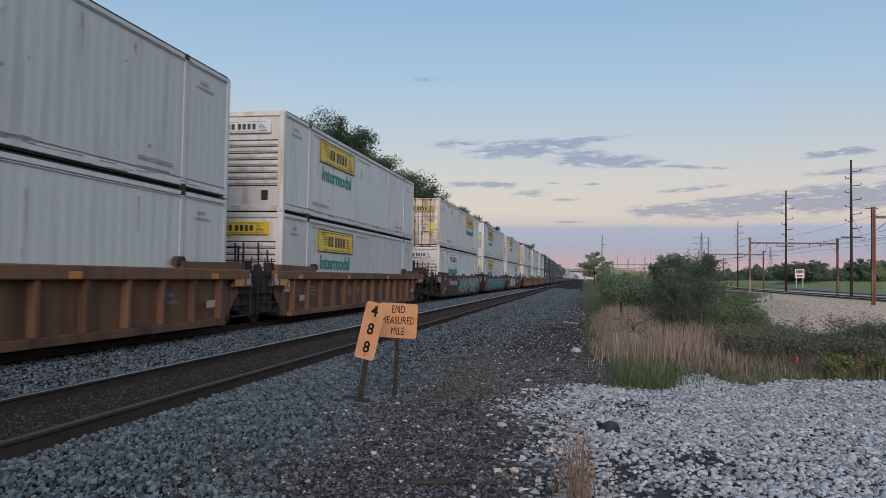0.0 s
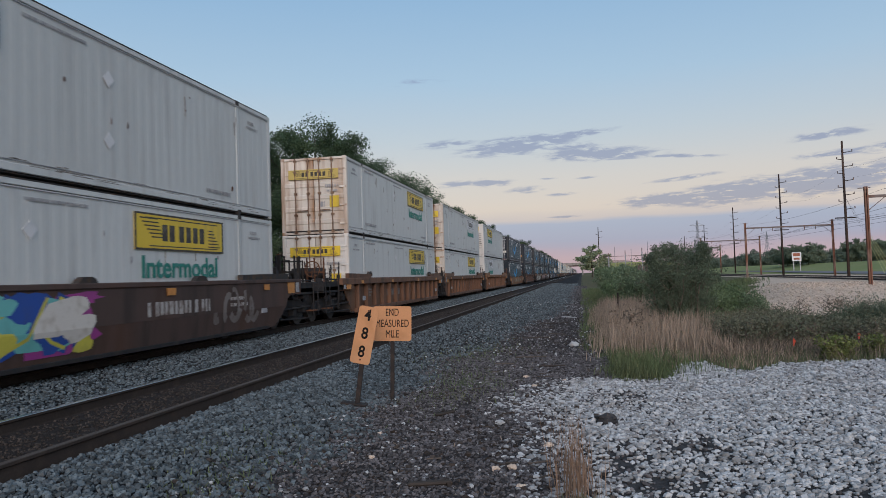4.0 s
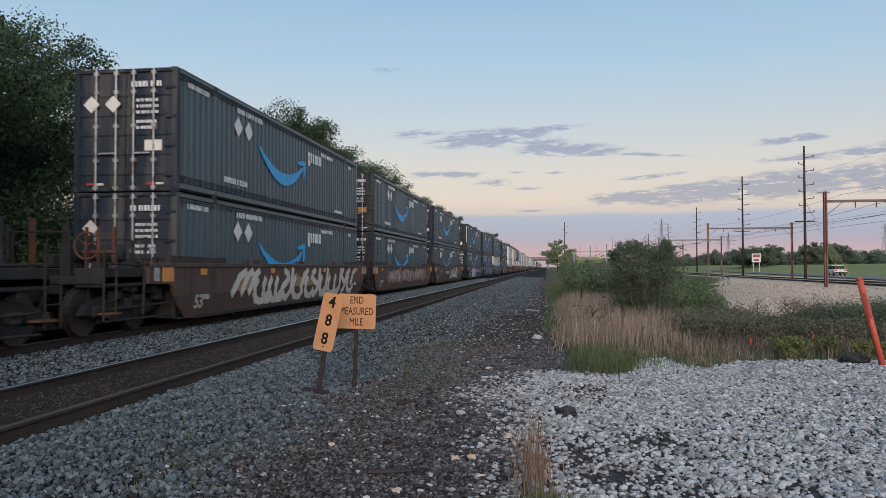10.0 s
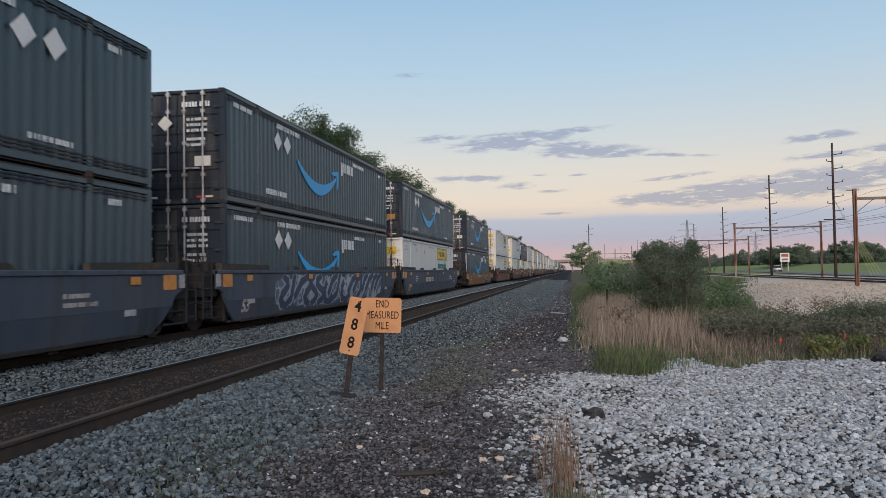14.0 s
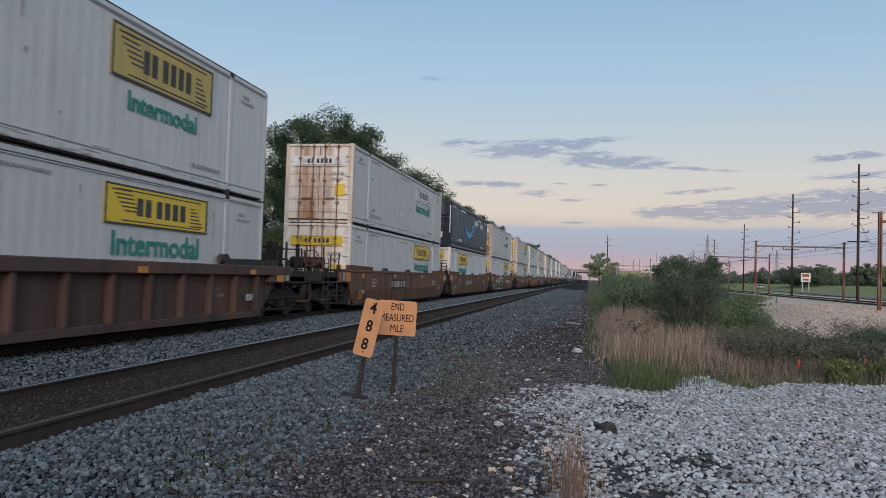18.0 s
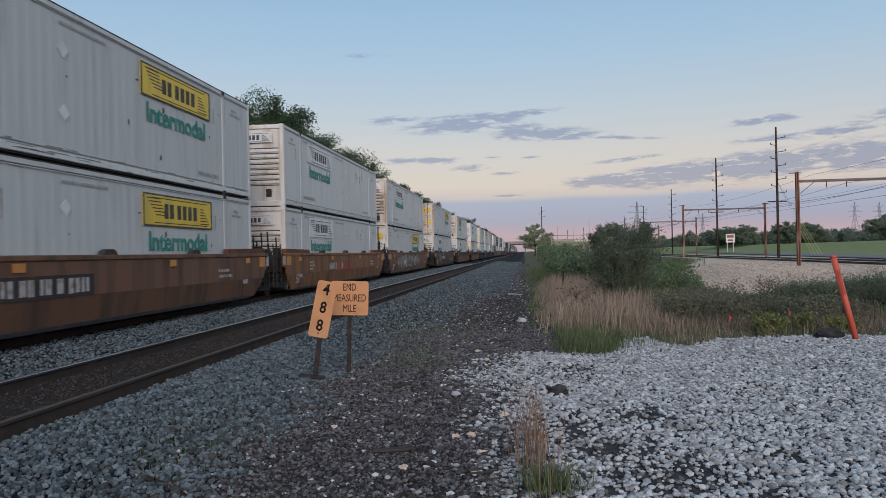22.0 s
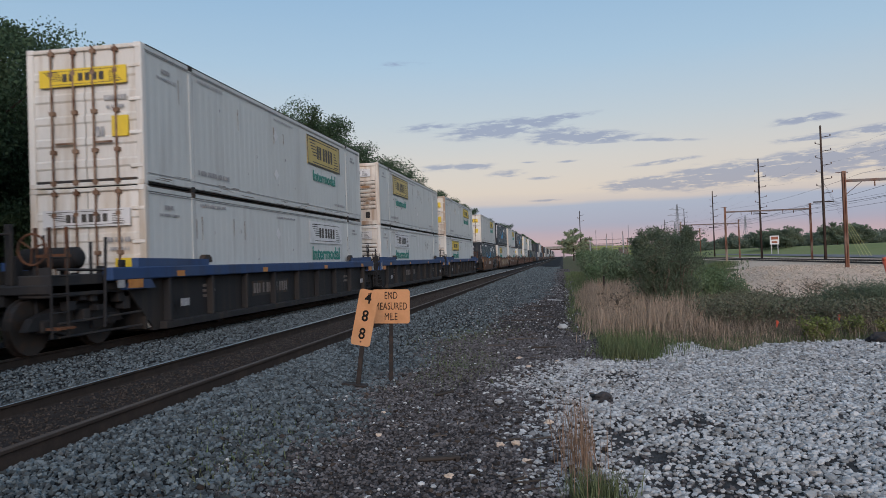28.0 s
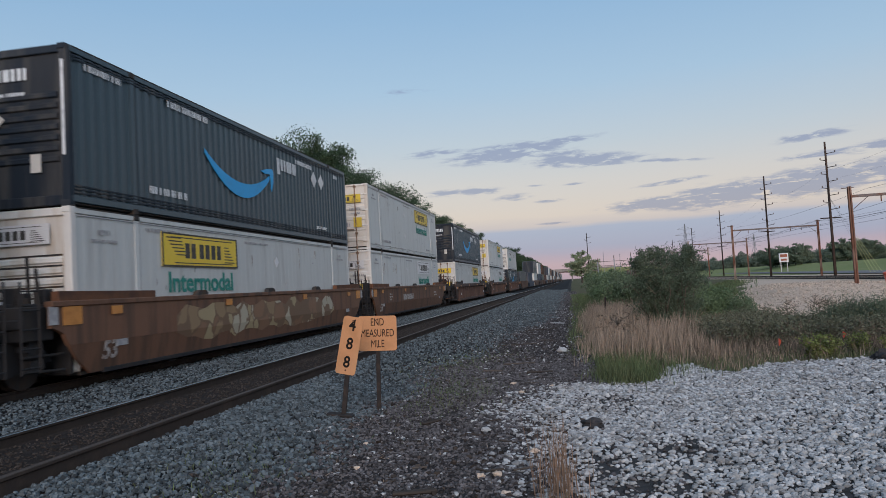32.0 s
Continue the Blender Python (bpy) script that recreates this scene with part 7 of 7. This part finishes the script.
def build_far_woods():
    """The belt of woods behind the field, its haze put into the leaf colour: crowns of leaf clumps side by side."""
    rng = np.random.default_rng(77)
    pts = []
    for k in range(110):
        a, d = math.radians(7.0 + 0.27 * k + rng.uniform(-0.1, 0.1)), rng.uniform(430, 500)
        h, w = rng.uniform(7, 12) * (0.8 if k < 24 or k > 62 else 1.0), rng.uniform(4.0, 6.5)
        lobes = rng.normal(size=(9, 3)) * np.array([0.45 * w, 0.45 * w, 0.16 * h]) + np.array([0, 0, 0.56 * h])
        pick = lobes[rng.integers(0, 9, 1700)]
        q = rng.normal(size=(1700, 3))
        q *= (rng.uniform(0, 1, (1700, 1)) ** 0.4) / np.linalg.norm(q, axis=1, keepdims=True) * np.array([0.5 * w, 0.5 * w, 0.26 * h])
        c = pick + q
        c[:, 2] = np.clip(c[:, 2], 0.2, None)
        pts.append(c + np.array([d * math.sin(a), d * math.cos(a), -1.4]))
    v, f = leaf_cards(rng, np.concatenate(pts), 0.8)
    tagged(new("far_woods", fast_mesh("far_woods", v, f, [M["leaf_woods"]])), "belt of green woods behind the field, haze put into its leaf colour", "woods", kind="stuff")


def make_shrub(label, h, spread, leaves, size, mat, seed, stems=9, up=0.0):
    """Many stems from the ground, leaves along them."""
    rng, r = np.random.default_rng(seed), random.Random(seed)
    wood, tips = Shape(), []
    for k in range(stems):
        ang = 2.4 * k + r.uniform(-0.4, 0.4)
        out = spread * math.sqrt((k + 0.5) / stems) * 0.8
        p = Vector((0.25 * out * math.cos(ang), 0.25 * out * math.sin(ang), -0.1))
        q = Vector((out * math.cos(ang), out * math.sin(ang), h * (1.0 - 0.45 * (out / spread) ** 2) * r.uniform(0.78, 1.0)))
        prev = p
        for j in range(1, 6):
            t = j / 5
            nxt = p.lerp(q, t) + Vector((r.uniform(-1, 1), r.uniform(-1, 1), r.uniform(-0.5, 0.5))) * 0.10 * spread * (1 - 0.3 * t)
            wood.tube(prev, nxt, 0.03 * (1.1 - t) * h / 2 + 0.006, 0.03 * (0.95 - 0.9 * t) * h / 2 + 0.004, n=5)
            for _ in range(3):
                tip = nxt + Vector((r.uniform(-1, 1), r.uniform(-1, 1), r.uniform(-0.3, 0.9))) * 0.26 * spread
                wood.tube(nxt, tip, 0.008, 0.003, n=4)
                tips.append((tip, 0.2 * spread))
            tips.append((nxt, 0.24 * spread))
            prev = nxt
    for k in range(int(up)):                                # upright shoots above the crown
        ang, out = r.uniform(0, 6.28), spread * 0.75 * math.sqrt(r.random())
        q = Vector((out * math.cos(ang), out * math.sin(ang), h * (1.0 - 0.4 * (out / spread) ** 2) * r.uniform(0.85, 0.98)))
        for j in range(4):
            nxt = q + Vector((r.uniform(-0.04, 0.04) + 0.03 * math.cos(ang), r.uniform(-0.04, 0.04) + 0.03 * math.sin(ang), r.uniform(0.05, 0.10)))
            wood.tube(q, nxt, 0.007, 0.005, n=4)
            tips.append((nxt, 0.09 * spread))
            q = nxt
    t = thing("shrub", label, "shrub", group="trackside shrubs")
    stuff_part("woody_frame", wood, M["twig"], t)
    c = np.array([list(p) for p, q in tips])
    rad = np.array([q for p, q in tips])
    pick = rng.integers(0, len(c), leaves)
    d = rng.normal(size=(leaves, 3))
    d /= np.linalg.norm(d, axis=1, keepdims=True)
    d *= rng.uniform(0, 1, (leaves, 1)) ** 0.5
    pts = c[pick] + d * rad[pick][:, None]
    pts[:, 2] = np.abs(pts[:, 2]) + 0.03
    v, f = leaf_cards(rng, pts, size)
    part("foliage", fast_mesh("foliage", v, f, [M[mat]]), None, t, "small dense leaves")
    return t


def build_shrubs():
    r = random.Random(5)
    big = make_shrub("large grey-green shrub beside the dry grass", 2.2, 1.18, 62000, 0.034, "leaf_olive", 31, stems=26, up=22)
    plant(big, 2.55, 20.0, 0)
    mid = [make_shrub("green trackside shrub with loose twigs", 2.0, 1.5, 6500, 0.11, "leaf_bush", 33), make_shrub("leafy bright green trackside shrub", 1.7, 1.6, 6000, 0.12, "leaf_mid", 34)]
    low = make_shrub("low tangle of dark green weeds", 0.95, 1.4, 26000, 0.034, "leaf_olive", 35, stems=14)
    scrub = make_shrub("low brownish scrub of dead stalks and olive leaves", 0.42, 0.9, 2600, 0.05, "leaf_scrub", 37, stems=16)
    bright = make_shrub("low yellow-green flowering weeds by the lot", 0.5, 0.45, 1100, 0.06, "leaf_yellow", 36, stems=8)
    for k in range(36):
        y = 29 + 2.3 * k + r.uniform(-1, 1)
        a = radians(r.uniform(2.2, 5.2) if y < 60 else r.uniform(1.4, 5.2))
        plant(mid[k % 2], y * math.tan(a), y, r.uniform(0, 360), r.uniform(0.42, 0.8) * (0.9 + 0.003 * y))
    for k in range(20):
        y = 34 + 3.4 * k + r.uniform(-1.4, 1.4)
        plant(mid[k % 2], 3.6 + 0.062 * y + r.uniform(-1.5, 0.4), y, r.uniform(0, 360), r.uniform(0.34, 0.6))
    for k in range(18):
        y = 112 + 7 * k
        plant(mid[k % 2], 4.2 + 0.012 * y + r.uniform(-2.0, 4), y, r.uniform(0, 360), r.uniform(1.0, 1.6))
    for x, y, s in ((3.9, 25, 0.55), (5.7, 33, 0.7), (3.6, 27, 0.75), (3.3, 23, 0.6), (7.6, 37.5, 0.6), (8.6, 40, 0.55), (9.2, 42, 0.4), (4.9, 30, 0.6)):
        plant(mid[int(x * 10) % 2], x, y, r.uniform(0, 360), s)
    for k in range(36):
        y = r.uniform(17.5, 27)
        a = 17.6 + 18 * (k + r.random()) / 36
        plant(low, y * math.tan(radians(a)), y, r.uniform(0, 360), r.uniform(0.9, 1.2) * min(0.72, 0.45 + 0.08 * (a - 17.6)))
    for k in range(34):
        plant(scrub, r.uniform(2.6, 6.5), r.uniform(15.8, 24), r.uniform(0, 360), r.uniform(0.7, 1.0))
    for x, y, s in ((4.15, 13.5, 0.75), (4.4, 13.8, 0.6), (5.0, 14.0, 0.65), (5.4, 13.7, 0.55), (5.75, 13.9, 0.5)):
        plant(bright, x, y, r.uniform(0, 360), s)


def blades(name, label, mat, x, y, h, w, rng, lean=0.3, z=None):
    """Thin standing blades, each of two triangles, bent at half height."""
    n = len(x)
    z0 = ground_z(x, y) if z is None else z
    a = rng.uniform(0, 2 * np.pi, n)
    side = np.stack([np.cos(a), np.sin(a), 0 * a], -1) * (np.asarray(w) * 0.5)[:, None]
    b = rng.uniform(0, 2 * np.pi, n)
    bend = np.stack([np.cos(b), np.sin(b), 0 * b], -1) * (np.asarray(h) * rng.uniform(0.0, lean, n))[:, None]
    foot = np.stack([x, y, z0 - 0.02], -1)
    up = np.stack([0 * x, 0 * x, np.asarray(h)], -1)
    v = np.stack([foot - side, foot + side, foot + 0.55 * up + 0.35 * bend + 0.8 * side, foot + 0.55 * up + 0.35 * bend - 0.8 * side, foot + up + bend + 0.12 * side, foot + up + bend - 0.12 * side], 1)
    i = 6 * np.arange(n)[:, None]
    f = np.concatenate([np.array([0, 1, 2, 3])[None] + i, np.array([3, 2, 4, 5])[None] + i])
    return tagged(new(name, fast_mesh(name, v.reshape(-1, 3), f, [M[mat]])), label, "grass", kind="stuff")


def build_grass():
    rng = np.random.default_rng(12)
    # tall dry grass
    n = 26000
    x, y = rng.uniform(0.0, 5.2, n), rng.uniform(13.0, 30, n)
    rim = np.minimum(x - 0.25 - 0.3 * fbm(x, y, 0.9, 4.0), 0.75 + 0.135 * y + 0.4 * fbm(x, y, 0.7, 1.0) - x)
    rim = np.minimum(rim, 0.5 * (y - 13.4 - 0.6 * fbm(x, y, 1.2, 7.0)))
    keep = (fbm(x, y, 0.9, 3.0) > -0.5) & (rim > rng.uniform(-0.15, 0.25, n)) & (np.hypot(x - 2.55, y - 20) > 0.7)
    x, y, rim = x[keep], y[keep], rim[keep]
    blades("dry_grass", "tall dry straw-coloured grass beside the track path", "straw", x, y, rng.uniform(0.45, 1.0, len(x)) * (0.72 + 0.3 * fbm(x, y, 0.9, 3.0)) * (0.45 + 0.55 * step01(rim, 0.0, 0.5)), rng.uniform(0.008, 0.018, len(x)), rng, 0.35)
    n = 15000
    x, y = rng.uniform(2.2, 10.5, n), rng.uniform(13.8, 25, n)
    blades("brown_weeds", "brown dead weeds and stalks beyond the lot", "twig", x, y, rng.uniform(0.12, 0.5, n) * (0.75 + 0.45 * fbm(x, y, 0.8, 2.0)), rng.uniform(0.005, 0.011, n), rng, 0.9)
    n = 11000
    x, y = rng.uniform(0.2, 12.5, n), rng.uniform(12.2, 15.0, n)
    keep = (y > lot_end(x, y)) & (fbm(x, y, 1.7, 8.0) > 0.12)
    x, y = x[keep], y[keep]
    blades("green_grass", "fresh green grass along the edge of the lot", "grass", x, y, rng.uniform(0.04, 0.17, len(x)), rng.uniform(0.006, 0.012, len(x)), rng, 0.8)
    n = 1200
    x, y = np.abs(rng.normal(0.6, 0.5, n)) + 0.4, rng.normal(12.9, 0.7, n)
    blades("green_grass", "green grass clump at the corner of the lot", "grass", x, y, rng.uniform(0.08, 0.34, n), rng.uniform(0.006, 0.012, n), rng, 0.6)
    n = 9000
    x, y = rng.uniform(-0.4, 1.6, n), rng.uniform(15, 70, n)
    keep = x > 0.0 + 0.35 * fbm(x, y, 0.6, 2.0)
    blades("green_grass", "green grass edging the cinder path", "grass", x[keep], y[keep], rng.uniform(0.06, 0.28, keep.sum()), rng.uniform(0.01, 0.022, keep.sum()), rng, 0.6)
    n = 16000
    x, y = rng.uniform(3, 13, n), rng.uniform(18, 41, n)
    reach = np.where(np.degrees(np.arctan2(x, y)) > 9.0, 0.45, 1.0)
    blades("rough_grass", "rough mixed grass in the ditch", "straw", x, y, rng.uniform(0.25, 0.7, n) * reach, rng.uniform(0.008, 0.022, n), rng, 0.6)
    blades("rough_grass", "rough green weeds in the ditch", "grass", rng.uniform(2, 12, n), rng.uniform(16.5, 40, n), rng.uniform(0.1, 0.3, n), rng.uniform(0.02, 0.05, n), rng, 0.5)
    n = 5200
    x, y = np.concatenate([rng.normal(0.82, 0.24, 2200), rng.uniform(0.45, 6.5, 3000)]), np.concatenate([rng.normal(11.9, 0.62, 2200), rng.uniform(10.9, 14.4, 3000)])
    keep = (y > lot_end(x, y) - 0.15) & (y < lot_end(x, y) + 1.1 + rng.normal(0, 0.3, n))
    x, y = x[keep], y[keep]
    blades("green_grass", "fresh green grass in the bay at the corner of the lot", "grass", x, y, rng.uniform(0.05, 0.30, len(x)) * (0.6 + 0.5 * np.exp(-((x - 0.8) / 0.7) ** 2)), rng.uniform(0.006, 0.013, len(x)), rng, 0.7)
    n = 12000
    a, y = np.radians(np.clip(rng.normal(9.6, 1.2, n), 6.5, 13.2)), rng.uniform(42, 105, n)
    blades("rough_grass", "tall green weeds below the electric line", "grass", y * np.tan(a), y, rng.uniform(0.12, 0.5, n), rng.uniform(0.03, 0.09, n), rng, 0.7)
    n = 7000
    x, y = rng.uniform(1.2, 9.0, n), rng.uniform(11.6, 15.8, n)
    keep = (y > lot_end(x, y) + 0.1) & (fbm(x, y, 1.1, 6.0) > -0.4)
    x, y = x[keep], y[keep]
    blades("dead_weeds", "short dead weeds and straw behind the lot", "twig", x[::2], y[::2], rng.uniform(0.08, 0.34, len(x[::2])), rng.uniform(0.004, 0.010, len(x[::2])), rng, 0.9)
    blades("dry_grass", "short dry grass behind the lot", "straw", x[1::2], y[1::2], rng.uniform(0.06, 0.28, len(x[1::2])), rng.uniform(0.005, 0.011, len(x[1::2])), rng, 0.8)
    # tuft at the lot's near edge
    n = 180
    x, y = rng.normal(-0.09, 0.085, n), rng.normal(5.4, 0.34, n)
    blades("dry_tuft", "dry reddish-tan grass tuft at the gravel edge", "red_straw", x, y, rng.uniform(0.22, 0.66, n), rng.uniform(0.003, 0.007, n), rng, 0.25)
    n = 500
    blades("green_tuft", "fresh green grass tuft at the gravel edge", "grass", rng.normal(0.0, 0.10, n), rng.normal(4.75, 0.10, n), rng.uniform(0.08, 0.24, n), rng.uniform(0.004, 0.009, n), rng, 0.6)
    # weeds among the ballast
    for cx, cy, sx, sy, n in ((-1.75, 10.6, 0.32, 1.0, 900), (-1.9, 15.5, 0.4, 1.2, 400), (-3.0, 6.2, 0.28, 0.6, 260), (-2.75, 5.2, 0.22, 0.4, 240), (-2.5, 14.2, 0.35, 1.1, 500)):
        blades("ballast_weeds", "thin green weeds growing through the ballast", "grass", rng.normal(cx, sx, n), rng.normal(cy, sy, n), rng.uniform(0.03, 0.11, n), rng.uniform(0.006, 0.013, n), rng, 0.9)
    n = 260
    blades("straw_litter", "dead stalks lying on the cinders", "straw", rng.uniform(-2.6, -0.4, n), rng.uniform(4.2, 16, n), rng.uniform(0.03, 0.07, n), rng.uniform(0.006, 0.012, n), rng, 6.0)


build_trees()
build_far_woods()
build_shrubs()
build_grass()

# ---- signs, stakes and small things by the track ----
def post_sign(name, label, x, y, w, h, top, lean_x, turn, lines, size, post_r, foot, twist=0.0):
    """A plate on a steel post; lines of lettering from the top."""
    base = float(ground_z(x, y))
    p = thing(name, label, "sign", m=pose(x, y, base, 0, lean_x, turn))
    hh = top - base
    part("post", Shape().box(-post_r, post_r, 0.0, 0.012, -0.35, hh - 0.06, 0.003).box(-post_r, -post_r + 0.012, 0.012, 0.045, -0.35, hh - 0.06, 0.003).box(post_r - 0.012, post_r, 0.012, 0.045, -0.35, hh - 0.06, 0.003), M["post"], p, "rusty steel channel post")
    s = Shape()
    r, n = 0.035, 5
    ring = []
    for cx, cz, a0 in ((w / 2 - r, hh - r, 0), (-w / 2 + r, hh - r, 90), (-w / 2 + r, hh - h + r, 180), (w / 2 - r, hh - h + r, 270)):
        for k in range(n):
            a = radians(a0 + 90 * k / (n - 1))
            ring.append((cx + r * math.cos(a), cz + r * math.sin(a)))
    s.along(ring, -0.012, -0.004)
    plate = part("plate", s, M["sign"], p)
    for k, (text, z) in enumerate(lines):
        o = part("lettering", lettering(text, size, M["black_paint"], 0.004 if len(text) == 1 else 0.0, 0.86 if len(text) == 1 else 0.64), None, plate, "black stencilled lettering")
        o.matrix_local = Matrix.Translation((0, -0.013, hh - z)) @ pose(0, 0, 0, 0, 0, -90)
    for z in (0.05, h - 0.05):
        part("bolt", Shape().tube((0, -0.02, hh - z), (0, 0.0, hh - z), 0.012, n=8), M["rust"], plate)
    plate.matrix_local = Matrix.Translation((0, 0, hh - h / 2)) @ pose(0, 0, 0, 0, twist, 0) @ Matrix.Translation((0, 0, h / 2 - hh))
    if foot:
        part("foot_plate", Shape().box(-0.20, 0.12, -0.06, 0.10, 0.02, 0.05, 0.01), M["post"], p, "bent steel foot plate")
    return p


post_sign("measured_mile_sign", "orange square sign reading END MEASURED MILE on a rusty post", -2.475, 9.33, 0.50, 0.453, -0.35, 1.8, 9, (("END", 0.085), ("MEASURED", 0.228), ("MILE", 0.366)), 0.138, 0.026, False)
post_sign("milepost_sign", "leaning narrow orange milepost sign with numerals 4 8 8", -2.752, 8.68, 0.245, 0.705, -0.31, 8.0, 8, (("4", 0.11), ("8", 0.335), ("8", 0.56)), 0.195, 0.028, True, 4.2)


def build_stake():
    p = thing("marker_stake", "leaning faded orange plastic marker post at the lot's edge", "marker post", m=pose(5.29, 12.6, float(ground_z(5.29, 12.6)), 3, -14.5, 0))
    part("tube", Shape().tube((0, 0, -0.25), (0, 0, 1.42), 0.048, 0.048, n=16), M["stake"], p, smooth=True)
    part("cap", Shape().tube((0, 0, 1.42), (0, 0, 1.46), 0.052, 0.042, n=16), M["stake"], p, smooth=True)
    part("decal", Shape().box(-0.024, 0.024, -0.0515, -0.040, 0.78, 1.22, 0.004), M["red_tape"], p, "dark red warning strip")
    marks = Shape()
    for k in range(7):
        marks.box(-0.016, 0.014 - 0.004 * (k % 3), -0.053, -0.0515, 0.82 + 0.055 * k, 0.85 + 0.055 * k)
    stuff_part("marking", marks, M["faded_red"], p)


build_stake()


def lump(name, label, x, y, size, mat, seed, squash=0.7, category="rock"):
    bm = bmesh.new()
    bmesh.ops.create_icosphere(bm, subdivisions=3, radius=1.0)
    for v in bm.verts:
        n = noise.noise(v.co * 1.6 + Vector((seed, 0, 0))) * 0.45 + noise.noise(v.co * 4.1 + Vector((0, seed, 0))) * 0.16
        v.co *= 1 + n
        v.co.x *= size[0]
        v.co.y *= size[1]
        v.co.z *= size[2]
    me = bpy.data.meshes.new(name)
    bm.to_mesh(me)
    bm.free()
    me.materials.append(M[mat])
    lowest = min(v.co.z for v in me.vertices)
    return solid(name, me, None, label, category, m=pose(x, y, float(ground_z(x, y)) - 0.65 * lowest))


lump("black_rock", "lump of black slag on the pale gravel", 0.20, 8.0, (0.125, 0.085, 0.060), "black_rock", 3)
lump("pale_rock", "pale limestone rock beside the cinder path", -0.22, 16.4, (0.10, 0.08, 0.06), "stone_white", 5)
lump("pale_rock", "rounded pale limestone rock in the dry grass", 1.62, 24.0, (0.26, 0.2, 0.24), "stone_white", 6)
lump("flat_stone", "flat pale stone lying on cinders", -0.92, 7.9, (0.055, 0.04, 0.024), "stone_white", 8)
lump("flat_stone", "flat pale stone lying on cinders", -1.0, 9.0, (0.05, 0.035, 0.02), "stone_white", 9)
lump("dark_boulder", "rough dark boulder beside the orange marker post", 4.98, 12.85, (0.23, 0.16, 0.10), "black_rock", 12, category="rock")
for k, (x, y, s) in enumerate(((-0.75, 6.1, 0.05), (-0.62, 6.15, 0.055), (-1.05, 5.15, 0.05), (-0.35, 6.9, 0.06), (-0.5, 5.6, 0.05), (-1.9, 6.4, 0.04), (-2.1, 7.4, 0.04), (-0.7, 10.4, 0.06), (-0.9, 11.5, 0.06), (-0.3, 11.0, 0.055))):
    lump("pale_stone", "rounded pale stone at the edge of the gravel", x, y, (0.7 * s, 0.6 * s, 0.45 * s), "stone_bank", 20 + k)


def plank(x, y, length, turn, w=0.07):
    m = pose(x, y, float(ground_z(x, y)) + 0.02, 0, 0, turn)
    solid("wood_scrap", Shape().box(-length / 2, length / 2, -w / 2, w / 2, -0.005, 0.25 * w + 0.004, 0.15 * w), M["grey_wood"], "weathered scrap of dark wood on the cinders", "wood scrap", group="wood scraps", m=m)


for q in ((-1.3, 18.5, 0.9, 10), (-0.7, 19.6, 0.5, -30), (-1.0, 14.2, 0.6, 5), (-0.55, 12.8, 0.45, 0), (-0.9, 23.5, 1.0, 20), (-1.4, 13.1, 0.35, -8), (-1.2, 5.6, 0.35, 15), (-1.6, 8.4, 0.3, 60)):
    plank(*q)
litter = random.Random(41)
for k in range(34):
    y = 4.6 + 20 * litter.random() ** 1.3
    plank(litter.uniform(-1.9, -0.15) + (0.3 if y > 12 else 0), y, litter.uniform(0.08, 0.3), litter.uniform(-50, 50), litter.uniform(0.010, 0.028))
solid("pale_stick", Shape().box(-0.5, 0.5, -0.03, 0.03, 0, 0.05, 0.01), M["house_wall"], "pale broken stick at the path's edge", "stick", m=pose(-0.5, 26.5, GROUND + 0.02, 0, 0, -60))


def survey_flag(x, y):
    p = thing("survey_flag", "small orange survey flag among weeds", "flag", group="survey flags", m=pose(x, y, float(ground_z(x, y)), 0, 4, 30))
    part("wire", Shape().tube((0, 0, 0), (0, 0, 0.36), 0.004, n=5), M["wire"], p)
    part("cloth", Shape().add([(0, 0, 0.22), (0.055, 0.03, 0.17), (0.05, -0.02, 0.27), (0, 0, 0.36), (0.028, 0.035, 0.19), (0.028, 0.035, 0.32)], [(0, 4, 5, 3), (4, 1, 2, 5)]), M["stake"], p)


survey_flag(3.6, 13.9)
survey_flag(5.1, 15.2)


solid("dark_stake", Shape().box(-0.02, 0.02, -0.02, 0.02, -0.2, 1.0, 0.004), M["post"], "thin dark stake standing in the dry grass", "stake", m=pose(0.96, 21.5, float(ground_z(0.96, 21.5)), 0, 2, 20))


def thin_stem(x, y, h, seed):
    trunk, wood, tips = branch_shape(random.Random(seed), h, 0.012, 0.3, 0.45 * h, 9)
    t = thing("sapling", "thin bare sapling with a few reddish leaves", "sapling", group="saplings", m=pose(x, y, float(ground_z(x, y))))
    part("stem", trunk, M["twig"], t)
    stuff_part("branch_frame", wood, M["twig"], t)
    rng = np.random.default_rng(seed)
    c = np.array([list(p) for p, q in tips])
    pts = c[rng.integers(0, len(c), 160)] + rng.normal(0, 0.1 * h, (160, 3))
    v, f = leaf_cards(rng, pts, 0.07)
    part("foliage", fast_mesh("leaves", v, f, [M["twig"]]), None, t)


for k, q in enumerate(((11.2, 41.5, 1.5), (12.5, 41.0, 1.7), (13.1, 42.0, 1.5), (13.4, 41.2, 1.3), (10.4, 43.0, 1.1), (14.4, 42.0, 1.2), (1.05, 17.6, 1.1))):
    thin_stem(*q, 50 + k)


# ---- what moves ----
def motions():
    for ob, place, up, *rest in TRAIN:
        walk(ob, [(t, pose(TRAIN_X, place - distance(t), RAIL + up)) for t in (0, 4, 8, 12, 16, 20, 24, 28, 32)])
    walk(suv, [(t, suv_pose(t)) for t in (0, 8, 16, 24, 32)])


motions()
